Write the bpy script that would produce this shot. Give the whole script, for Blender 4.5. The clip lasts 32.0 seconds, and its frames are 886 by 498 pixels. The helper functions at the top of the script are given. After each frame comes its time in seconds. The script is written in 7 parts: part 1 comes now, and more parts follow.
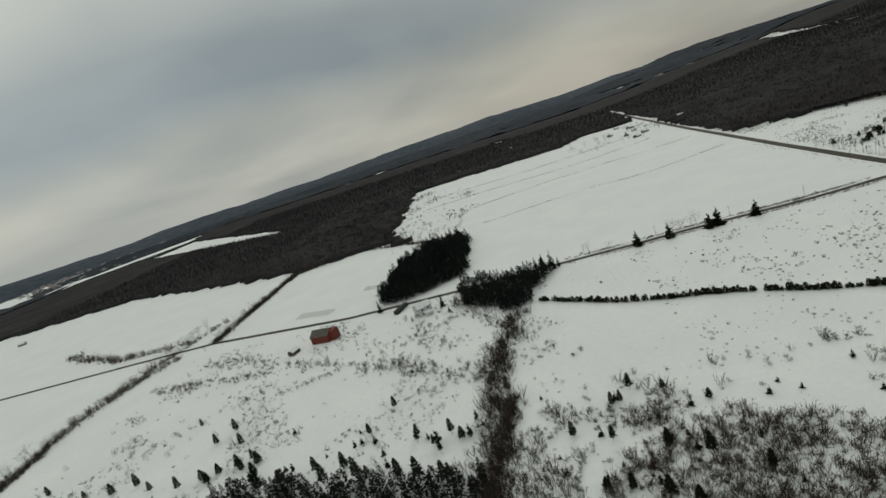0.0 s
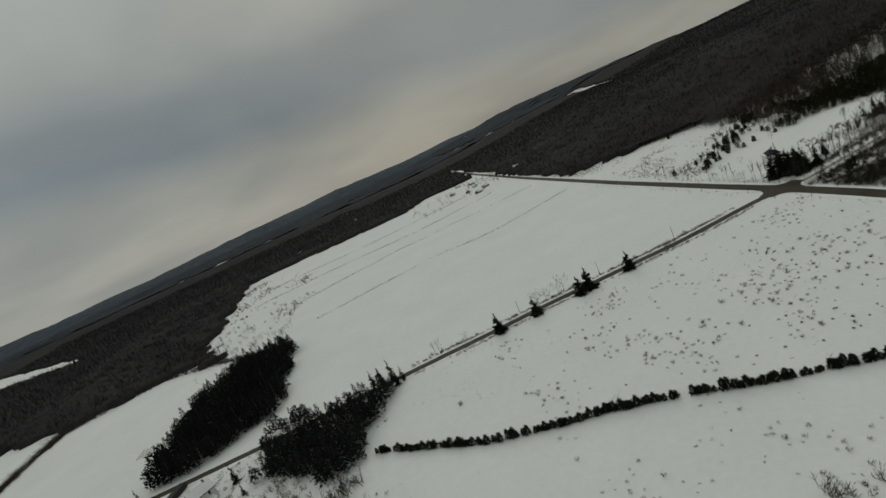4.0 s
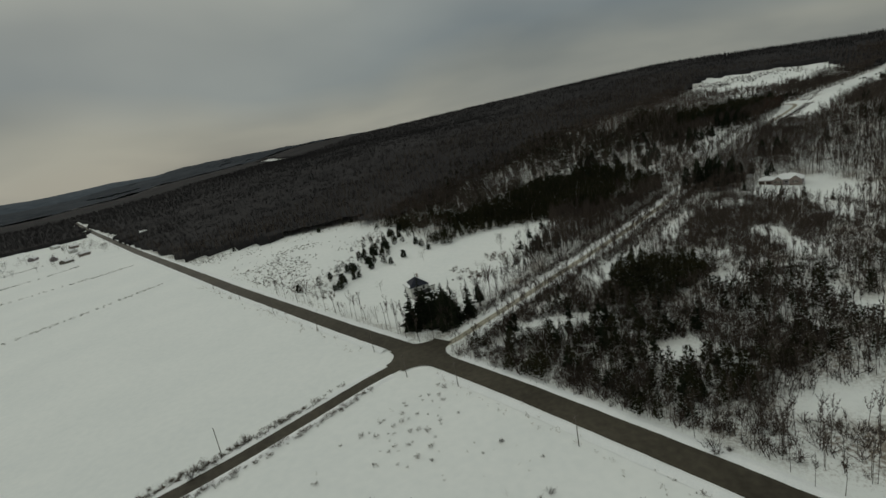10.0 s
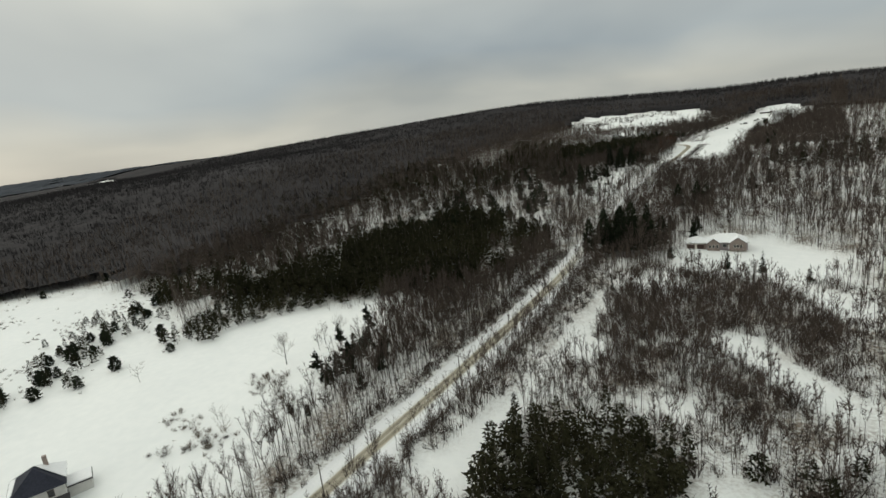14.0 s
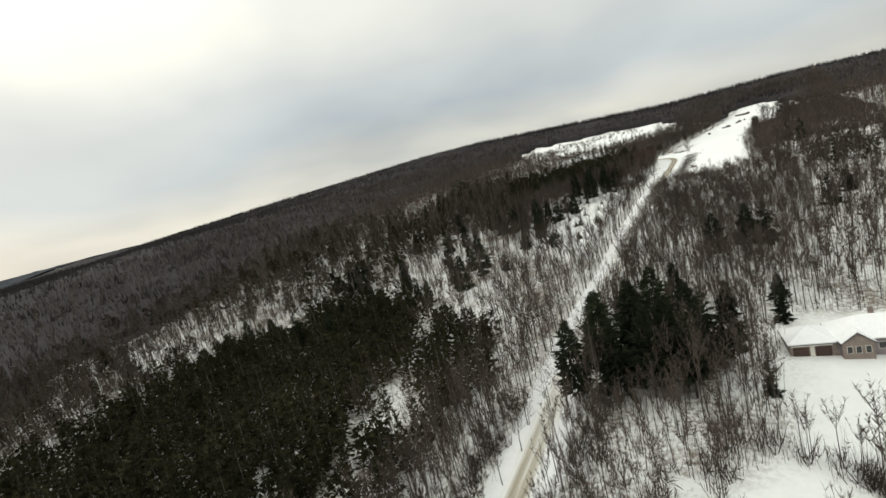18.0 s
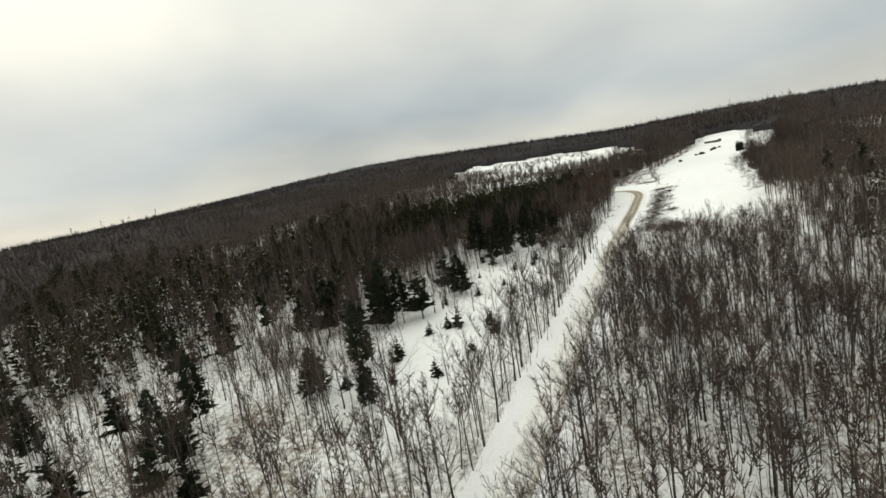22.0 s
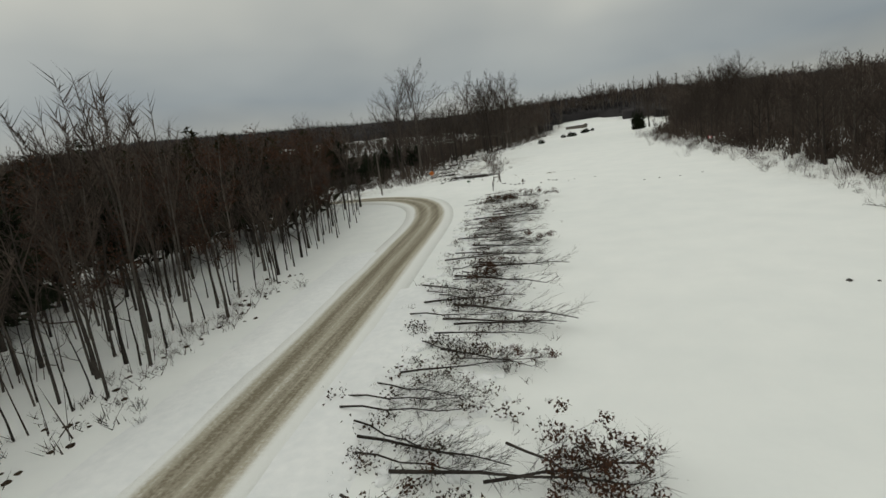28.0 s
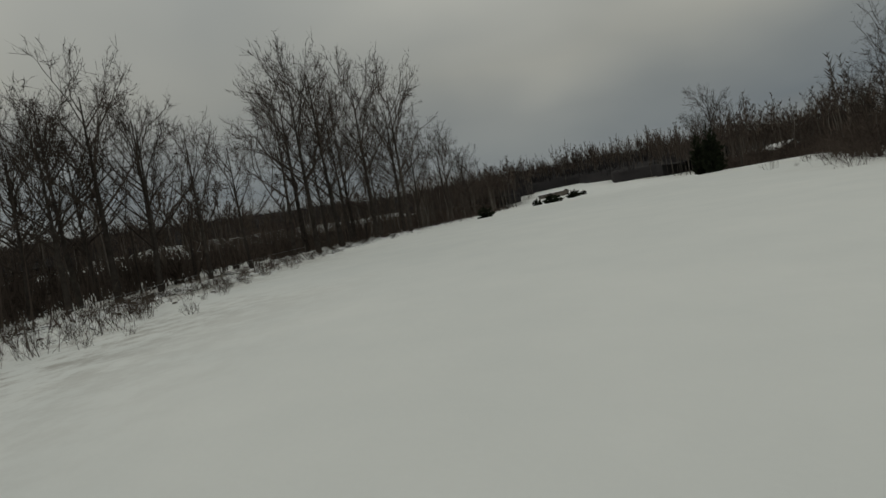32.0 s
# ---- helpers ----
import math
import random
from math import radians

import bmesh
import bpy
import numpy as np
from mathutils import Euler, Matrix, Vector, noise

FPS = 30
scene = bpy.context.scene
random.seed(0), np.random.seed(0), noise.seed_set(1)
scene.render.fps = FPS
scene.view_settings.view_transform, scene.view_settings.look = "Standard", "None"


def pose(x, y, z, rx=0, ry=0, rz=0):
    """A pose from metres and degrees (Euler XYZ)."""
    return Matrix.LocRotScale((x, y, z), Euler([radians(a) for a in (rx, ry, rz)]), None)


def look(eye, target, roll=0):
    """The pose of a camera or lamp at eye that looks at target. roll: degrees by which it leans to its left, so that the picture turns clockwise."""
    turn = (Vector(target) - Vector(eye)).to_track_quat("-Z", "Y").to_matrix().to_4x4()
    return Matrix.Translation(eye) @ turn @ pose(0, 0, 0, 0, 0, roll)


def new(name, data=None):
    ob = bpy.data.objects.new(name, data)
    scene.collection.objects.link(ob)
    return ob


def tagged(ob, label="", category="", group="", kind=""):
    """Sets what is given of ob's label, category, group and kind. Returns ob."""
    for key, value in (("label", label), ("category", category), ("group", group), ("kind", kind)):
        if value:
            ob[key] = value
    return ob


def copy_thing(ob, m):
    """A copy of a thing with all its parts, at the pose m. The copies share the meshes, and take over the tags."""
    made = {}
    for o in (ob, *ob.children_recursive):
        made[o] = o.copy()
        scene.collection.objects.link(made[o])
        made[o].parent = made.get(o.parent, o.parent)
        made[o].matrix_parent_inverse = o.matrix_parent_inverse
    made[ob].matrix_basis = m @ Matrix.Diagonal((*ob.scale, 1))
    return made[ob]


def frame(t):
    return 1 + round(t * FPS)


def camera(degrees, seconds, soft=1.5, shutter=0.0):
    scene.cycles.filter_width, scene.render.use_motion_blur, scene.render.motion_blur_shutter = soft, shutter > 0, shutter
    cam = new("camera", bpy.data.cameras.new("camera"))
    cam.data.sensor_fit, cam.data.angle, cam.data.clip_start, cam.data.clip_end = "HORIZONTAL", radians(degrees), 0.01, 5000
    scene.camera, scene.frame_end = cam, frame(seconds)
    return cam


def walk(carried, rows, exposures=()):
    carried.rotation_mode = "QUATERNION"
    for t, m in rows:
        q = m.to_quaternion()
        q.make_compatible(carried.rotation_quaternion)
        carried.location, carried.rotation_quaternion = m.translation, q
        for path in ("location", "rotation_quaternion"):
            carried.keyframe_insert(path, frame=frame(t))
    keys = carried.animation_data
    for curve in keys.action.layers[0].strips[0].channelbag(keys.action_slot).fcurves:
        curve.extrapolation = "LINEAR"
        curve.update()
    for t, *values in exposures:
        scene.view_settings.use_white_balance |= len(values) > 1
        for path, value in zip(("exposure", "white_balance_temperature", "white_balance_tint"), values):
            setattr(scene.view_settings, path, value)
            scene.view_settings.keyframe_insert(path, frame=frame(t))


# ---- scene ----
cam = camera(82.0, 32.0, soft=1.5)
PATH = [
    (0.0, pose(443.17, -285.63, 145.87, 76.36, 18.36, 97.83)),
    (0.5, pose(426.44, -283.98, 143.59, 76.28, 19.55, 94.97)),
    (1.0, pose(409.66, -281.91, 141.48, 76.66, 21.20, 92.15)),
    (1.5, pose(393.11, -279.13, 139.39, 78.46, 23.85, 90.60)),
    (2.0, pose(376.89, -275.62, 137.12, 80.23, 25.39, 90.34)),
    (2.5, pose(360.93, -271.37, 134.72, 80.27, 24.45, 89.64)),
    (3.0, pose(345.21, -266.54, 132.11, 79.43, 23.65, 87.32)),
    (3.5, pose(329.39, -261.23, 129.43, 78.20, 23.02, 83.92)),
    (5.5, pose(269.20, -231.10, 115.17, 77.88, 29.03, 69.97)),
    (6.0, pose(254.96, -221.49, 112.15, 78.77, 28.37, 67.81)),
    (6.5, pose(240.93, -210.94, 109.24, 79.04, 29.36, 64.45)),
    (7.0, pose(227.65, -199.24, 106.06, 78.36, 27.70, 61.00)),
    (7.5, pose(215.45, -186.38, 102.88, 76.90, 23.84, 57.15)),
    (8.0, pose(204.45, -172.73, 99.62, 76.05, 19.07, 53.78)),
    (8.5, pose(194.42, -158.99, 96.38, 76.19, 14.50, 51.34)),
    (9.0, pose(184.91, -143.81, 93.97, 76.79, 11.19, 50.05)),
    (9.5, pose(175.78, -128.37, 92.13, 76.56, 9.54, 49.11)),
    (10.0, pose(166.53, -113.21, 90.58, 75.81, 10.29, 47.91)),
    (10.5, pose(157.75, -98.01, 88.44, 75.72, 11.72, 47.01)),
    (11.0, pose(148.94, -82.26, 86.35, 77.19, 14.81, 46.48)),
    (11.5, pose(139.96, -66.25, 84.49, 78.80, 15.93, 46.61)),
    (12.0, pose(130.82, -50.33, 82.67, 79.81, 14.53, 46.62)),
    (12.5, pose(121.93, -33.56, 80.61, 78.88, 9.65, 45.51)),
    (13.0, pose(113.07, -16.73, 78.60, 77.49, 6.64, 41.57)),
    (13.5, pose(104.16, -0.57, 76.84, 77.45, 8.23, 37.31)),
    (14.0, pose(95.76, 14.74, 75.60, 77.46, 6.81, 35.53)),
    (14.5, pose(87.84, 29.55, 74.89, 77.74, 7.04, 34.92)),
    (16.5, pose(60.97, 93.80, 67.40, 79.69, 9.14, 31.75)),
    (17.0, pose(56.80, 111.00, 66.39, 80.42, 10.81, 30.98)),
    (17.5, pose(52.61, 128.28, 64.97, 81.32, 12.82, 30.65)),
    (18.0, pose(48.49, 145.48, 63.16, 82.31, 13.68, 31.08)),
    (18.5, pose(44.91, 162.88, 62.49, 81.89, 11.96, 30.24)),
    (19.0, pose(41.14, 180.80, 62.86, 80.13, 9.79, 27.90)),
    (19.5, pose(37.45, 198.26, 62.12, 79.12, 8.35, 25.17)),
    (20.0, pose(33.49, 215.49, 61.54, 78.49, 8.47, 22.83)),
    (20.5, pose(30.42, 232.29, 61.03, 78.84, 11.66, 22.13)),
    (21.0, pose(28.40, 248.65, 60.30, 80.83, 15.66, 23.61)),
    (21.5, pose(26.90, 264.83, 59.28, 82.62, 13.48, 25.88)),
    (22.0, pose(25.51, 281.28, 58.22, 82.98, 10.09, 26.22)),
    (22.5, pose(24.54, 298.20, 57.40, 81.58, 5.74, 24.56)),
    (23.0, pose(23.38, 314.18, 56.49, 79.98, 1.67, 21.84)),
    (23.5, pose(22.07, 329.62, 55.93, 78.69, -0.02, 19.51)),
    (24.0, pose(20.69, 344.25, 55.28, 78.63, 3.51, 18.05)),
    (24.5, pose(19.28, 358.50, 54.52, 79.41, 10.69, 17.27)),
    (26.5, pose(14.05, 417.51, 47.94, 79.29, 13.04, 13.91)),
    (27.0, pose(14.07, 433.12, 46.99, 80.49, 10.04, 12.84)),
    (27.5, pose(14.55, 448.56, 46.37, 80.50, 6.02, 11.41)),
    (28.0, pose(15.23, 463.57, 45.87, 79.99, 7.38, 10.59)),
    (28.5, pose(15.93, 478.59, 44.82, 81.06, 8.76, 10.97)),
    (29.0, pose(16.71, 493.16, 43.88, 82.26, 6.45, 10.99)),
    (29.5, pose(17.55, 507.52, 43.49, 83.03, 3.58, 10.48)),
    (30.0, pose(18.01, 521.94, 43.46, 83.32, 1.96, 9.35)),
    (30.5, pose(17.33, 535.96, 43.31, 83.21, 1.78, 7.68)),
    (31.0, pose(17.26, 549.79, 43.72, 84.86, 8.34, 6.88)),
    (31.5, pose(18.25, 563.46, 44.32, 87.82, 11.51, 7.94)),
    (32.0, pose(19.59, 577.17, 44.92, 88.74, 10.32, 7.95)),
]


EXPOSURES = [(0.0, -0.35, 6480, 6), (1.0, -0.58, 6500, 7), (3.0, -0.76, 6520, 7), (6.0, -0.72, 6520, 6), (10.0, -0.66, 6540, 4), (12.0, -0.18, 6540, 5), (14.5, 0.36, 6580, 8), (17.0, 0.7, 6640, 10),
             (20.0, 0.84, 6720, 9), (23.0, 0.6, 6760, 10), (25.0, 0.5, 6740, 11), (27.0, 0.33, 6660, 9), (28.5, -0.2, 6660, 8), (30.0, -0.58, 6660, 8), (32.0, -0.76, 6660, 8)]
walk(cam, PATH, EXPOSURES)

# ---- overcast winter sky: a grey cloud deck, a pale band low in the west, a soft sun behind it ----
SUN_AZ, SUN_EL = radians(-82), radians(24)
world = bpy.data.worlds.new("overcast")
scene.world = world
world.use_nodes = True
wn, wl = world.node_tree.nodes, world.node_tree.links
wn.clear()


def wnode(kind, **props):
    n = wn.new(kind)
    for k, v in props.items():
        n.inputs[k].default_value = v
    return n


sky = wn.new("ShaderNodeTexSky")
sky.sky_type = "NISHITA"
sky.sun_disc = False
sky.sun_elevation, sky.sun_rotation = SUN_EL, SUN_AZ
co = wn.new("ShaderNodeTexCoord")
sep = wn.new("ShaderNodeSeparateXYZ")
wl.new(co.outputs["Generated"], sep.inputs[0])
# cloud plane: direction divided by its height, so that bands lie flat and crowd toward the horizon
up = wn.new("ShaderNodeMath"); up.operation = "MAXIMUM"; up.inputs[1].default_value = 0.0
wl.new(sep.outputs["Z"], up.inputs[0])
lift = wn.new("ShaderNodeMath"); lift.operation = "ADD"; lift.inputs[1].default_value = 0.24
wl.new(up.outputs[0], lift.inputs[0])
comb = wn.new("ShaderNodeCombineXYZ")
for i, ax in enumerate("XY"):
    d = wn.new("ShaderNodeMath"); d.operation = "DIVIDE"
    wl.new(sep.outputs[ax], d.inputs[0]); wl.new(lift.outputs[0], d.inputs[1])
    wl.new(d.outputs[0], comb.inputs[i])
big = wnode("ShaderNodeTexNoise", Scale=0.62, Detail=4.0, Roughness=0.42, Distortion=0.25)
wl.new(comb.outputs[0], big.inputs["Vector"])
ramp = wn.new("ShaderNodeValToRGB")
ramp.color_ramp.elements[0].position, ramp.color_ramp.elements[0].color = 0.34, (0.325, 0.345, 0.35, 1)
ramp.color_ramp.elements[1].position, ramp.color_ramp.elements[1].color = 0.64, (0.53, 0.53, 0.495, 1)
wl.new(big.outputs["Fac"], ramp.inputs[0])
# a cream band along the skyline, a blue-grey deck over it, paler cloud higher up
wob = wnode("ShaderNodeTexNoise", Scale=1.6, Detail=3.0, Roughness=0.5)
wl.new(co.outputs["Generated"], wob.inputs["Vector"])
shift = wn.new("ShaderNodeMath"); shift.operation = "MULTIPLY_ADD"; shift.inputs[1].default_value = 0.30
wl.new(wob.outputs["Fac"], shift.inputs[0])
down = wn.new("ShaderNodeMath"); down.operation = "ADD"; down.inputs[1].default_value = -0.15
wl.new(up.outputs[0], down.inputs[0]); wl.new(down.outputs[0], shift.inputs[2])
deck = wn.new("ShaderNodeValToRGB")
de = deck.color_ramp.elements
de[0].position, de[0].color = 0.0, (0.96, 0.95, 0.93, 1)
de[1].position, de[1].color = 0.50, (1.36, 1.36, 1.33, 1)
for p, c in ((0.06, (0.98, 0.965, 0.93)), (0.13, (0.74, 0.80, 0.87)), (0.22, (0.80, 0.84, 0.88)), (0.32, (1.1, 1.1, 1.07))):
    k = de.new(p); k.color = (*c, 1)
wl.new(shift.outputs[0], deck.inputs[0])
tintmix = wn.new("ShaderNodeVectorMath"); tintmix.operation = "MULTIPLY"
wl.new(ramp.outputs[0], tintmix.inputs[0]); wl.new(deck.outputs[0], tintmix.inputs[1])
# brighter overhead
zr = wn.new("ShaderNodeMapRange")
zr.inputs["From Min"].default_value, zr.inputs["From Max"].default_value = 0.0, 0.75
zr.inputs["To Min"].default_value, zr.inputs["To Max"].default_value = 0.97, 1.22
wl.new(up.outputs[0], zr.inputs[0])
mul = wn.new("ShaderNodeVectorMath"); mul.operation = "SCALE"
wl.new(tintmix.outputs[0], mul.inputs[0]); wl.new(zr.outputs[0], mul.inputs["Scale"])
b1 = wn.new("ShaderNodeBackground"); b1.inputs["Strength"].default_value = 1.0
south = wn.new("ShaderNodeVectorMath"); south.operation = "DOT_PRODUCT"; south.inputs[1].default_value = (-0.3, -0.95, 0.0)
wl.new(co.outputs["Generated"], south.inputs[0])
sr = wn.new("ShaderNodeMapRange")
sr.inputs["From Min"].default_value, sr.inputs["From Max"].default_value = 0.25, 0.85
sr.inputs["To Min"].default_value, sr.inputs["To Max"].default_value = 1.0, 1.4
wl.new(south.outputs["Value"], sr.inputs[0])
mul2 = wn.new("ShaderNodeVectorMath"); mul2.operation = "SCALE"
wl.new(mul.outputs[0], mul2.inputs[0]); wl.new(sr.outputs[0], mul2.inputs["Scale"])
wl.new(mul2.outputs[0], b1.inputs[0])
b2 = wn.new("ShaderNodeBackground"); b2.inputs["Strength"].default_value = 0.05
wl.new(sky.outputs[0], b2.inputs[0])
add = wn.new("ShaderNodeMixShader"); add.inputs[0].default_value = 0.06
wl.new(b1.outputs[0], add.inputs[1]); wl.new(b2.outputs[0], add.inputs[2])
wo = wn.new("ShaderNodeOutputWorld")
wl.new(add.outputs[0], wo.inputs["Surface"])

sun = new("sun", bpy.data.lights.new("sun", "SUN"))
sun.data.energy, sun.data.angle, sun.data.color = 0.7, radians(25), (1.0, 0.965, 0.91)
sun.matrix_world = look((0, 0, 0), (-math.sin(SUN_AZ) * math.cos(SUN_EL), -math.cos(SUN_AZ) * math.cos(SUN_EL), -math.sin(SUN_EL)))


# ---- materials ----
def material(name, dark, light, scale=1.0, rough=0.85, bump=0.0, bump_scale=None, metal=0.0, detail=6.0, spread=(0.35, 0.68), per="none", per_amount=0.25, spec=0.3, second=None):
    """A surface whose colour runs from dark to light by noise at two sizes; per: 'object' or 'island' varies whole pieces."""
    m = bpy.data.materials.new(name)
    m.use_nodes = True
    n, l = m.node_tree.nodes, m.node_tree.links
    b = n["Principled BSDF"]
    b.inputs["Roughness"].default_value, b.inputs["Metallic"].default_value = rough, metal
    b.inputs["Specular IOR Level"].default_value = spec
    geo = n.new("ShaderNodeNewGeometry")
    a = n.new("ShaderNodeTexNoise"); a.inputs["Scale"].default_value, a.inputs["Detail"].default_value = scale, detail
    c = n.new("ShaderNodeTexNoise"); c.inputs["Scale"].default_value, c.inputs["Detail"].default_value = scale * 0.07, 3.0
    l.new(geo.outputs["Position"], a.inputs["Vector"]); l.new(geo.outputs["Position"], c.inputs["Vector"])
    mx = n.new("ShaderNodeMath"); mx.operation = "MULTIPLY_ADD"; mx.inputs[1].default_value, mx.inputs[2].default_value = 0.5, 0.0
    l.new(a.outputs["Fac"], mx.inputs[0])
    ad = n.new("ShaderNodeMath"); ad.operation = "MULTIPLY_ADD"; ad.inputs[1].default_value = 0.5
    l.new(c.outputs["Fac"], ad.inputs[0]); l.new(mx.outputs[0], ad.inputs[2])
    r = n.new("ShaderNodeValToRGB")
    r.color_ramp.elements[0].position, r.color_ramp.elements[0].color = spread[0], (*dark, 1)
    r.color_ramp.elements[1].position, r.color_ramp.elements[1].color = spread[1], (*light, 1)
    l.new(ad.outputs[0], r.inputs[0])
    out = r.outputs[0]
    if per != "none":
        src = geo.outputs["Random Per Island"] if per == "island" else n.new("ShaderNodeObjectInfo").outputs["Random"]
        mr = n.new("ShaderNodeMapRange"); mr.inputs["To Min"].default_value, mr.inputs["To Max"].default_value = 1 - per_amount, 1 + per_amount
        l.new(src, mr.inputs[0])
        vs = n.new("ShaderNodeVectorMath"); vs.operation = "SCALE"
        l.new(out, vs.inputs[0]); l.new(mr.outputs[0], vs.inputs["Scale"])
        out = vs.outputs[0]
    l.new(out, b.inputs["Base Color"])
    if bump:
        bn = n.new("ShaderNodeTexNoise"); bn.inputs["Scale"].default_value, bn.inputs["Detail"].default_value = bump_scale or scale * 2, 8.0
        l.new(geo.outputs["Position"], bn.inputs["Vector"])
        bp = n.new("ShaderNodeBump"); bp.inputs["Strength"].default_value, bp.inputs["Distance"].default_value = 0.9, bump
        l.new(bn.outputs["Fac"], bp.inputs["Height"]); l.new(bp.outputs[0], b.inputs["Normal"])
    return m


SNOWCAP = material("snow_cap", (0.74, 0.76, 0.77), (0.85, 0.86, 0.86), 2.0, 0.9, 0.03, 5, spec=0.15)
def littered_shaded_snow():
    """Open snow, and in the woods snow strewn with leaf litter, bark and buried brush, its brown also painting in tree
    shade; the attribute "wooded" tells which.
    """
    m = material("snow_litter_and_shade", (0.74, 0.765, 0.76), (0.83, 0.845, 0.83), 0.35, 0.9, 0.10, 0.6, spread=(0.3, 0.7), spec=0.15)
    n, l = m.node_tree.nodes, m.node_tree.links
    b = n["Principled BSDF"]
    snow = b.inputs["Base Color"].links[0].from_socket
    geo = n.new("ShaderNodeNewGeometry")
    at_ = n.new("ShaderNodeAttribute"); at_.attribute_name = "wooded"
    fine = n.new("ShaderNodeTexNoise"); fine.inputs["Scale"].default_value, fine.inputs["Detail"].default_value, fine.inputs["Roughness"].default_value = 1.1, 8.0, 0.7
    wide = n.new("ShaderNodeTexNoise"); wide.inputs["Scale"].default_value, wide.inputs["Detail"].default_value = 0.07, 4.0
    l.new(geo.outputs["Position"], fine.inputs["Vector"]); l.new(geo.outputs["Position"], wide.inputs["Vector"])
    sm = n.new("ShaderNodeMath"); sm.operation = "MULTIPLY_ADD"; sm.inputs[1].default_value = 0.6
    l.new(wide.outputs["Fac"], sm.inputs[0]); l.new(fine.outputs["Fac"], sm.inputs[2])
    cut_ = n.new("ShaderNodeMapRange"); cut_.interpolation_type = "SMOOTHSTEP"
    cut_.inputs["From Min"].default_value, cut_.inputs["From Max"].default_value = 0.70, 0.98
    l.new(sm.outputs[0], cut_.inputs[0])
    both = n.new("ShaderNodeMath"); both.operation = "MULTIPLY"
    l.new(cut_.outputs[0], both.inputs[0]); l.new(at_.outputs["Fac"], both.inputs[1])
    # litter brown that also darkens the snow for shade under the trees
    mix = n.new("ShaderNodeMix"); mix.data_type = "RGBA"
    mix.inputs[7].default_value = (0.20, 0.165, 0.13, 1)
    l.new(both.outputs[0], mix.inputs[0]); l.new(snow, mix.inputs[6]); l.new(mix.outputs[2], b.inputs["Base Color"])
    return m


LAND = littered_shaded_snow()
ASPHALT = material("wet_asphalt", (0.042, 0.037, 0.028), (0.082, 0.073, 0.055), 0.5, 0.75, 0.01, 20, spec=0.1)
BARK = material("bark", (0.030, 0.026, 0.023), (0.078, 0.068, 0.060), 3.0, 0.95, per="object", per_amount=0.35, spec=0.03)
TWIG = material("bare_twigs", (0.034, 0.028, 0.024), (0.072, 0.059, 0.050), 0.25, 0.95, per="object", per_amount=0.3, spec=0.03)
WOODS_BARK = material("woods_bark", (0.060, 0.053, 0.047), (0.155, 0.138, 0.122), 0.4, 0.95, per="island", per_amount=0.4, spec=0.03)
WOODS_TWIG = material("woods_twigs", (0.044, 0.035, 0.030), (0.105, 0.083, 0.070), 0.08, 0.95, per="island", per_amount=0.35, spec=0.03)
NEEDLE = material("conifer_needles", (0.010, 0.014, 0.009), (0.030, 0.036, 0.021), 1.2, 0.9, per="object", per_amount=0.3, spec=0.03)
WOODS_NEEDLE = material("woods_needles", (0.010, 0.0115, 0.0065), (0.040, 0.038, 0.020), 0.4, 0.9, per="island", per_amount=0.35, spec=0.03)
BRUSH = material("dry_brush", (0.055, 0.044, 0.034), (0.15, 0.12, 0.092), 0.5, 0.95, per="island", per_amount=0.4, spec=0.03)
DARK_NEEDLE = material("plantation_needles", (0.010, 0.0125, 0.0125), (0.030, 0.034, 0.030), 0.4, 0.9, per="island", per_amount=0.35, spec=0.03)
# slate-blue base colour with the haze of distance painted in
HAZE_MID = material("haze_tinted_woods", (0.022, 0.027, 0.034), (0.058, 0.066, 0.078), 0.03, 1.0, spec=0.03)
CANOPY = material("far_canopy", (0.0225, 0.0216, 0.023), (0.050, 0.0468, 0.048), 0.12, 0.98, 0.06, 0.45, spec=0.03)
# paler blue: more haze put into the colour of the farthest hills
HAZE_WOODS = material("haze_blue_woods", (0.050, 0.062, 0.078), (0.10, 0.115, 0.135), 0.02, 1.0, spec=0.03)
DRYLEAF = material("dry_oak_leaves", (0.036, 0.021, 0.015), (0.095, 0.050, 0.033), 6, 0.9, per="island", per_amount=0.4, spec=0.03)
WITHERED = material("withered_leaves", (0.020, 0.017, 0.012), (0.085, 0.055, 0.036), 1.5, 0.9, per="island", per_amount=0.4, spec=0.03)
GRASS = material("dry_grass", (0.10, 0.075, 0.045), (0.22, 0.17, 0.10), 1.0, 0.95, per="island", per_amount=0.35, spec=0.03)
SOIL = material("bare_soil", (0.03, 0.022, 0.015), (0.075, 0.055, 0.038), 2.0, 0.95, 0.05, 8, spec=0.03)
STONE = material("field_stone", (0.03, 0.028, 0.026), (0.085, 0.08, 0.075), 3, 0.9, 0.03, 10)
GREYWOOD = material("weathered_wood", (0.07, 0.06, 0.05), (0.17, 0.15, 0.13), 5, 0.9, 0.01, 30)
METAL = material("galvanised_steel", (0.25, 0.26, 0.27), (0.4, 0.41, 0.42), 8, 0.45, metal=0.9)
REDPAINT = material("red_barn_boards", (0.13, 0.030, 0.022), (0.21, 0.05, 0.038), 1.0, 0.85)
WHITEWALL = material("white_siding", (0.50, 0.50, 0.48), (0.66, 0.66, 0.63), 0.8, 0.8)
BRICK = material("greyed_brick", (0.17, 0.135, 0.12), (0.30, 0.25, 0.22), 1.5, 0.9, per="object", per_amount=0.2)
SIDING = material("mauve_siding", (0.22, 0.19, 0.20), (0.30, 0.27, 0.28), 1.0, 0.8)
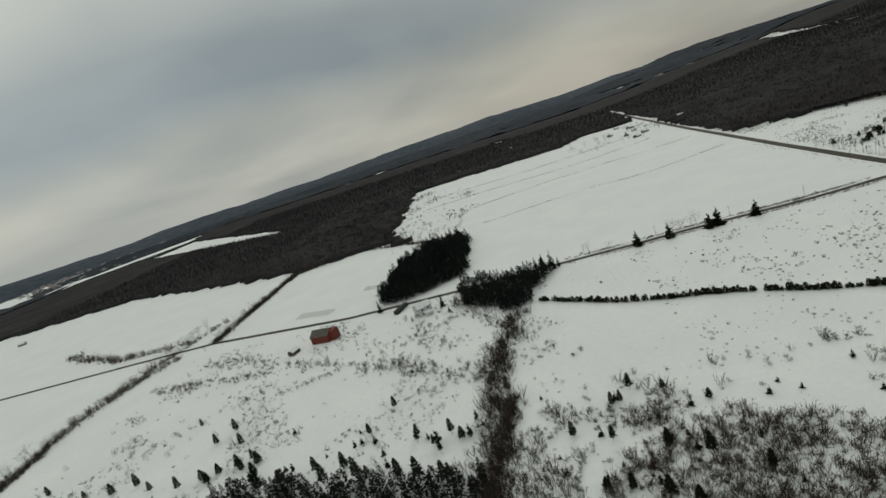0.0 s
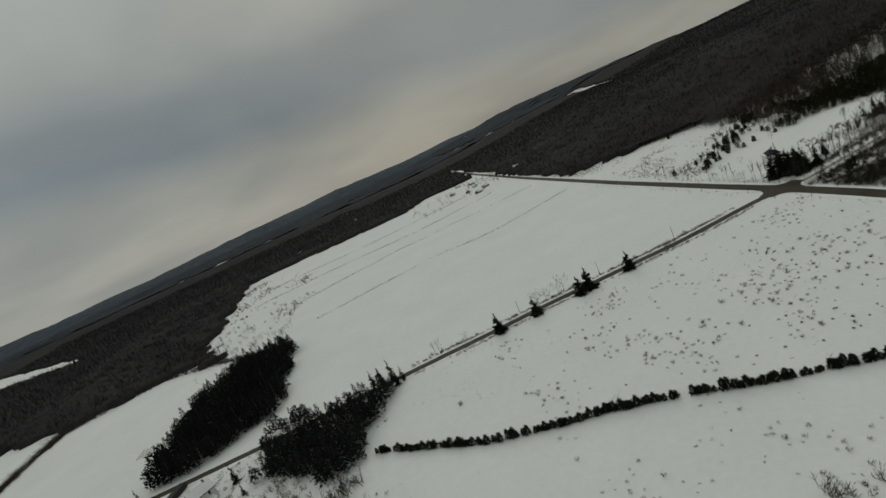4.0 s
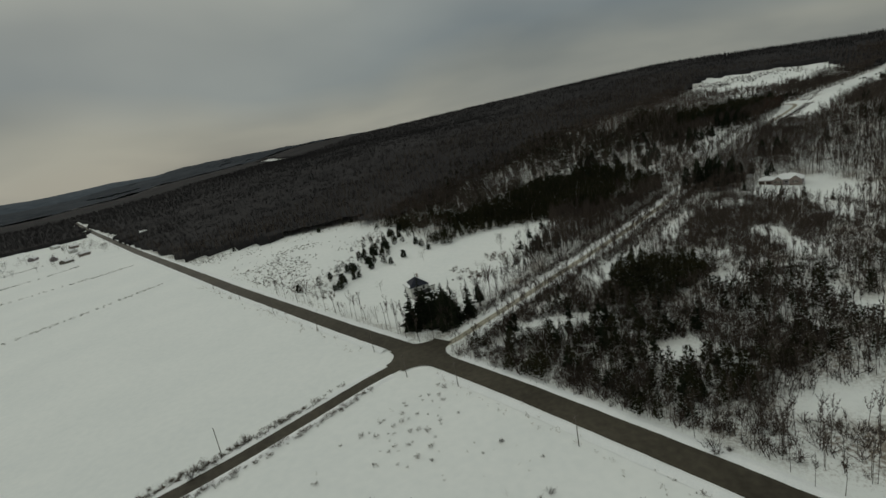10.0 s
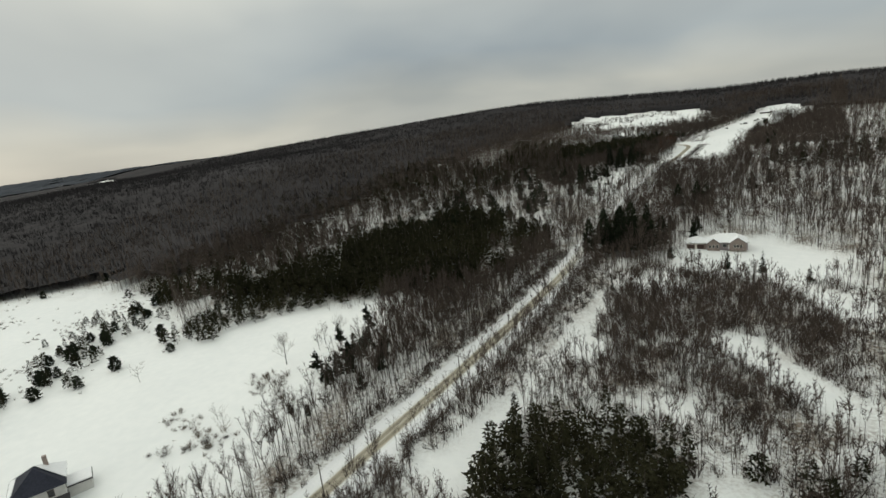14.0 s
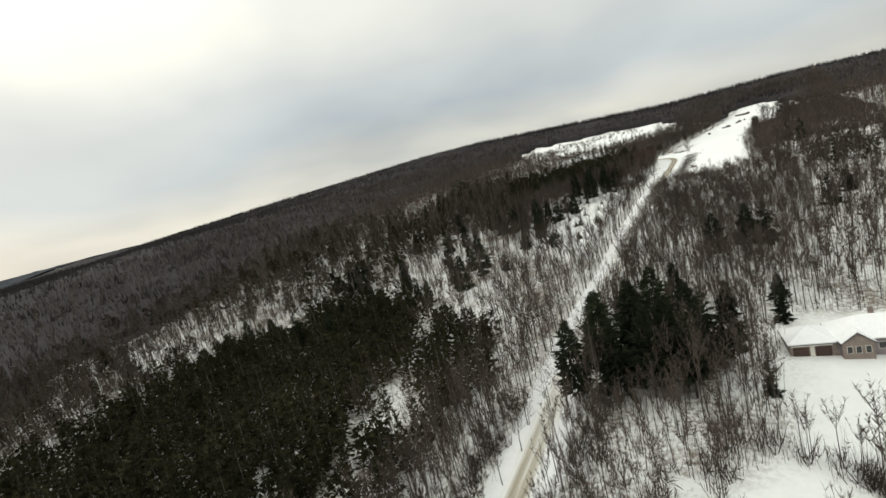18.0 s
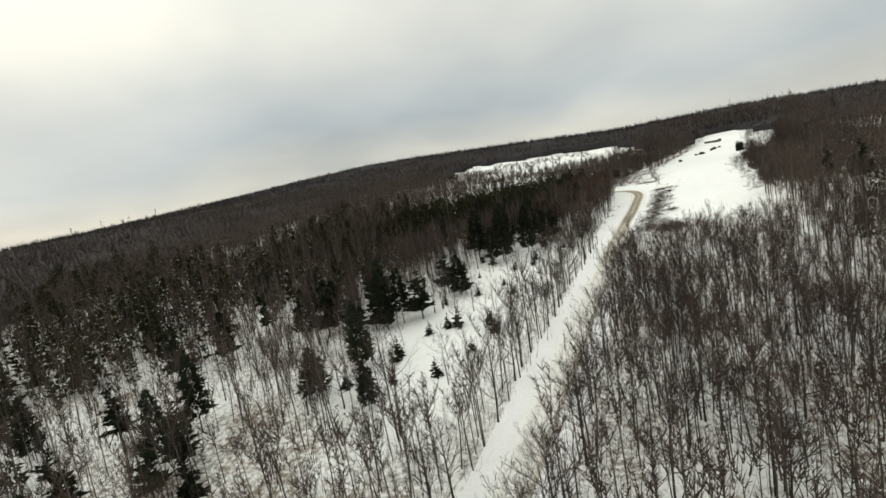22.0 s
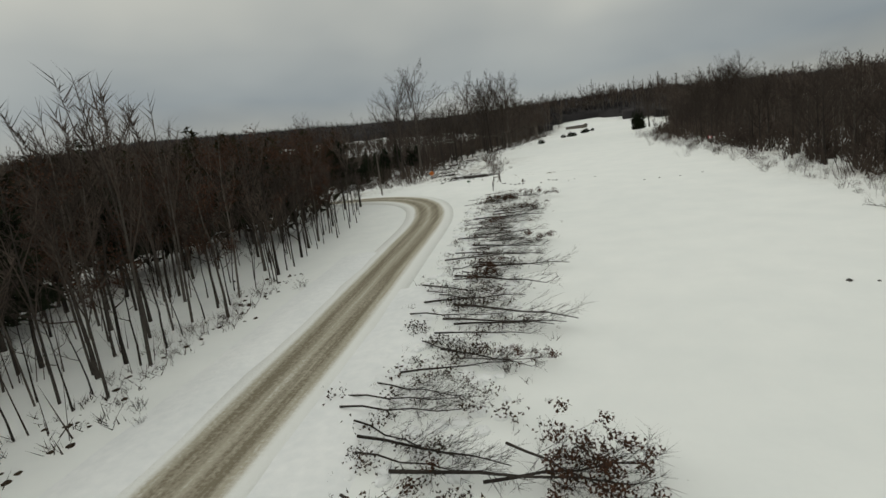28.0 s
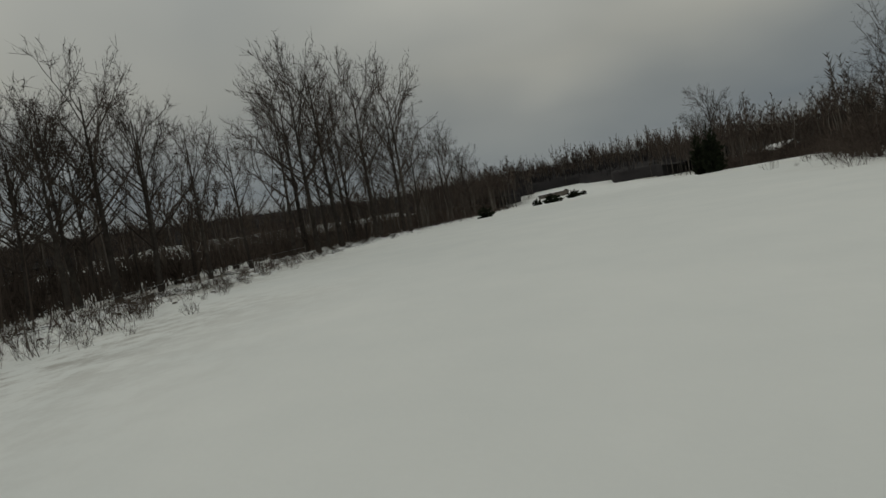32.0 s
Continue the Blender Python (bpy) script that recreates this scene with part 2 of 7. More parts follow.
SHINGLE = material("dark_shingles", (0.025, 0.025, 0.027), (0.06, 0.06, 0.062), 2.0, 0.9, 0.01, 12)
DARKROOF = material("blue_black_shingles", (0.010, 0.012, 0.020), (0.028, 0.032, 0.050), 2.0, 0.8, 0.01, 12)
GLASS = material("window_glass", (0.012, 0.014, 0.016), (0.02, 0.023, 0.026), 0.5, 0.08, spec=0.6)
DOORBROWN = material("brown_garage_door", (0.05, 0.03, 0.024), (0.085, 0.055, 0.045), 1.0, 0.7)
TRIM = material("cream_trim", (0.55, 0.53, 0.48), (0.68, 0.66, 0.60), 1.5, 0.7)
SIGNORANGE = material("orange_sign", (0.55, 0.13, 0.01), (0.68, 0.2, 0.02), 6, 0.6)
BLACKPAINT = material("black_paint", (0.015, 0.015, 0.016), (0.03, 0.03, 0.03), 5, 0.5)
REDPAINTED = material("red_flag", (0.35, 0.03, 0.03), (0.5, 0.06, 0.05), 6, 0.8)
WHITEPAINT = material("white_paint", (0.66, 0.66, 0.65), (0.78, 0.78, 0.77), 6, 0.7)
GREENSIGN = material("green_sign", (0.02, 0.09, 0.05), (0.035, 0.13, 0.07), 6, 0.5)


def sanded_road():
    """Snow-packed road with sand worn into the wheel lines; u runs across, v along."""
    m = bpy.data.materials.new("sanded_snow_road")
    m.use_nodes = True
    n, l = m.node_tree.nodes, m.node_tree.links
    b = n["Principled BSDF"]; b.inputs["Roughness"].default_value = 0.85; b.inputs["Specular IOR Level"].default_value = 0.2
    uv = n.new("ShaderNodeUVMap")
    sp = n.new("ShaderNodeSeparateXYZ"); l.new(uv.outputs[0], sp.inputs[0])
    prof = n.new("ShaderNodeValToRGB"); prof.color_ramp.interpolation = "EASE"
    e = prof.color_ramp.elements
    e[0].position, e[0].color = 0.0, (0, 0, 0, 1)
    e[1].position, e[1].color = 1.0, (0, 0, 0, 1)
    for p, v in ((0.17, 0.05), (0.26, 0.5), (0.34, 0.95), (0.42, 0.78), (0.5, 0.5), (0.58, 0.8), (0.66, 0.95), (0.74, 0.5), (0.84, 0.05)):
        k = e.new(p); k.color = (v, v, v, 1)
    l.new(sp.outputs["X"], prof.inputs[0])
    geo = n.new("ShaderNodeNewGeometry")
    mp = n.new("ShaderNodeMapping"); mp.inputs["Scale"].default_value = (3.5, 0.09, 0.09)
    l.new(geo.outputs["Position"], mp.inputs[0])
    ns = n.new("ShaderNodeTexNoise"); ns.inputs["Scale"].default_value, ns.inputs["Detail"].default_value = 1.2, 6
    l.new(mp.outputs[0], ns.inputs["Vector"])
    n2 = n.new("ShaderNodeTexNoise"); n2.inputs["Scale"].default_value, n2.inputs["Detail"].default_value = 6.0, 5
    l.new(geo.outputs["Position"], n2.inputs["Vector"])
    s1 = n.new("ShaderNodeMath"); s1.operation = "ADD"; l.new(ns.outputs["Fac"], s1.inputs[0]); l.new(n2.outputs["Fac"], s1.inputs[1])
    s2 = n.new("ShaderNodeMath"); s2.operation = "MULTIPLY_ADD"; s2.inputs[1].default_value = 0.75; s2.inputs[2].default_value = -0.12; l.new(s1.outputs[0], s2.inputs[0])
    s3 = n.new("ShaderNodeMath"); s3.operation = "MULTIPLY"; l.new(prof.outputs[0], s3.inputs[0]); l.new(s2.outputs[0], s3.inputs[1])
    wear = n.new("ShaderNodeMapRange"); wear.inputs["From Min"].default_value, wear.inputs["From Max"].default_value = 400.0, 480.0
    wear.inputs["To Min"].default_value, wear.inputs["To Max"].default_value = 0.25, 1.35
    l.new(sp.outputs["Y"], wear.inputs[0])
    low = n.new("ShaderNodeMapRange"); low.inputs["From Min"].default_value, low.inputs["From Max"].default_value = 190.0, 250.0
    low.inputs["To Min"].default_value, low.inputs["To Max"].default_value = 0.95, 0.0
    l.new(sp.outputs["Y"], low.inputs[0])
    both = n.new("ShaderNodeMath"); both.operation = "ADD"; l.new(wear.outputs[0], both.inputs[0]); l.new(low.outputs[0], both.inputs[1])
    s4 = n.new("ShaderNodeMath"); s4.operation = "MULTIPLY"; l.new(s3.outputs[0], s4.inputs[0]); l.new(both.outputs[0], s4.inputs[1])
    edge = n.new("ShaderNodeValToRGB"); edge.color_ramp.interpolation = "EASE"
    ee = edge.color_ramp.elements
    ee[0].position, ee[0].color = 0.62, (0, 0, 0, 1)
    ee[1].position, ee[1].color = 0.98, (0.75, 0.75, 0.75, 1)
    l.new(sp.outputs["X"], edge.inputs[0])
    span = n.new("ShaderNodeValToRGB")
    se = span.color_ramp.elements
    se[0].position, se[0].color = 0.22, (0, 0, 0, 1)
    se[1].position, se[1].color = 0.47, (0, 0, 0, 1)
    for q in (0.26, 0.43):
        kk = se.new(q); kk.color = (1, 1, 1, 1)
    vv = n.new("ShaderNodeMath"); vv.operation = "MULTIPLY"; vv.inputs[1].default_value = 0.001
    l.new(sp.outputs["Y"], vv.inputs[0]); l.new(vv.outputs[0], span.inputs[0])
    e1 = n.new("ShaderNodeMath"); e1.operation = "MULTIPLY"; l.new(edge.outputs[0], e1.inputs[0]); l.new(span.outputs[0], e1.inputs[1])
    e2 = n.new("ShaderNodeMath"); e2.operation = "MULTIPLY"; l.new(e1.outputs[0], e2.inputs[0]); l.new(s2.outputs[0], e2.inputs[1])
    s5 = n.new("ShaderNodeMath"); s5.operation = "MAXIMUM"; l.new(s4.outputs[0], s5.inputs[0]); l.new(e2.outputs[0], s5.inputs[1])
    r = n.new("ShaderNodeValToRGB")
    q = r.color_ramp.elements
    q[0].position, q[0].color = 0.05, (0.78, 0.79, 0.77, 1)
    q[1].position, q[1].color = 0.85, (0.20, 0.175, 0.125, 1)
    k = q.new(0.4); k.color = (0.42, 0.39, 0.315, 1)
    l.new(s5.outputs[0], r.inputs[0]); l.new(r.outputs[0], b.inputs["Base Color"])
    bp = n.new("ShaderNodeBump"); bp.inputs["Strength"].default_value, bp.inputs["Distance"].default_value = 0.8, 0.06
    l.new(n2.outputs["Fac"], bp.inputs["Height"]); l.new(bp.outputs[0], b.inputs["Normal"])
    return m


SANDED = sanded_road()


# ---- mesh tools ----
rng = np.random.default_rng(7)


def mesh_from(name, verts, faces, mat, smooth=False, uv=None):
    """A mesh from arrays: faces is an (n, 3) or (n, 4) array."""
    me = bpy.data.meshes.new(name)
    verts, faces = np.asarray(verts, np.float32), np.asarray(faces, np.int32)
    k = faces.shape[1]
    me.vertices.add(len(verts)); me.vertices.foreach_set("co", verts.ravel())
    me.loops.add(faces.size); me.loops.foreach_set("vertex_index", faces.ravel())
    me.polygons.add(len(faces)); me.polygons.foreach_set("loop_start", np.arange(0, faces.size, k, dtype=np.int32))
    me.polygons.foreach_set("use_smooth", np.full(len(faces), smooth))
    if uv is not None:
        layer = me.uv_layers.new(name="UVMap")
        layer.data.foreach_set("uv", np.asarray(uv, np.float32)[faces.ravel()].ravel())
    me.update(calc_edges=True)
    me.materials.append(mat)
    return me


def part(name, bm, mat, parent=None, label="", bevel=0.0):
    """Links a bmesh (or a mesh) as one object under a thing or a part."""
    if isinstance(bm, bmesh.types.BMesh):
        if bevel:
            bmesh.ops.bevel(bm, geom=bm.edges[:], offset=bevel, segments=1, affect="EDGES")
        me = bpy.data.meshes.new(name)
        bm.to_mesh(me); bm.free()
        me.materials.append(mat)
    else:
        me = bm
    ob = new(name, me)
    if parent is not None:
        ob.parent = parent
    if label:
        ob["label"] = label
    return ob


def empty(name, m):
    ob = new(name)
    ob.matrix_basis = m
    ob.empty_display_size = 0.3
    return ob


def box(bm, x0, y0, z0, x1, y1, z1):
    m = Matrix.Translation(((x0 + x1) / 2, (y0 + y1) / 2, (z0 + z1) / 2)) @ Matrix.Diagonal((x1 - x0, y1 - y0, z1 - z0, 1))
    bmesh.ops.create_cube(bm, size=1, matrix=m)
    return bm


def boxed(*a):
    return box(bmesh.new(), *a)


def prism(bm, pts, y0, y1):
    """Extrudes the outline pts, given as (x, z), from y0 to y1."""
    a = [bm.verts.new((x, y0, z)) for x, z in pts]
    b = [bm.verts.new((x, y1, z)) for x, z in pts]
    n = len(pts)
    bm.faces.new(a[::-1]); bm.faces.new(b)
    for i in range(n):
        bm.faces.new((a[i], a[(i + 1) % n], b[(i + 1) % n], b[i]))
    bmesh.ops.recalc_face_normals(bm, faces=bm.faces[:])
    return bm


def rod(bm, p, q, r0, r1=None, n=6):
    p, q = Vector(p), Vector(q)
    d = q - p
    m = Matrix.Translation((p + q) / 2) @ d.to_track_quat("Z", "Y").to_matrix().to_4x4()
    bmesh.ops.create_cone(bm, cap_ends=True, segments=n, radius1=r0, radius2=r0 if r1 is None else r1, depth=d.length, matrix=m)
    return bm


class Soup:
    """Triangles gathered as arrays."""

    def __init__(self):
        self.v, self.f, self.n = [], [], 0

    def add(self, v, f):
        self.v.append(np.asarray(v, float)); self.f.append(np.asarray(f, int) + self.n); self.n += len(v)

    def tube(self, pts, radii, sides=4):
        """A tapered tube through pts."""
        pts = np.asarray(pts, float); k = len(pts)
        t = np.gradient(pts, axis=0); t /= np.linalg.norm(t, axis=1)[:, None] + 1e-9
        ref = np.where(np.abs(t[:, 2:3]) > 0.9, [[1.0, 0, 0]], [[0, 0, 1.0]])
        a = np.cross(t, ref); a /= np.linalg.norm(a, axis=1)[:, None] + 1e-9
        b = np.cross(t, a)
        ang = np.arange(sides) / sides * 2 * np.pi
        ring = pts[:, None] + np.asarray(radii)[:, None, None] * (a[:, None] * np.cos(ang)[None, :, None] + b[:, None] * np.sin(ang)[None, :, None])
        f = []
        for i in range(k - 1):
            for j in range(sides):
                p, q = i * sides + j, i * sides + (j + 1) % sides
                f += [(p, q, q + sides), (p, q + sides, p + sides)]
        self.add(ring.reshape(-1, 3), f)

    def blades(self, base, tip, width):
        """Thin triangles from base to tip, each turned at random about its own line."""
        base, tip = np.asarray(base, float), np.asarray(tip, float)
        d = tip - base
        s = np.cross(d, rng.normal(size=d.shape)); s /= np.linalg.norm(s, axis=1)[:, None] + 1e-9
        s *= np.asarray(width).reshape(-1, 1) * 0.5
        n = len(base)
        self.add(np.concatenate([base - s, base + s, tip]), np.stack([np.arange(n), np.arange(n) + n, np.arange(n) + 2 * n], 1))

    def arrays(self):
        return np.concatenate(self.v), np.concatenate(self.f)


def scatter(template, places, turn, size, tall=None):
    """Copies of a template (verts, faces) laid at places, as one pair of arrays."""
    v, f = template
    n = len(places)
    c, s = np.cos(turn)[:, None], np.sin(turn)[:, None]
    x, y, z = v[:, 0][None] * size[:, None], v[:, 1][None] * size[:, None], v[:, 2][None] * (size if tall is None else tall)[:, None]
    out = np.stack([x * c - y * s + places[:, :1], x * s + y * c + places[:, 1:2], z + places[:, 2:3]], -1).reshape(-1, 3)
    return out, (f[None] + (np.arange(n) * len(v))[:, None, None]).reshape(-1, 3)


def gather(pairs):
    vs, fs, n = [], [], 0
    for v, f in pairs:
        vs.append(v); fs.append(f + n); n += len(v)
    return np.concatenate(vs), np.concatenate(fs)


def inside(px, py, poly):
    px, py = np.asarray(px), np.asarray(py)
    res = np.zeros(px.shape, bool)
    for (x0, y0), (x1, y1) in zip(poly, poly[1:] + poly[:1]):
        c = (y0 > py) != (y1 > py)
        res ^= c & (px < (x1 - x0) * (py - y0) / ((y1 - y0) or 1e-9) + x0)
    return res


# ---- lie of the land ----
LAND_Y = [-3000, -760, -475, -300, -218, -57, 0, 57, 114, 190, 266, 313, 370, 455, 488, 533, 545, 580, 637, 673, 787, 853, 960, 1080, 1400, 2200, 5000]
LAND_Z = [3, 6.0, 5.2, 2.0, 0.4, 0.3, 1.2, 4.8, 7.2, 11.2, 14.6, 19.4, 27.0, 34.1, 36.0, 39.3, 40.6, 42.8, 46.2, 47.5, 52.0, 57, 71, 88, 98, 70, 60]


def ground(x, y):
    x, y = np.asarray(x, float), np.asarray(y, float)
    z = sum(np.interp(y + o, LAND_Y, LAND_Z) for o in (-12, -6, 0, 6, 12)) / 5
    s = np.clip((y - 57) / 190, 0, 1) * np.clip((493 - y) / 142, 0, 1)
    z = z - s * np.clip(x - 8, 0, 85) * 0.055
    west = -x - 90
    z = z + np.clip((y - 120) / 220, 0, 1) * np.clip(np.clip(west, 0, 420) - np.clip(west - 520, 0, 2000) * 0.4, 0, 420) * 0.062
    z = z - np.clip((y - 760) / 200, 0, 1) * np.clip(x - 110, 0, 700) * 0.045
    far = np.clip((np.abs(x + 30) - 45) / 60, 0, 1) * np.clip((np.abs(y + 5) - 20) / 40, 0, 1)
    return z + far * (0.35 * np.sin(x / 17 + 1.3 * np.sin(y / 29)) + 0.3 * np.sin(y / 13 + x / 41))


def gz(x, y):
    return float(ground(x, y))


def at(x, y, dz=0.0, turn=0.0, size=1.0):
    return Matrix.Translation((x, y, gz(x, y) + dz)) @ Matrix.Rotation(radians(turn), 4, "Z") @ Matrix.Diagonal((size, size, size, 1))


# ---- ground, one sheet to the horizon ----
def lines(lo, hi, a, b, step):
    mid = np.arange(a, b + 0.1, step)
    left = a - np.cumsum(step * 1.22 ** np.arange(1, 60)); left = left[left > lo]
    right = b + np.cumsum(step * 1.22 ** np.arange(1, 60)); right = right[right < hi]
    return np.concatenate([[lo], left[::-1], mid, right, [hi]])


gx, gy = lines(-4800, 4800, -160, 200, 5.0), lines(-4800, 4800, -720, 960, 5.0)
GX, GY = np.meshgrid(gx, gy)
GZ = ground(GX, GY)
nx, ny = len(gx), len(gy)
ids = np.arange(nx * ny).reshape(ny, nx)
quads = np.stack([ids[:-1, :-1], ids[:-1, 1:], ids[1:, 1:], ids[1:, :-1]], -1).reshape(-1, 4)
land = new("ground", mesh_from("ground", np.stack([GX, GY, GZ], -1).reshape(-1, 3), quads, LAND, True))
tagged(land, "snow-covered fields and forest floor rising to a wooded hill", "ground", kind="structure")


def sheet(x, y):
    """Height of the ground sheet itself, between its lines."""
    x, y = np.asarray(x, float), np.asarray(y, float)
    i, j = np.clip(np.searchsorted(gx, x) - 1, 0, nx - 2), np.clip(np.searchsorted(gy, y) - 1, 0, ny - 2)
    u, v = (x - gx[i]) / (gx[i + 1] - gx[i]), (y - gy[j]) / (gy[j + 1] - gy[j])
    return (GZ[j, i] * (1 - u) + GZ[j, i + 1] * u) * (1 - v) + (GZ[j + 1, i] * (1 - u) + GZ[j + 1, i + 1] * u) * v


def smooth_line(pts, step=3.0):
    pts = np.asarray(pts, float)
    s = np.concatenate([[0], np.cumsum(np.linalg.norm(np.diff(pts, axis=0), axis=1))])
    q = np.arange(0, s[-1] + step, step); q[-1] = s[-1]
    line = np.stack([np.interp(q, s, pts[:, 0]), np.interp(q, s, pts[:, 1])], 1)
    for _ in range(6):
        line[1:-1] = (line[:-2] + 2 * line[1:-1] + line[2:]) / 4
    return line


def ribbon(name, line, across, mat, wobble=0.0, v0=0.0):
    """A strip along line with the cross-section across, a list of (offset, height over the snow)."""
    t = np.gradient(line, axis=0); t /= np.linalg.norm(t, axis=1)[:, None]
    nrm = np.stack([t[:, 1], -t[:, 0]], 1)
    k, n = len(across), len(line)
    off, hgt = np.array(across, float).T
    w = wobble * (np.sin(np.arange(n) * 0.9)[:, None] * np.sin(np.arange(k) * 2.1 + 1)[None] + rng.normal(size=(n, k)) * 0.6)
    P = line[:, None] + nrm[:, None] * (off[None] + w)[..., None]
    zc = sheet(P[..., 0], P[..., 1])
    flat = sheet(line[:, 0], line[:, 1])[:, None]
    z = np.maximum(zc, flat * 0.6 + zc * 0.4) + hgt[None] * (1 + w * 0.8)
    idx = np.arange(n * k).reshape(n, k)
    f = np.stack([idx[:-1, :-1], idx[:-1, 1:], idx[1:, 1:], idx[1:, :-1]], -1).reshape(-1, 4)
    u = (off - off.min()) / (off.max() - off.min())
    uv = np.stack([np.broadcast_to(u, (n, k)), np.broadcast_to(line[:, 1:2] + v0, (n, k))], -1).reshape(-1, 2)
    return new(name, mesh_from(name, np.concatenate([P, z[..., None]], -1).reshape(-1, 3), f, mat, True, uv))


ROAD_A = smooth_line([(-1500, 30), (-1010, 12), (-560, 0), (-206, -5), (-51, -5), (8, -4), (60, -5), (118, -8), (173, -12), (330, -24), (700, -50)])
ROAD_S = smooth_line([(-60, -1900), (-35, -1112), (-22, -659), (14, -486), (14, -371), (8, -279), (5, -185), (9, -86), (6, -30), (8, -4)])
ROAD_N = smooth_line([(8, -4), (13, 8), (14, 51), (13, 100), (12.5, 149), (10, 205), (5, 250), (2.6, 275), (2.6, 311), (2.4, 350), (2.0, 390), (1.4, 434), (1.8, 488), (1.4, 512), (1.3, 524), (-0.7, 534.2), (-5, 541.4), (-12, 546), (-31, 549), (-68, 552.5), (-130, 560)], 2.0)
tagged(ribbon("road", ROAD_A, [(-4.6, 0.16), (-3.5, 0.21), (0, 0.26), (3.5, 0.21), (4.6, 0.16)], ASPHALT, 0.05), "cleared dark wet asphalt cross road", "road", kind="structure")
tagged(ribbon("road", ROAD_S, [(-3.4, 0.15), (0, 0.235), (3.4, 0.15)], ASPHALT, 0.05), "cleared dark asphalt road between snowy fields", "road", kind="structure")
tagged(ribbon("road", ROAD_N, [(-3.25, -0.5), (-3.1, 0.1), (-1.9, 0.16), (-1.05, 0.15), (0, 0.18), (1.05, 0.15), (1.9, 0.16), (3.1, 0.1), (3.25, -0.5)], SANDED, 0.03), "snow-packed road with sanded wheel lines bending at the top", "road", kind="structure")
# the widened corners of the crossing
bm = bmesh.new()
rim = []
for cx, cy, a0 in ((21, -17, 90), (21, 9, 180), (-5, 8, 270), (-6, -18, 0)):
    for k in range(7):
        a = radians(a0 + 15 * k)
        rim.append((cx + 8.2 * math.cos(a), cy + 8.2 * math.sin(a)))
rim.sort(key=lambda p: math.atan2(p[1] + 4, p[0] - 8))
centre = bm.verts.new((8, -4, float(sheet(8, -4)) + 0.285))
ring = [bm.verts.new((x, y, float(sheet(x, y)) + 0.27)) for x, y in rim]
for i in range(len(ring)):
    bm.faces.new((centre, ring[i], ring[(i + 1) % len(ring)]))
tagged(part("junction", bm, ASPHALT), "dark wet asphalt crossroads with widened corners", "road", kind="structure")


def bank(line, lo, hi, off, height, label, keep=None):
    seg = line[(np.arange(len(line)) * 1.0 >= lo) & (np.arange(len(line)) <= hi)]
    ob = ribbon("snowbank", seg, [(off - 1.3 * np.sign(off), 0.12), (off - 0.6 * np.sign(off), height * 0.75), (off, height), (off + 0.9 * np.sign(off), height * 0.7), (off + 2.6 * np.sign(off), -0.05)], SNOWCAP, 0.10)
    return tagged(ob, label, "snowbank", kind="structure")


def cut(line, fn):
    return [i for i, p in enumerate(line) if fn(p)]


for line, off, h, fn in ((ROAD_A, 5.6, 0.55, lambda p: p[0] < -8), (ROAD_A, -5.6, 0.5, lambda p: p[0] < -6), (ROAD_A, 5.8, 0.6, lambda p: p[0] > 25), (ROAD_A, -5.8, 0.6, lambda p: p[0] > 25),
                         (ROAD_S, 4.3, 0.4, lambda p: p[1] < -20), (ROAD_S, -4.3, 0.4, lambda p: p[1] < -20),
                         (ROAD_N, 3.9, 0.26, lambda p: 14 < p[1] < 500), (ROAD_N, -3.9, 0.26, lambda p: 14 < p[1] < 512)):
    i = cut(line, fn)
    bank(line, i[0], i[-1], off, h, "low ridge of ploughed snow along the road edge")

# distant ridges round the horizon, aerial haze painted into their colour
def ridge(name, radius, height, a0, a1, mat, seed, depth=500, label=""):
    r2 = np.random.default_rng(seed)
    n = 120
    a = np.radians(np.linspace(a0, a1, n))
    h = np.full(n, float(height))
    for k in range(1, 9):
        h += height * 0.12 / k * np.sin(k * 2.3 * a * 3 + r2.uniform(0, 6.28))
    h *= np.clip(np.minimum(np.arange(n), np.arange(n)[::-1]) / 8, 0.1, 1)
    rows = []
    for dr, k in ((-depth, -0.2), (-depth * 0.4, 0.6), (0, 1.0), (depth * 0.4, 0.9)):
        rows.append(np.stack([np.sin(a) * (radius + dr), np.cos(a) * (radius + dr), 2 + h * k + (r2.normal(size=n) * 3 if k > 0 else 0)], 1))
    P = np.concatenate(rows)
    idx = np.arange(4 * n).reshape(4, n)
    f = np.stack([idx[:-1, :-1], idx[:-1, 1:], idx[1:, 1:], idx[1:, :-1]], -1).reshape(-1, 4)
    return tagged(new(name, mesh_from(name, P, f, mat, True)), label, "hill", kind="structure")


ridge("backdrop", 4250, 72, -178, -20, HAZE_WOODS, 3, 500, "wooded hills on the horizon with blue-grey haze put in their colour")
ridge("backdrop", 3300, 22, -150, -30, HAZE_MID, 5, 400, "wooded rise before the far hills with haze put in its colour")


# ---- tree forms ----
def unit(v):
    return v / (np.linalg.norm(v) + 1e-9)


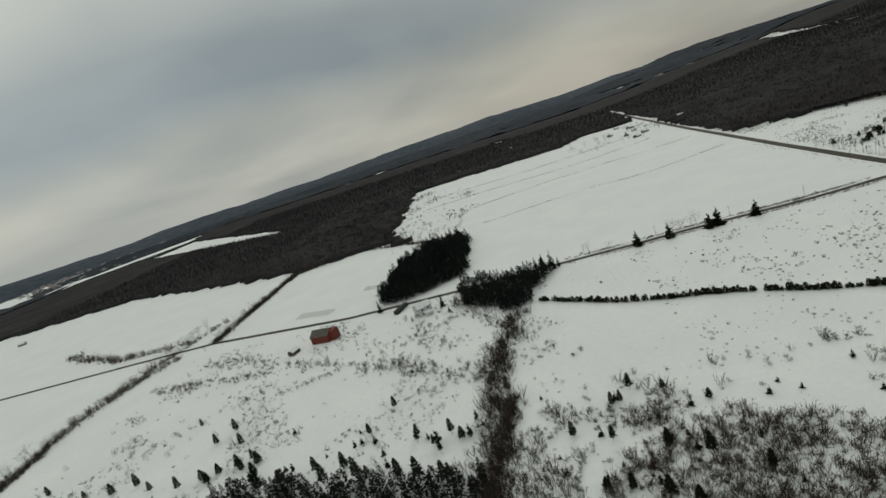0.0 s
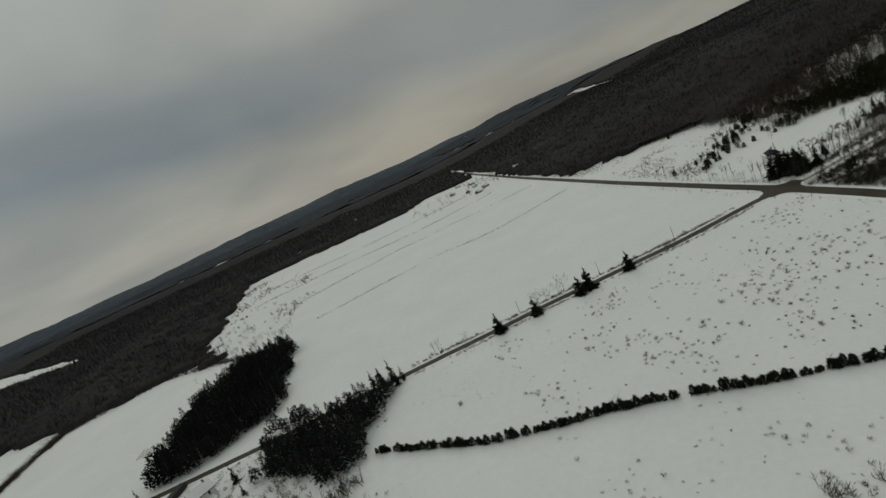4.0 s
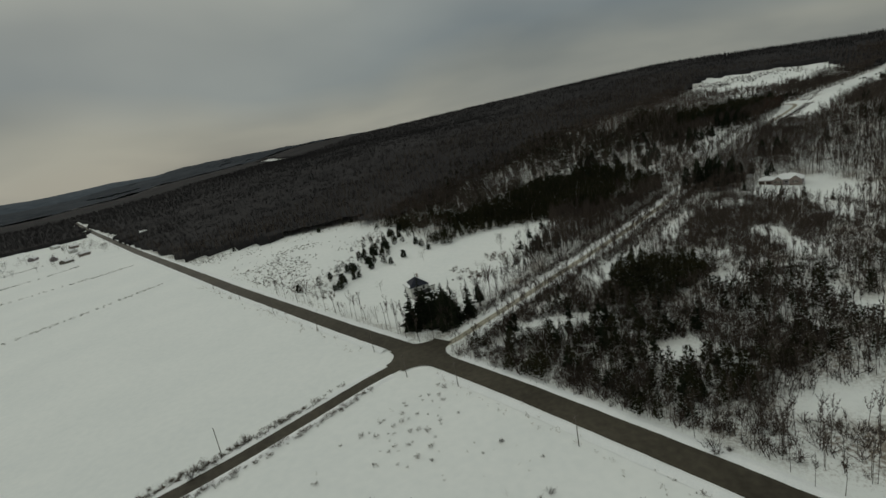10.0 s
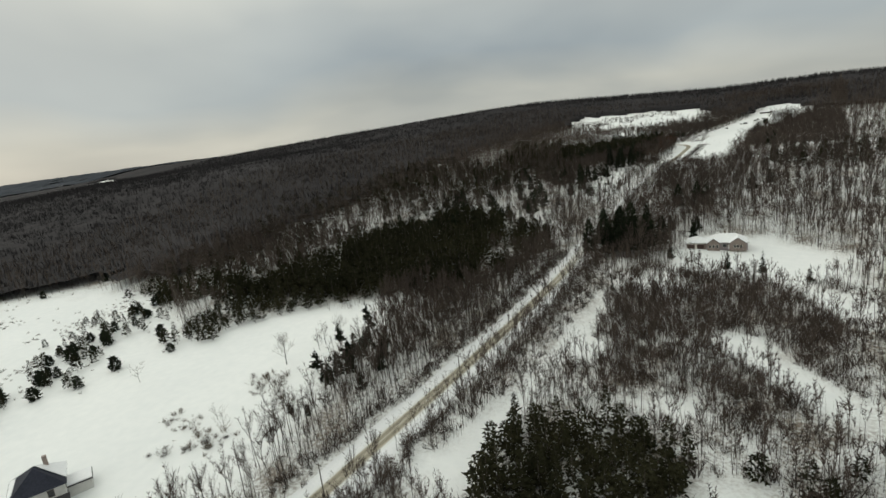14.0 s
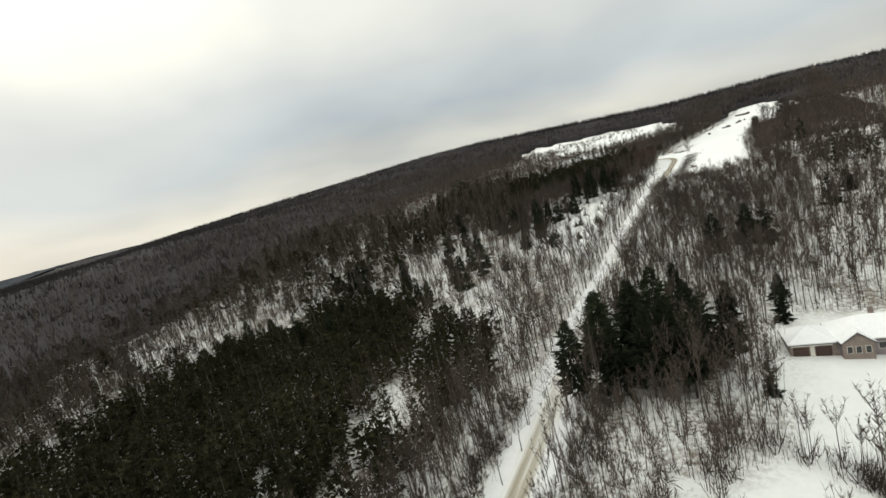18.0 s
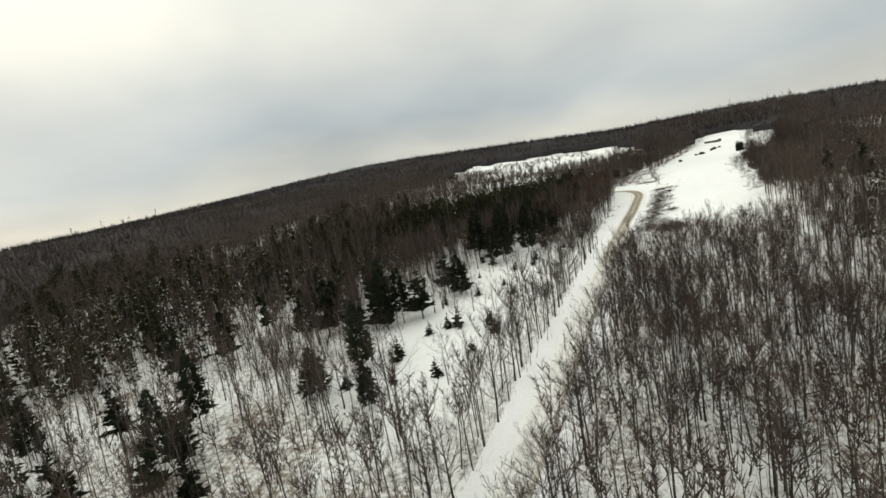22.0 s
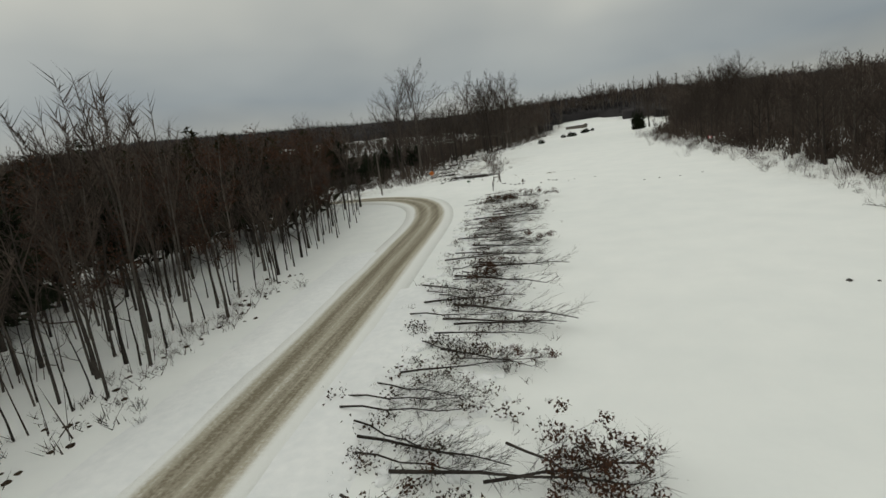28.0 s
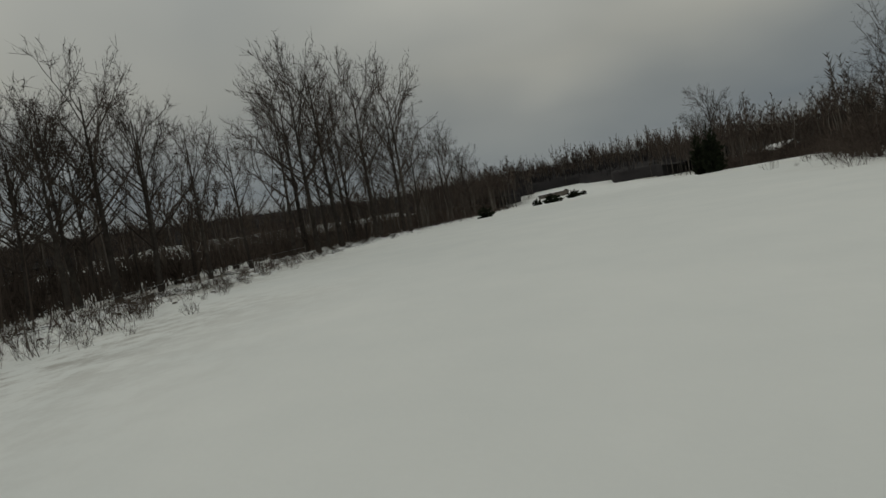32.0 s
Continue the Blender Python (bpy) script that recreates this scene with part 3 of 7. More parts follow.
def conifer(seed, h=11.0, base=0.26, tiers=13, per=8, droop=0.25, start=0.08, needles=5, width=0.5, top=0.0):
    """A spruce, fir or pine: boughs in whorls, each a spray of flat pointed blades."""
    r = np.random.default_rng(seed)
    wood, crown = Soup(), Soup()
    wood.tube([(0, 0, -0.4), (0, 0, h * 0.5), (0, 0, h * 0.97)], [0.016 * h, 0.009 * h, 0.01], 5)
    b, t, w = [], [], []
    for i in range(tiers):
        f = start + (0.97 - start) * i / (tiers - 1)
        reach = h * base * ((1 - f) ** 0.85 + top * np.sin(np.pi * f)) * r.uniform(0.8, 1.12)
        for j in range(max(3, int(per * (1 - 0.55 * f)))):
            az = j * 6.283 / per + i * 1.1 + r.uniform(-0.35, 0.35)
            ln = max(reach * r.uniform(0.65, 1.15), 0.15)
            o = np.array([0, 0, h * f + r.uniform(-0.02, 0.02) * h])
            d = np.array([np.cos(az), np.sin(az), -droop + 0.45 * f])
            tip = o + d * ln
            for k in range(needles):
                s = r.uniform(0.1, 0.85) if k else 0.0
                bb = o + (tip - o) * s
                dd = unit(d + np.append(r.normal(size=2) * 0.55, r.normal() * 0.28)) if k else unit(d)
                ee = bb + dd * ln * (1.0 if k == 0 else r.uniform(0.35, 0.62))
                b.append(bb); t.append(ee); w.append(ln * width * r.uniform(0.45, 0.8) + 0.08)
    b.append((0, 0, h * 0.9)); t.append((0, 0, h * 1.03)); w.append(0.2)
    crown.blades(b, t, w)
    return wood.arrays(), crown.arrays()


def bush(seed, h=1.6, stems=26, twigs=4, spread=0.8, tw=0.03):
    r = np.random.default_rng(seed)
    s = Soup()
    b, t, w = [], [], []
    for i in range(stems):
        o = np.append(r.normal(size=2) * 0.18 * h, -0.1)
        d = unit(np.append(r.normal(size=2) * spread * 0.6, 1.0))
        e = o + d * h * r.uniform(0.6, 1.1)
        b.append(o); t.append(e); w.append(tw * 1.3)
        for _ in range(twigs):
            g = r.uniform(0.3, 0.95)
            p = o + (e - o) * g
            b.append(p); t.append(p + unit(d + r.normal(size=3) * 0.55) * h * r.uniform(0.15, 0.4)); w.append(tw)
    s.blades(b, t, w)
    return s.arrays()


def low_tree(seed, h=14.0, wide=2.1, twigs=46, low=0.38, tw=0.05, limbs=4):
    """A leafless tree of few triangles, for the thick of the woods: a crooked stem that divides into steep limbs with fine twigs."""
    r = np.random.default_rng(seed)
    wood, crown = Soup(), Soup()
    d = r.normal(size=2) * 0.05 * h
    fork = h * (low + r.uniform(0.0, 0.16))
    mid = np.array([d[0] * 0.35 + r.normal() * 0.12, d[1] * 0.35 + r.normal() * 0.12, fork])
    top = np.array([d[0], d[1], h * 0.97])
    wood.tube([(0, 0, -0.4), mid, (mid + top) / 2 + np.append(r.normal(size=2) * 0.2, 0), top], [0.0082 * h, 0.0056 * h, 0.0034 * h, 0.01], 3)
    arms = [(mid, top)]
    for k in range(limbs):
        f = r.uniform(0.0, 0.45)
        p = mid + (top - mid) * f
        az = k * 6.283 / max(limbs, 1) + r.uniform(-0.6, 0.6)
        q = np.array([p[0] + np.cos(az) * wide * r.uniform(0.7, 1.05), p[1] + np.sin(az) * wide * r.uniform(0.7, 1.05), min(h * 0.97, p[2] + (h - p[2]) * r.uniform(0.55, 0.85))])
        m = (p + q) / 2 + np.array([np.cos(az), np.sin(az), -0.5]) * wide * 0.12
        crown.tube([p, m, q], [0.0034 * h, 0.0022 * h, 0.007], 3)
        arms.append((p, q))
    a = r.integers(len(arms), size=twigs)
    P, Q = np.array([x[0] for x in arms])[a], np.array([x[1] for x in arms])[a]
    g = r.uniform(0.2, 1.0, (twigs, 1))
    base = P + (Q - P) * g + np.concatenate([np.zeros((twigs, 2)), -0.12 * (1 - np.abs(2 * g - 1))], 1)
    az = r.uniform(0, 6.28, twigs)
    ln = r.uniform(0.6, 1.7, twigs) * (h / 14) * (1.35 - 0.6 * g[:, 0])
    tip = base + np.stack([np.cos(az) * 0.62, np.sin(az) * 0.62, r.uniform(0.35, 1.0, twigs)], 1) * ln[:, None]
    crown.blades(base, tip, np.full(twigs, tw))
    return wood.arrays(), crown.arrays()


def branchy(seed, h=15.0, limbs=7, subs=5, twigs=8, spread=0.27, low=0.3, stems=1, tw=0.024, girth=1.0, lean=0.03, steep=1.0):
    """A leafless hardwood seen close: a stem that loses itself in curved rising limbs, forked branches and fine twigs."""
    r = np.random.default_rng(seed)
    wood, crown = Soup(), Soup()
    b, t, w = [], [], []
    for st in range(stems):
        off = r.normal(size=2) * 0.3 * (stems > 1)
        dr = r.normal(size=2) * (lean + 0.07 * (stems > 1)) * h
        hh = h * (1 if st == 0 else r.uniform(0.75, 0.95))
        u = np.linspace(0, 1, 7)
        ax = np.stack([off[0] + dr[0] * u ** 1.4 + r.normal(size=7) * 0.014 * h * u, off[1] + dr[1] * u ** 1.4 + r.normal(size=7) * 0.014 * h * u, hh * 0.96 * u], 1)
        ax[0, 2] = -0.4
        rad = (0.0092 * hh + 0.015) * girth * (1 - 0.95 * u) ** 0.85 + 0.006
        rad[0] *= 1.3
        wood.tube(ax, rad, 6)
        for i in range(limbs):
            f = low + (0.92 - low) * (i + r.uniform(0, 0.9)) / limbs
            p = np.array([np.interp(f, u, ax[:, c]) for c in range(3)])
            az = i * 2.4 + r.uniform(-0.6, 0.6)
            out = np.array([np.cos(az), np.sin(az), 0])
            k = (f - low) / (1 - low)
            reach = h * spread * (0.55 + 0.75 * np.sin(np.pi * min(k * 0.8 + 0.18, 1))) * r.uniform(0.75, 1.15)
            up = reach * (0.75 + 0.8 * k) * steep * r.uniform(0.8, 1.2)
            up = min(up, hh * 1.0 - p[2])
            c1 = p + out * reach * 0.38 + np.array([0, 0, up * 0.22]) + r.normal(size=3) * 0.03 * reach
            c2 = p + out * reach * 0.74 + np.array([0, 0, up * 0.58]) + r.normal(size=3) * 0.06 * reach
            q = p + out * reach + np.array([0, 0, up]) + r.normal(size=3) * 0.05 * reach
            lr = np.interp(f, u, rad) * r.uniform(0.42, 0.62) + 0.008
            line = np.array([p, c1, c2, q])
            crown.tube(line, [lr, lr * 0.72, lr * 0.45, 0.008], 4)
            for j in range(subs):
                g = 0.28 + 0.7 * (j + r.uniform(0, 0.8)) / subs
                o = np.array([np.interp(g * 3, np.arange(4), line[:, c]) for c in range(3)])
                side = r.normal(size=3) * np.array([0.8, 0.8, 0.4])
                sd = unit(out * 0.55 + side + np.array([0, 0, 0.75 * steep]))
                sl = reach * r.uniform(0.3, 0.6) * (1.2 - 0.5 * g)
                m = o + sd * sl * 0.5 + r.normal(size=3) * 0.05 * sl
                e = o + sd * sl + np.array([0, 0, 0.12 * sl])
                sr = max(lr * (1 - 0.75 * g) * 0.6, 0.012)
                crown.tube([o, m, e], [sr, sr * 0.65, 0.006], 3)
                for _ in range(twigs):
                    g2 = r.uniform(0.15, 1)
                    bb = o + (e - o) * g2
                    b.append(bb); t.append(bb + unit(sd + r.normal(size=3) * 0.55 + np.array([0, 0, 0.3])) * (0.35 + sl * r.uniform(0.15, 0.42))); w.append(tw)
        for _ in range(twigs * 4):
            g = r.uniform(0.6, 1)
            p = np.array([np.interp(g, u, ax[:, c]) for c in range(3)])
            b.append(p); t.append(p + unit(r.normal(size=3) + np.array([0, 0, 1.1])) * h * r.uniform(0.03, 0.08)); w.append(tw)
    crown.blades(b, t, w)
    return wood.arrays(), crown.arrays()


def fan_tree(seed, h=15.0, wide=0.42, fork=0.28, limbs=7, tw=0.03, lean=0.02):
    """A leafless tree that divides again and again into a rounded crown of fine twigs."""
    r = np.random.default_rng(seed)
    wood, crown = Soup(), Soup()
    d = r.normal(size=2) * lean * h
    knots = np.array([(0, 0, -0.4), (d[0] * 0.2, d[1] * 0.2, h * fork * 0.5), (d[0] * 0.5, d[1] * 0.5, h * fork), (d[0] * 0.8, d[1] * 0.8, h * (fork + 0.25)), (d[0], d[1], h * 0.8)])
    wood.tube(knots, np.array([0.0155, 0.0115, 0.0098, 0.006, 0.0022]) * h, 6)
    mid, half = np.array([d[0] * 0.8, d[1] * 0.8, h * (fork * 0.6 + 0.45)]), np.array([wide * h * 0.62, wide * h * 0.62, h * (0.55 - fork * 0.6)])
    level = []
    for k in range(limbs + 3):
        f = min(k / limbs, 1.0)
        z = h * (fork + 0.44 * f * r.uniform(0.75, 1.1))
        p = np.array([np.interp(z, knots[:, 2], knots[:, c]) for c in range(3)])
        az = k * 2.4 + r.uniform(-0.5, 0.5)
        up = 0.75 + 0.9 * f
        level.append((p, unit(np.array([np.cos(az), np.sin(az), up])), h * (0.36 - 0.16 * f), 0.0052 * h * (1 - 0.45 * f)))
    b, e, w = [], [], []
    for depth in range(4):
        nxt = []
        for p, v, ln, rad in level:
            q = p + unit(v + np.array([0, 0, 0.12]) + r.normal(size=3) * 0.1) * ln * r.uniform(0.8, 1.15)
            out = np.linalg.norm((q - mid) / half)
            if out > 1.05:
                q = p + (q - p) * max(0.3, 1 - 0.8 * (out - 1.0))
            m = (p + q) / 2 + np.append(r.normal(size=2), -0.4) * ln * 0.05
            if depth < 2:
                crown.tube([p, m, q], [rad, rad * 0.75, rad * 0.45], 4 if depth == 0 else 3)
            else:
                b += [p, m]; e += [q, q + (q - m) * 0.15]; w += [max(rad * 2, tw), max(rad * 1.4, tw * 0.8)]
            for k in range(4 if depth < 3 else 0):
                g = (0.3, 0.55, 0.8, 1.0)[k]
                t = unit(v + r.normal(size=3) * 0.52 + np.array([0, 0, 0.12]))
                nxt.append((p + (q - p) * g, t, ln * r.uniform(0.45, 0.65), rad * 0.5))
        level = nxt
    crown.blades(b, e, w)
    P, Q = np.array(b), np.array(e)
    k = r.integers(len(P), size=600)
    g = r.uniform(0.2, 1.0, (600, 1))
    c = P[k] + (Q[k] - P[k]) * g
    crown.blades(c, c + (unit(Q[k] - P[k]) + r.normal(size=(600, 3)) * 0.6 + np.array([0, 0, 0.2])) * r.uniform(0.25, 0.6, (600, 1)) * h / 15, np.full(600, tw))
    return wood.arrays(), crown.arrays()


def bushy_pine(seed, h=12.0, wide=2.9, n=110, low=0.16, taper=0.55, blade=1.0):
    """A dense evergreen of few triangles: a ragged body of short broad blades."""
    r = np.random.default_rng(seed)
    wood, crown = Soup(), Soup()
    wood.tube([(0, 0, -0.4), (0, 0, h * 0.55), (0, 0, h * 0.95)], [0.17, 0.1, 0.02], 3)
    f = low + (1 - low) * r.uniform(0, 1, n) ** 0.9
    g = (f - low) / (1 - low)
    body = wide * ((1 - g) ** taper) * np.clip(g * 6 + 0.45, 0, 1) * (1 + 0.22 * np.sin(f * 37 + seed))
    az = r.uniform(0, 6.28, n)
    k = r.uniform(0.25, 0.85, n)
    out = np.stack([np.cos(az), np.sin(az), np.zeros(n)], 1)
    b = out * (body * k)[:, None] + np.stack([np.zeros(n), np.zeros(n), h * f], 1)
    t = b + (out * r.uniform(0.5, 1.1, (n, 1)) + np.stack([np.zeros(n), np.zeros(n), r.uniform(-0.25, 0.45, n)], 1) + r.normal(size=(n, 3)) * 0.3) * (0.35 * body + 0.45)[:, None]
    crown.blades(b, t, (0.45 * body + 0.35) * blade)
    crown.blades([(0, 0, h * 0.85), (0.1, 0, h * 0.85)], [(0, 0, h * 1.04), (0.1, 0.1, h)], [0.35, 0.3])
    return wood.arrays(), crown.arrays()


NEAR_BARE = [branchy(11 + i, h, 9, 6, 12, sp, lo, stm, 0.02) for i, (h, sp, lo, stm) in enumerate(
    [(14, 0.27, 0.26, 1), (16, 0.23, 0.32, 1), (13, 0.30, 0.22, 1), (15, 0.22, 0.38, 1), (12.5, 0.22, 0.24, 2), (16, 0.26, 0.3, 2)])]
SLIM_BARE = [branchy(31 + i, h, 9, 5, 9, 0.17, 0.34, 1, 0.02, 0.62, 0.06, 1.3) for i, h in enumerate((14, 15, 13, 11))]
BIG_BARE = [fan_tree(41 + i, h, wd, fk, lb + 2, 0.042) for i, (h, wd, fk, lb) in enumerate([(19, 0.5, 0.3, 8), (18, 0.42, 0.2, 9), (19, 0.38, 0.24, 9)])]
ROUND_BARE = [fan_tree(46 + i, h, wd, fk, lb) for i, (h, wd, fk, lb) in enumerate([(14, 0.4, 0.22, 8), (15, 0.36, 0.26, 8), (13, 0.44, 0.2, 7), (14.5, 0.34, 0.18, 9)])]
FINE_BARE = [low_tree(151 + i, h, w, 240, 0.34, 0.055, 6) for i, (h, w) in enumerate([(14, 2.4), (15.5, 2.2), (12.5, 2.5), (14.5, 2.0), (11.5, 2.2), (9, 1.8)])]
LOW_BARE = [low_tree(191 + i, h, w, 110, 0.36, 0.11, 4) for i, (h, w) in enumerate([(14, 2.2), (15.5, 2.0), (12.5, 2.3), (14, 1.9), (10.5, 2.0)])]
MID_BARE = [low_tree(161 + i, h, w, 58, 0.34, 0.2, 2) for i, (h, w) in enumerate([(14, 2.1), (15.5, 1.9), (12.5, 2.2), (14, 1.8), (10.5, 2.0)])]
FIELD_BARE = [branchy(171 + i, h, 8, 5, 6, sp * 0.8, lo, stm, 0.055) for i, (h, sp, lo, stm) in enumerate([(11, 0.46, 0.18, 1), (10, 0.5, 0.15, 2), (12, 0.40, 0.22, 1)])]
WOOD_BARE = [low_tree(51 + i, h, w, 44, 0.34, 0.2, 2) for i, (h, w) in enumerate([(14, 2.1), (15.5, 1.9), (12.5, 2.3), (14.5, 1.8), (11.5, 2.0)])]
NEAR_CONE = [conifer(71, 14, 0.22, 17, 9, 0.25, 0.06, 6), conifer(72, 17, 0.20, 19, 9, 0.28, 0.08, 6), conifer(73, 11, 0.26, 14, 9, 0.2, 0.04, 6)]
BROAD_CONE = [conifer(77, 13, 0.33, 16, 10, 0.15, 0.05, 7, 0.55), conifer(78, 12, 0.36, 15, 10, 0.12, 0.04, 7, 0.55)]
NEAR_PINE = [conifer(74, 16, 0.24, 16, 8, 0.05, 0.22, 8, 0.5, 0.2), conifer(75, 14, 0.27, 14, 8, 0.0, 0.2, 8, 0.5, 0.25), conifer(76, 18, 0.20, 16, 8, 0.05, 0.3, 8, 0.5, 0.2)]
SMALL_CONE = [conifer(81, 4, 0.36, 9, 8, 0.1, 0.02, 5, 0.6), conifer(82, 3, 0.42, 8, 8, 0.1, 0.02, 5, 0.6)]
HEDGE_CONE = [bushy_pine(87, 3.6, 1.45, 230, 0.03, 0.42, 0.6), bushy_pine(88, 4.4, 1.5, 250, 0.03, 0.5, 0.6)]
NEAR_BUSHY = [bushy_pine(95, 14, 3.9, 900, 0.1, 0.6, 0.5), bushy_pine(96, 16, 3.5, 900, 0.14, 0.55, 0.5), bushy_pine(97, 17, 3.3, 800, 0.22, 0.5, 0.5)]
TALL_PINE = [conifer(79, 15, 0.25, 12, 9, -0.05, 0.42, 9, 0.5, 0.3), conifer(80, 13, 0.27, 11, 9, 0.0, 0.38, 9, 0.5, 0.3)]
CEDAR = [conifer(84, 7.5, 0.17, 18, 9, -0.5, 0.01, 5, 0.7, 0.25)]
JUNIPER = [conifer(85, 2.0, 0.9, 7, 9, -0.1, 0.02, 6, 0.5)]
WOOD_CONE = [bushy_pine(91 + i, h, w, int(n * 1.5), lo, tp, 0.66) for i, (h, w, n, lo, tp) in enumerate([(12, 2.9, 110, 0.1, 0.6), (13.5, 2.7, 120, 0.12, 0.65), (11, 3.5, 110, 0.12, 0.42), (10, 3.6, 100, 0.12, 0.38)])]
HILL_BARE = [low_tree(251 + i, h, w, 26, 0.34, 0.3, 1) for i, (h, w) in enumerate([(14, 2.4), (15, 2.2), (12.5, 2.6), (13.5, 2.2)])]
BUSHES = [bush(101 + i, h, 30, 6, sp, 0.06) for i, (h, sp) in enumerate([(1.5, 0.9), (2.2, 0.8), (1.1, 1.0)])]
THICKET = [bush(111 + i, h, 9, 3, 0.7, 0.06) for i, h in enumerate((1.2, 2.0, 3.2))]
FAR_THICKET = [bush(141 + i, h, 11, 4, sp, 0.11) for i, (h, sp) in enumerate(((1.8, 0.9), (2.6, 0.8), (3.6, 0.6)))]
WIDE_BRUSH = [bush(181 + i, h, 13, 5, 1.0, 0.065) for i, h in enumerate((0.9, 1.4))]
FINE_THICKET = [bush(115 + i, h, 15, 6, 0.75, 0.022) for i, h in enumerate((1.2, 2.0, 3.0))]
SAPLING = []
for i in range(4):
    r = np.random.default_rng(120 + i)
    s = Soup(); n = 5
    o = np.stack([r.normal(size=n) * 0.9, r.normal(size=n) * 0.9, np.full(n, -0.1)], 1)
    s.blades(o, o + np.stack([r.normal(size=n) * 0.5, r.normal(size=n) * 0.5, r.uniform(2, 6.5, n)], 1), np.full(n, 0.07))
    SAPLING.append(s.arrays())
WEED = []
for i in range(4):
    r = np.random.default_rng(130 + i)
    s = Soup(); n = 6
    o = np.stack([r.normal(size=n) * 0.25, r.normal(size=n) * 0.25, np.full(n, -0.05)], 1)
    s.blades(o, o + np.stack([r.normal(size=n) * 0.3, r.normal(size=n) * 0.3, r.uniform(0.3, 1.0, n)], 1), r.uniform(0.04, 0.09, n))
    WEED.append(s.arrays())


def tree_proto(kind, name, trunk_name, pair, bark, leaf, label, category):
    wood, crown = pair
    ob = empty(name, Matrix.Identity(4))
    part(trunk_name, mesh_from(name + "_" + trunk_name, *wood, bark, True), bark, ob)
    part("crown", mesh_from(name + "_crown", *crown, leaf), leaf, ob)
    return tagged(ob, label, category)


def plant(protos, spots, group, size=(0.85, 1.15)):
    """Stands copies of the protos at spots, in turn."""
    made = []
    for i, (x, y, *s) in enumerate(spots):
        k = (s[0] if s else rng.uniform(*size)) * float(growth(x, y))
        p = protos[int(rng.integers(len(protos)))]
        made.append(tagged(copy_thing(p, at(x, y, -0.05, rng.uniform(0, 360), k)), group=group))
    return made


# ---- what is open and what is wooded ----
OPEN = [
    [(-3, -10), (-560, -6), (-850, 4), (-880, -200), (-850, -590), (-290, -515), (-190, -386), (-30, -371), (22, -382), (5, -284)],
    [(12, -661), (-257, -668), (-290, -515), (-243, -502), (45, -452)],
    [(-35, -2300), (-500, -1800), (-496, -1175), (-260, -668), (-22, -660)],
    [(-870, -980), (-1000, -1071), (-1750, -1900), (-1500, -1980)],
    [(-10, -12), (5, -284), (30, -480), (-20, -655), (-40, -2300), (1500, -2300), (1500, -60), (170, -14)],
    [(-390, 0), (-290, 125), (-190, 140), (-120, 112), (-75, 158), (-48, 165), (-22, 128), (-4, 60), (-2, 6)],
]
OPEN += [
    [(46, 230), (47, 280), (80, 287), (110, 265), (107, 230)],
    [(33, 70), (29, 98), (31, 123), (32, 140), (30, 175), (32, 218), (37, 220), (39, 177), (41, 155), (38, 126), (37, 100), (40, 86)],
    [(-46, 350), (-8, 336), (-7, 446), (-24, 450), (-40, 432), (-40, 418)],
    [(14, 450), (40, 456), (48, 505), (46, 563), (45, 600), (50, 626), (63, 655), (72, 700), (83, 760), (90, 840), (80, 884), (36, 890), (16, 720), (3, 620), (8, 570)],
    [(-6, 440), (16, 436), (16, 580), (-8, 560)],
    [(-215, 735), (-60, 640), (-14, 608), (-24, 880), (-70, 955), (-250, 925)],
    [(-9, 556), (-95, 557), (-100, 596), (-60, 618), (-24, 612), (3, 600)],
]
OPEN += [
    [(-1200, 650), (-1200, 700), (-2200, 900), (-2200, 820)],
    [(-1150, -2750), (-1780, -1950), (-2100, -2080), (-1500, -3150)],
    [(-2291, -3638), (-1640, -3160), (-1500, -2700), (-1960, -2300), (-2760, -2848)],
    [(-3080, -480), (-3180, -440), (-3240, -540), (-3120, -560)],
    [(-2500, 380), (-2600, 420), (-3000, 260), (-2900, 220)],
    [(-2700, -1300), (-2780, -1240), (-2980, -1420), (-2880, -1470)],
    [(-3300, -1900), (-3380, -1840), (-3500, -2100), (-3420, -2140)],
    [(-1700, -380), (-1740, -340), (-1850, -400), (-1790, -430)],
]
OPEN += [
    [(-880, -190), (-980, -150), (-960, 4), (-850, 4)],
    [(-60, 160), (-44, 165), (-40, 215), (-46, 215)],
    [(14, 82), (14, 93), (32, 93), (38, 118), (43, 102), (36, 84)],
    [(57, 127), (60, 131), (74, 137), (78, 130), (70, 126)],
    [(25, 42), (29, 64), (36, 64), (33, 44)],
    [(100, 108), (124, 92), (128, 104), (106, 118)],
]


def near_road(x, y, gap):
    hit = np.zeros(np.shape(x), bool)
    for line, w in ((ROAD_A, gap), (ROAD_S, gap), (ROAD_N, gap * 0.75)):
        for p in line[::3]:
            hit |= (np.abs(x - p[0]) < w + 4) & (np.abs(y - p[1]) < w + 4) & (np.hypot(x - p[0], y - p[1]) < w)
    return hit


def glade(x, y):
    """Snowy openings in the wood east of the sanded road."""
    x, y = np.asarray(x, float), np.asarray(y, float)
    g = np.sin(x / 8.5 + 1.2 * np.sin(y / 12)) + np.sin(y / 9.5 + 1.4 * np.sin(x / 15) + 0.8)
    return (x > 30) & (x < 150) & (y > 8) & (y < 236) & (g < -1.26)


def is_open(x, y):
    o = np.zeros(np.shape(x), bool)
    for poly in OPEN:
        o |= inside(x, y, poly)
    return o


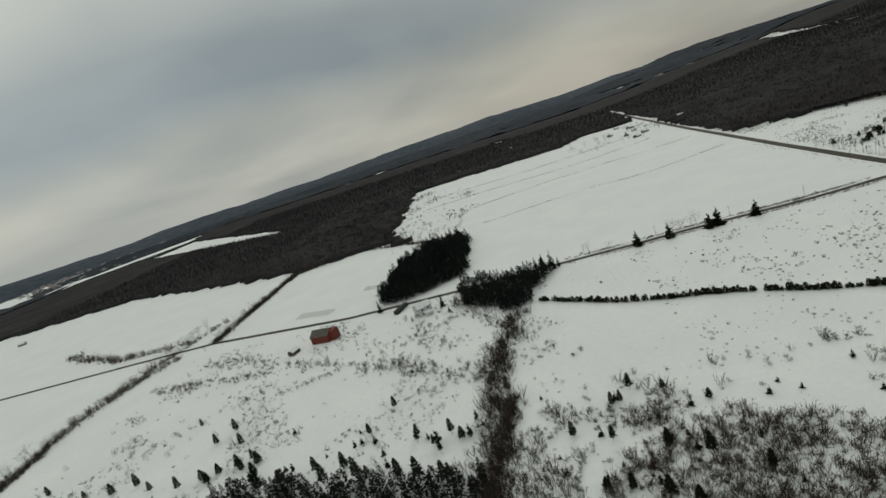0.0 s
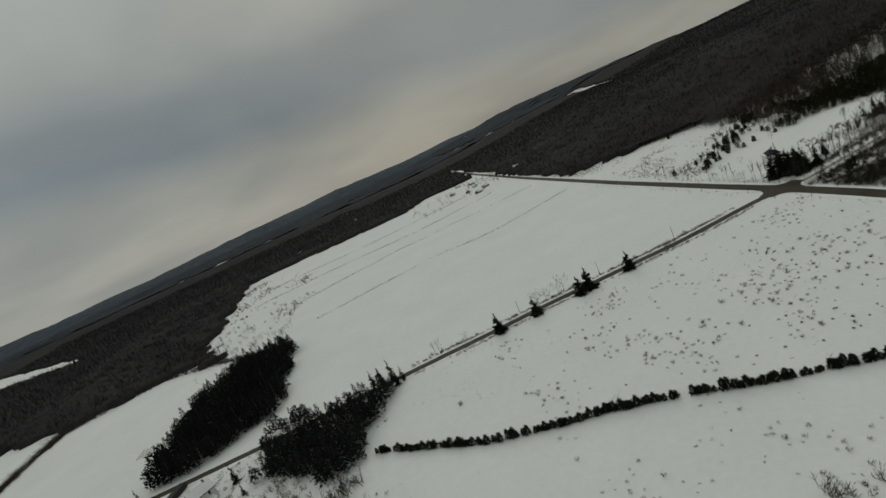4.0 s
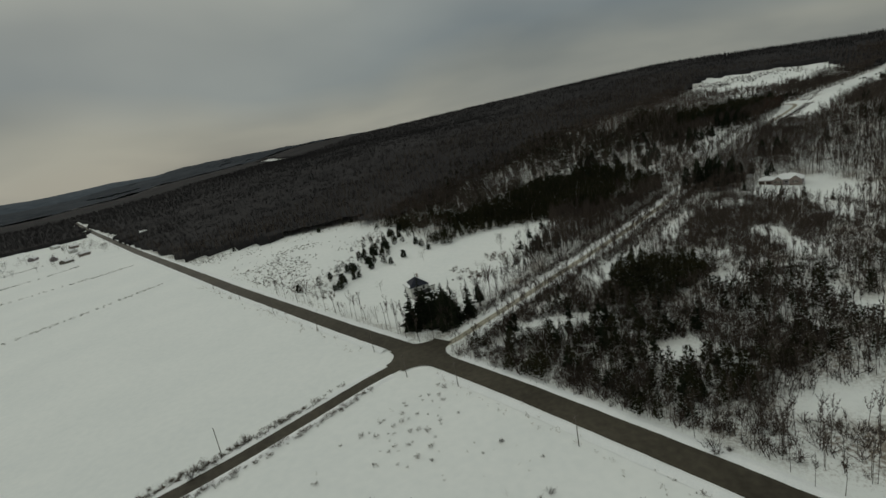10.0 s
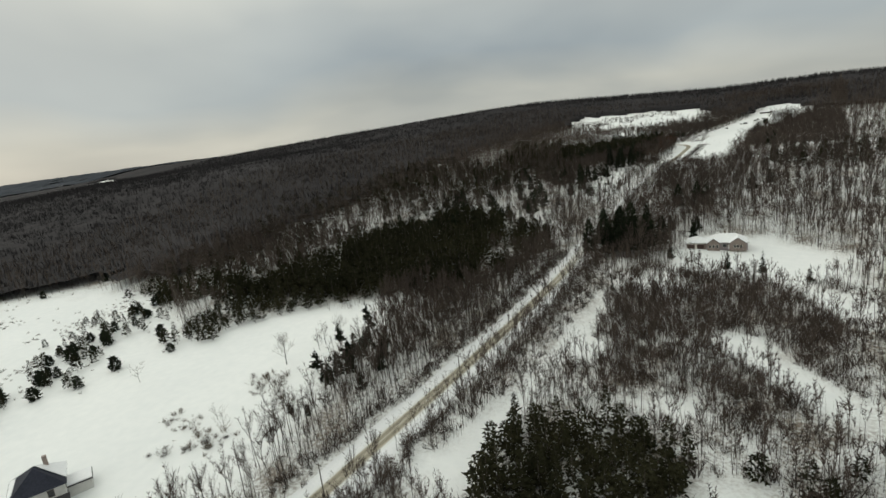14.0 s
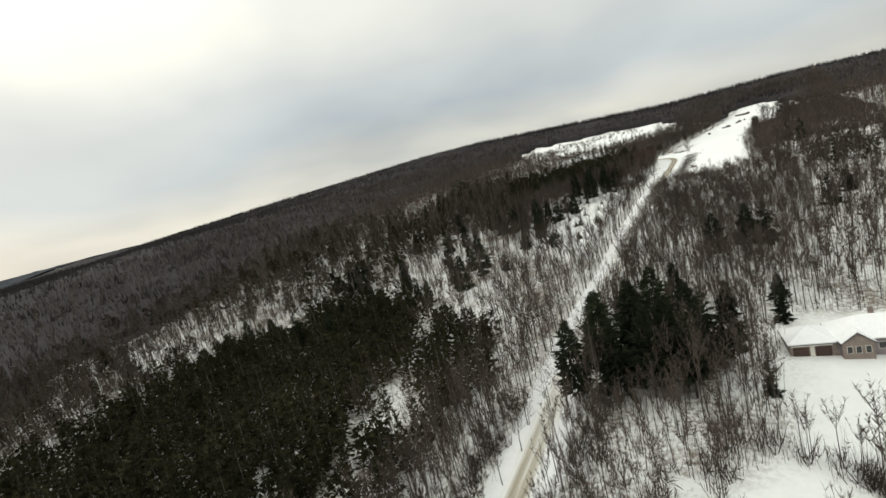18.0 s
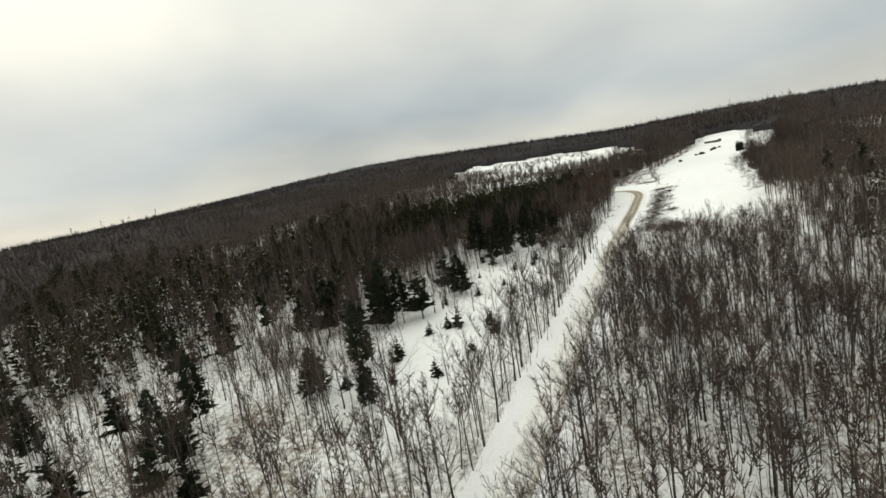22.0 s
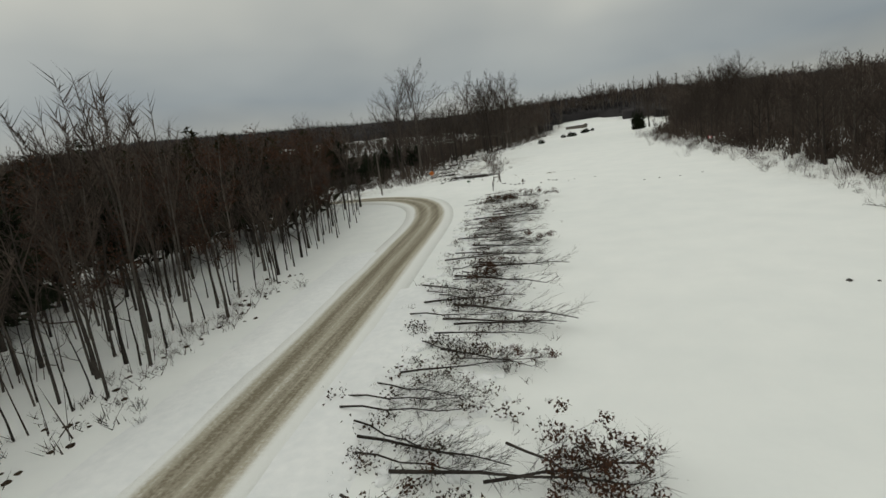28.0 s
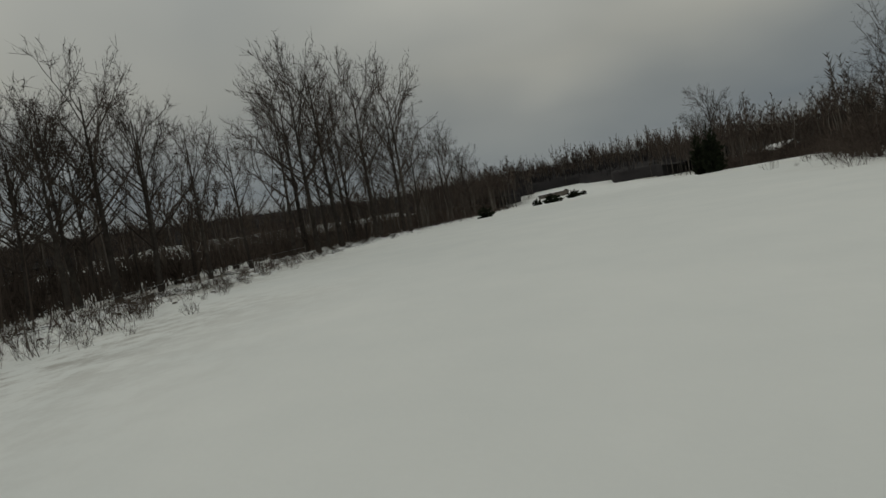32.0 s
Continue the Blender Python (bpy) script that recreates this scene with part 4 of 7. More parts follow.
PINES = [  # dark evergreen stands: outline, spacing, tall
    ([(20, -452), (-60, -463), (-130, -460), (-182, -438), (-192, -396), (-170, -384), (-35, -373)], 4.6, 1.15),
    ([(0, -374), (8, -286), (30, -300), (84, -312), (92, -325), (50, -374)], 4.4, 0.95),
    ([(-135, 150), (-50, 172), (-24, 176), (-30, 215), (-55, 292), (-75, 303), (-105, 290), (-134, 250), (-124, 205)], 4.0, 0.85),
    ([(-280, 270), (-120, 293), (-72, 290), (-84, 322), (-190, 345), (-300, 320)], 11.0, 0.9),
    ([(-230, 150), (-135, 150), (-124, 205), (-134, 250), (-260, 270)], 10.0, 0.9),
    ([(-215, 128), (-150, 134), (-60, 158), (-40, 176), (-60, 184), (-190, 150)], 4.4, 0.72),
]
PINES += [
    ([(-103, 102), (-96, 120), (-86, 136), (-80, 152), (-118, 146), (-132, 122), (-116, 100)], 4.3, 0.6),
    ([(-30, 222), (-12, 228), (-14, 262), (-48, 285)], 4.3, 0.8),
    ([(-36, 166), (-19, 176), (-9, 196), (-9, 226), (-32, 214)], 4.5, 0.78),
    ([(38, 84), (56, 61), (72, 64), (83, 92), (76, 108), (64, 122), (42, 113)], 3.5, 0.85),
    ([(26, 6), (116, 4), (124, 40), (60, 56), (42, 50), (30, 40)], 5.6, 0.75),
    ([(84, 74), (124, 70), (126, 102), (104, 130), (84, 118)], 6.0, 0.8),
    ([(96, 20), (140, 40), (150, 160), (130, 180), (124, 70)], 6.2, 0.8),
    ([(240, -478), (262, -338), (370, -335), (370, -495)], 5.0, 0.85),
]
PINES += [
    ([(-230, 330), (-110, 330), (-60, 430), (-120, 470), (-260, 430)], 9.0, 1.05),
    ([(-80, 430), (-44, 470), (-24, 500), (-15, 546), (-60, 580), (-120, 520)], 5.6, 1.0),
    ([(-150, 440), (-90, 440), (-110, 560), (-190, 560)], 7.0, 1.0),
    ([(60, 420), (130, 400), (140, 470), (70, 470)], 9.0, 0.9),
    ([(-200, 100), (-120, 25), (-100, 30), (-150, 130), (-185, 140)], 9.0, 0.55),
]


GAPS = [  # snowy openings inside the stands
    [(-36, 222), (-26, 221), (-25, 237), (-33, 236)],
    [(-33, 238), (-38, 256), (-64, 299), (-67, 296), (-41, 254), (-36, 238)],
    [(-74, 228), (-67, 230), (-66, 238), (-72, 237)],
    [(-106, 170), (-97, 172), (-97, 181), (-104, 180)],
    [(-112, 184), (-105, 188), (-107, 197), (-112, 194)],
    [(-26, 200), (-18, 203), (-20, 210), (-26, 208)],
]


def widen(poly, d):
    """The outline pushed out from its middle by d."""
    p = np.array(poly, float); c = p.mean(0); v = p - c
    return [tuple(q) for q in c + v * (1 + d / np.linalg.norm(v, axis=1))[:, None]]


def grid_spots(poly, step, jitter=0.45, seed=1):
    r = np.random.default_rng(seed)
    xs, ys = zip(*poly)
    X, Y = np.meshgrid(np.arange(min(xs), max(xs), step), np.arange(min(ys), max(ys), step))
    X, Y = X.ravel(), Y.ravel()
    X, Y = X + r.uniform(-jitter, jitter, X.size) * step, Y + r.uniform(-jitter, jitter, Y.size) * step
    k = inside(X + 0.8 * step * np.sin(Y / 6.5 + np.sin(X / 9)), Y + 0.8 * step * np.sin(X / 7.5 + np.sin(Y / 8)), poly)
    return X[k], Y[k]


def growth(x, y):
    """Younger, lower wood near the crossroads and under the approach to the runway."""
    x, y = np.asarray(x, float), np.asarray(y, float)
    g = np.where((y < 235) & (y > -40) & (x > 0), 0.8, 1.0)
    g = np.where((x > 40) & (y > 500) & (y < 780), 0.78, g)
    low = np.interp(y, [330, 390, 410, 430, 455, 480], [1.0, 0.9, 0.7, 0.55, 0.42, 0.42])
    return np.where((x > 2) & (x < 44) & (y > 330) & (y < 560), np.minimum(g, low), g)


def stand(name, X, Y, templates, bark, leaf, tall, label, category, seed=3):
    """A wood too thick to count: trunks and crowns, each one mesh."""
    r = np.random.default_rng(seed)
    Z = sheet(X, Y)
    P = np.stack([X, Y, Z], 1)
    pick = r.integers(len(templates), size=len(X))
    turn, size = r.uniform(0, 6.28, len(X)), r.uniform(0.72, 1.2, len(X)) * tall * growth(X, Y)
    woods, crowns = [], []
    for k, (w, c) in enumerate(templates):
        m = pick == k
        if m.any():
            high = size[m] * r.uniform(0.85, 1.15, m.sum())
            woods.append(scatter(w, P[m], turn[m], size[m], high)); crowns.append(scatter(c, P[m], turn[m], size[m], high))
    ob = empty(name, Matrix.Identity(4))
    part("trunks", mesh_from("trunks", *gather(woods), bark), bark, ob)
    part("crowns", mesh_from("crowns", *gather(crowns), leaf), leaf, ob)
    return tagged(ob, label, category, kind="stuff")


pine_mask = lambda x, y: np.any([inside(x, y, p) for p, s, t in PINES if s < 6], axis=0)

for i, (poly, step, tall) in enumerate(PINES):
    X, Y = grid_spots(poly, step, seed=20 + i)
    k = ~near_road(X, Y, 8) & ~glade(X, Y) & ~np.any([inside(X, Y, widen(g, 1.3)) for g in GAPS], axis=0)
    stand("pine_stand", X[k], Y[k], WOOD_CONE if i < 2 else WOOD_CONE[1:], WOODS_BARK, DARK_NEEDLE if poly[0][1] < 0 else WOODS_NEEDLE, tall, "dark evergreen stand with snow between the trunks", "pine trees", 40 + i)

# where trees stand the snow is strewn with litter, which also paints in their shade
wooded = ~is_open(GX, GY) & ~near_road(GX, GY, 7) & (GY > 0) & ~glade(GX, GY)
wooded = (wooded & ~((GX > -42) & (GX < -6) & (GY > 438) & (GY < 552))).astype(np.float32)
wooded[1:-1, 1:-1] = (wooded[1:-1, 1:-1] * 2 + wooded[:-2, 1:-1] + wooded[2:, 1:-1] + wooded[1:-1, :-2] + wooded[1:-1, 2:]) / 6
layer = land.data.attributes.new("wooded", "FLOAT", "POINT")
layer.data.foreach_set("value", wooded.ravel())

# leafless woods, thinner and coarser with distance from the flight line
rw = np.random.default_rng(5)
def wood_spots(x0, x1, y0, y1, step, hole=None):
    X, Y = np.meshgrid(np.arange(x0, x1, step), np.arange(y0, y1, step))
    X, Y = X.ravel() + rw.uniform(-0.5, 0.5, X.size) * step, Y.ravel() + rw.uniform(-0.5, 0.5, Y.size) * step
    k = ~is_open(X, Y) & ~pine_mask(X, Y)
    if hole:
        k &= ~((X > hole[0]) & (X < hole[1]) & (Y > hole[2]) & (Y < hole[3]))
    X, Y = X[k], Y[k]
    k = ~near_road(X, Y, 7.5) & ~((np.abs(X - 12) < 9) & (Y > 10) & (Y < 232) & (np.abs(X - np.interp(Y, [0, 50, 150, 250], [14, 14, 9, 3])) < 8.5))
    k &= ~((X > -34) & (X < -5) & (Y > 504) & (Y < 556)) & ~((X > -46) & (X < 14) & (Y > 552) & (Y < 770)) & ~((X > 38) & (X < 72) & (Y > 500) & (Y < 740))
    k &= ~((X > -34) & (X < -6) & (Y > 444) & (Y < 506) & (rw.uniform(size=X.shape) < 0.4))
    k &= ~((X > -140) & (X < -10) & (Y > 236) & (Y < 400) & (rw.uniform(size=X.shape) < 0.25))
    gap = glade(X, Y)
    k &= ~gap & ~((X < -4) & (X > -75) & (Y > 232) & (Y < 346) & (rw.uniform(size=X.shape) < np.where(X > -26, 0.15, 0.45))) & ~((X > 4) & (X < 60) & (Y > 250) & (Y < 346) & (rw.uniform(size=X.shape) < 0.18))
    return X[k], Y[k]


INNER = (-62, 62, 40, 660)
NEARBOX = (-235, 150, 5, 800)
X, Y = wood_spots(*INNER, 3.3)
m = Y > 345
stand("bare_wood", X[~m], Y[~m], LOW_BARE, WOODS_BARK, WOODS_TWIG, 1.04, "leafless brown hardwood forest below the road's rise", "forest", 60)
X, Y = X[m], Y[m]
m = ~((X > 6) & (X < 48) & (Y < 470) & (rw.uniform(size=X.shape) < np.interp(Y, [345, 390, 420, 440], [0.0, 0.12, 0.35, 0.55])))
X, Y = X[m], Y[m]
stand("bare_wood", X, Y, FINE_BARE, WOODS_BARK, WOODS_TWIG, 1.06, "leafless grey-brown hardwood forest standing in snow", "forest", 61)
X, Y = wood_spots(*NEARBOX, 4.4, INNER)
stand("bare_wood", X, Y, MID_BARE, WOODS_BARK, WOODS_TWIG, 1.06, "leafless brown hardwood forest beside the road", "forest", 64)
X, Y = wood_spots(-235, 14, 100, 236, 4.9)
stand("bare_wood", X, Y, MID_BARE, WOODS_BARK, WOODS_TWIG, 0.95, "younger brown hardwoods filling the forest west of the road", "forest", 75)
X, Y = wood_spots(16, 150, 40, 385, 5.6)
stand("bare_wood", X, Y, MID_BARE, WOODS_BARK, WOODS_TWIG, 0.9, "younger brown hardwoods filling the forest east of the road", "forest", 76)
X, Y = wood_spots(-430, 330, -20, 1000, 7.0, NEARBOX)
stand("bare_wood", X, Y, HILL_BARE, WOODS_BARK, WOODS_TWIG, 1.05, "leafless brown hardwood forest on the hillside", "forest", 62)


for poly, step, tall in (([(-28, 134), (-6, 112), (2, 120), (1, 238), (-14, 232), (-12, 180), (-26, 168)], 3.0, 0.72), ([(19, 22), (25, 40), (23, 64), (20, 100), (18, 150), (14, 236), (9, 236), (14, 150), (18, 60)], 3.0, 0.7)):
    X, Y = grid_spots(poly, step, seed=31)
    k = ~near_road(X, Y, 6.8)
    stand("roadside_wood", X[k], Y[k], MID_BARE, WOODS_BARK, WOODS_TWIG, tall, "thin brown leafless trees lining the sanded road", "trees", 66)


def strew(name, X, Y, templates, mat, size, label, category, seed):
    """Growth too thick to count, as one mesh."""
    r = np.random.default_rng(seed)
    P = np.stack([X, Y, sheet(X, Y)], 1)
    pick = r.integers(len(templates), size=len(X))
    pairs = [scatter(t, P[pick == k], r.uniform(0, 6.28, (pick == k).sum()), r.uniform(*size, (pick == k).sum())) for k, t in enumerate(templates) if (pick == k).any()]
    return tagged(new(name, mesh_from(name, *gather(pairs), mat)), label, category, kind="stuff")


X, Y = wood_spots(-235, 110, 5, 720, 2.7)
k = ~((X > -36) & (X < 0) & (Y > 440) & (Y < 552) & (np.arange(len(X)) % 3 > 0)) & ~((X > 36) & (Y > 470))
X, Y = X[k], Y[k]
strew("saplings", X, Y, SAPLING, WOODS_TWIG, (0.7, 1.3), "thin upright saplings between the trunks", "saplings", 63)


# farther woods: a rough crown layer with tree tops breaking out of it
def canopy(x0, x1, y0, y1, step, hole, label, seed):
    r = np.random.default_rng(seed)
    xs, ys = np.arange(x0, x1 + 1, step), np.arange(y0, y1 + 1, step)
    X, Y = np.meshgrid(xs, ys)
    X, Y = X + r.uniform(-0.35, 0.35, X.shape) * step, Y + r.uniform(-0.35, 0.35, Y.shape) * step
    Z = sheet(X, Y) + 5.4 + 1.1 * np.sin(X / 47 + np.sin(Y / 61)) * np.sin(Y / 53 + np.sin(X / 39)) + r.normal(size=X.shape) * 0.3
    cx, cy = (X[:-1, :-1] + X[1:, 1:]) / 2, (Y[:-1, :-1] + Y[1:, 1:]) / 2
    wx, wy = cx + 9 * np.sin(cy / 19 + np.sin(cx / 27)) + r.normal(size=cx.shape) * 5, cy + 9 * np.sin(cx / 21 + np.sin(cy / 31)) + r.normal(size=cx.shape) * 5
    k = ~is_open(cx, cy) & ~is_open(wx, wy) & ~pine_mask(cx, cy) & ~near_road(cx, cy, 13)
    k &= ~((cx > -255) & (cx < 130) & (cy > -525) & (cy < -280))
    if hole:
        k &= ~((cx > hole[0]) & (cx < hole[1]) & (cy > hole[2]) & (cy < hole[3]))
    edge = np.clip((-cx - 200) / 50, 0, 1)
    k &= ~((cx < 0) & (cy > 90) & (cy < 800) & (edge < 1) & (r.uniform(size=cx.shape) > edge))
    idx = np.arange(X.size).reshape(X.shape)
    f = np.stack([idx[:-1, :-1], idx[:-1, 1:], idx[1:, 1:], idx[1:, :-1]], -1)[k]
    e = np.concatenate([f[:, [0, 1]], f[:, [1, 2]], f[:, [2, 3]], f[:, [3, 0]]])
    key = np.sort(e, 1) @ np.array([1, 10 ** 7])
    u, first, count = np.unique(key, return_index=True, return_counts=True)
    rim = e[first[count == 1]]
    rx, ry = X.ravel()[rim].mean(1), Y.ravel()[rim].mean(1)
    rim = rim[~((rx > -350) & (rx < 260) & (ry > 90) & (ry < 820))]
    V = np.stack([X, Y, Z], -1).reshape(-1, 3)
    low = V - np.array([0, 0, 6.5])
    f = np.concatenate([f, np.stack([rim[:, 1], rim[:, 0], rim[:, 0] + len(V), rim[:, 1] + len(V)], 1)])
    me = mesh_from("canopy", np.concatenate([V, low]), f, CANOPY, True)
    ob = tagged(new("far_wood", me), label, "forest", kind="stuff")
    return ob, cx[k], cy[k], rx, ry


k = None
FARBOX = (-112, 240, -40, 790)
ob, cx, cy, rx, ry = canopy(-2300, 700, -2300, 1900, 14, FARBOX, "dark leafless forest filling the plain and the ridge", 71)
TUFT = []
for i in range(4):
    r = np.random.default_rng(200 + i)
    s = Soup()
    n = 18
    b = np.stack([r.uniform(-7, 7, n), r.uniform(-7, 7, n), r.uniform(3, 5, n)], 1)
    s.blades(b, b + np.stack([r.normal(size=n) * 0.7, r.normal(size=n) * 0.7, r.uniform(2.5, 5.5, n)], 1), r.uniform(0.5, 1.1, n))
    TUFT.append(s.arrays())
k = (rx > -1000) & (ry > -900) & (rx < 400) & ~((rx > -260) & (ry > 150))
ex = np.concatenate([rx[k] + rw.uniform(-7, 7, k.sum()) for _ in range(3)]); ey = np.concatenate([ry[k] + rw.uniform(-7, 7, k.sum()) for _ in range(3)])
m = ~near_road(ex, ey, 9)
stand("edge_wood", ex[m], ey[m], WOOD_BARE, WOODS_BARK, WOODS_TWIG, 0.85, "ragged edge of the leafless wood along the fields", "forest", 65)
near = (cx > -950) & (cy > -800) & (cx < 700) & (cy < 1200)
outer = ~near & (cx > -1700) & (cy > -1500) & (cx < 600) & (cy < 1500)
ox, oy = cx[outer], cy[outer]
cx, cy = cx[near], cy[near]
pairs = []
for i, t in enumerate(TUFT):
    m = np.arange(len(cx)) % 4 == i
    pairs.append(scatter(t, np.stack([cx[m] + rw.uniform(-5, 5, m.sum()), cy[m] + rw.uniform(-5, 5, m.sum()), sheet(cx[m], cy[m])], 1), rw.uniform(0, 6.28, m.sum()), rw.uniform(0.8, 1.25, m.sum())))
t = (TUFT[0][0][np.concatenate([np.arange(6), np.arange(6) + 18, np.arange(6) + 36])] * np.array([1, 1, 1.15]), np.stack([np.arange(6), np.arange(6) + 6, np.arange(6) + 12], 1))
pairs.append(scatter(t, np.stack([ox, oy, sheet(ox, oy)], 1), rw.uniform(0, 6.28, len(ox)), rw.uniform(1.0, 1.5, len(ox))))
tagged(new("far_wood_tops", mesh_from("tops", *gather(pairs), CANOPY)), "twiggy brown tops of the far leafless forest", "forest", kind="stuff")


# woods beyond, to the horizon, with the haze of distance in their base colour
def far_sheet(x0, x1, y0, y1, step, inner, seed):
    r = np.random.default_rng(seed)
    X, Y = np.meshgrid(np.arange(x0, x1 + 1, step), np.arange(y0, y1 + 1, step))
    X, Y = X + r.uniform(-0.3, 0.3, X.shape) * step, Y + r.uniform(-0.3, 0.3, Y.shape) * step
    Z = sheet(X, Y) + 9 + r.normal(size=X.shape) * 2
    cx, cy = (X[:-1, :-1] + X[1:, 1:]) / 2, (Y[:-1, :-1] + Y[1:, 1:]) / 2
    k = ~is_open(cx, cy) & (np.hypot(cx, cy) < 4700) & ~((cx > inner[0]) & (cx < inner[1]) & (cy > inner[2]) & (cy < inner[3])) & (r.uniform(size=cx.shape) > 0.02)
    idx = np.arange(X.size).reshape(X.shape)
    f = np.stack([idx[:-1, :-1], idx[:-1, 1:], idx[1:, 1:], idx[1:, :-1]], -1)[k]
    return tagged(new("backdrop", mesh_from("far_sheet", np.stack([X, Y, Z], -1).reshape(-1, 3), f, HAZE_MID)), "woods on the plain toward the horizon with slate-blue haze in their colour", "forest", kind="structure")


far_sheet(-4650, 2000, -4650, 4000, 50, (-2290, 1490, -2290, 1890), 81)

# a far town on the snowy plain, seen as specks
rt = np.random.default_rng(91)
TOWN = [(-2291, -3638), (-1640, -3160), (-1500, -2700), (-1960, -2300), (-2760, -2848)]
n = 420
X, Y = rt.uniform(-2760, -1500, n), rt.uniform(-3638, -2300, n)
k = inside(X, Y, TOWN) & (X < -1500 - (Y + 2500) * -0.55)
X, Y = X[k], Y[k]
gabled = np.array([(-1, -1, 0), (1, -1, 0), (1, 1, 0), (-1, 1, 0), (-1, -1, 1), (1, -1, 1), (1, 1, 1), (-1, 1, 1), (0, -1, 1.6), (0, 1, 1.6)], float) * np.array([6, 8, 6])
faces = np.array([(0, 1, 5), (0, 5, 4), (1, 2, 6), (1, 6, 5), (2, 3, 7), (2, 7, 6), (3, 0, 4), (3, 4, 7), (4, 5, 8), (6, 7, 9), (5, 6, 9), (5, 9, 8), (7, 4, 8), (7, 8, 9)])
tagged(new("far_town", mesh_from("far_town", *scatter((gabled, faces), np.stack([X, Y, sheet(X, Y) - 0.5], 1), rt.uniform(0, 6.28, len(X)), rt.uniform(0.7, 1.6, len(X))), SIDING)), "far grey houses of a town on the snowy plain", "houses", kind="stuff")
# town trees share the colour that has haze painted in
n = 1500
X, Y = rt.uniform(-2760, -1500, n), rt.uniform(-3638, -2300, n)
k = inside(X, Y, TOWN) & (X < -1480 - (Y + 2500) * -0.5)
X, Y = X[k], Y[k]
tagged(new("far_town_trees", mesh_from("far_town_trees", *scatter(TUFT[1], np.stack([X, Y, sheet(X, Y) - 3], 1), rt.uniform(0, 6.28, len(X)), rt.uniform(0.8, 1.5, len(X))), HAZE_MID)), "trees between the far houses with haze put in their colour", "trees", kind="stuff")


# ---- buildings ----
def window(parent, x, y, z, w, h, face=-1, frame_mat=None):
    """A framed pane on a wall that looks along -y (face -1) or +y (face 1)."""
    fr = part("window", boxed(x - w / 2 - 0.08, min(y, y + face * 0.06), z - 0.08, x + w / 2 + 0.08, max(y, y + face * 0.06), z + h + 0.08), frame_mat or TRIM, parent)
    part("pane", boxed(x - w / 2, min(y + face * 0.061, y + face * 0.075), z, x + w / 2, max(y + face * 0.061, y + face * 0.075), z + h), GLASS, fr, "dark glass pane")
    return fr


def side_window(parent, x, y, z, w, h, face=1, frame_mat=None):
    fr = part("window", boxed(min(x, x + face * 0.06), y - w / 2 - 0.08, z - 0.08, max(x, x + face * 0.06), y + w / 2 + 0.08, z + h + 0.08), frame_mat or TRIM, parent)
    part("pane", boxed(min(x + face * 0.061, x + face * 0.075), y - w / 2, z, max(x + face * 0.061, x + face * 0.075), y + w / 2, z + h), GLASS, fr, "dark glass pane")
    return fr


def gable_roof(parent, w, l, eave, ridge, mat, snow, over=0.4, y0=0.0, x0=0.0):
    """Two slabs along y with snow lying on them; w across, l along."""
    half = w / 2 + over
    rise = (ridge - eave) / (w / 2)
    for s in (-1, 1):
        pts = [(x0, ridge), (x0 + s * half, ridge - rise * half), (x0 + s * half, ridge - rise * half + 0.16), (x0, ridge + 0.18)]
        slab = part("roof", prism(bmesh.new(), pts, y0 - l / 2 - over, y0 + l / 2 + over), mat, parent)
        if snow:
            cover = [(x0, ridge + 0.185), (x0 + s * (half - 0.1), ridge - rise * (half - 0.1) + 0.185), (x0 + s * (half - 0.02), ridge - rise * half + 0.36), (x0, ridge + 0.40)]
            part("snow", prism(bmesh.new(), cover, y0 - l / 2 - over + 0.06, y0 + l / 2 + over - 0.06), SNOWCAP, slab, "thick snow on the roof")


def gable_walls(parent, w, l, eave, ridge, mat, y0=0.0, x0=0.0):
    pts = [(x0 - w / 2, -0.6), (x0 + w / 2, -0.6), (x0 + w / 2, eave), (x0, ridge - 0.05), (x0 - w / 2, eave)]
    return part("wall", prism(bmesh.new(), pts, y0 - l / 2, y0 + l / 2), mat, parent)


def hip_roof(w, l, z0, z1, ridge_len, over=0.5):
    bm = bmesh.new()
    a = [bm.verts.new(p) for p in ((-w / 2 - over, -l / 2 - over, z0), (w / 2 + over, -l / 2 - over, z0), (w / 2 + over, l / 2 + over, z0), (-w / 2 - over, l / 2 + over, z0))]
    r = [bm.verts.new((0, -ridge_len / 2, z1)), bm.verts.new((0, ridge_len / 2, z1))]
    for f in ((a[0], a[1], r[0]), (a[1], a[2], r[1], r[0]), (a[2], a[3], r[1]), (a[3], a[0], r[0], r[1]), (a[3], a[2], a[1], a[0])):
        bm.faces.new(f)
    return bm


# white cottage with a dark hipped roof half clear of snow
cot = tagged(empty("cottage", at(-46, 39, 0, 72, 1.18)), "white two-storey cottage with a dark hipped roof partly snow-covered", "house")
part("wall", boxed(-4.2, -4.2, -0.6, 4.2, 4.2, 5.0), WHITEWALL, cot)
roof = part("roof", hip_roof(8.4, 8.4, 5.0, 8.4, 0.6), DARKROOF, cot, "blue-black shingled hipped roof")
bm = bmesh.new()
f = [bm.verts.new(p) for p in ((-4.6, -4.4, 5.14), (-4.6, 4.6, 5.14), (-3.3, 3.1, 6.16), (-3.7, -2.6, 5.86))]
bm.faces.new(f)
f = [bm.verts.new(p) for p in ((4.66, -2.4, 5.14), (4.66, 4.66, 5.14), (0.2, 0.5, 8.42), (1.6, -0.4, 7.4))]
bm.faces.new(f)
f = [bm.verts.new(p) for p in ((-4.6, 4.68, 5.14), (4.6, 4.68, 5.14), (0.1, 0.5, 8.42))]
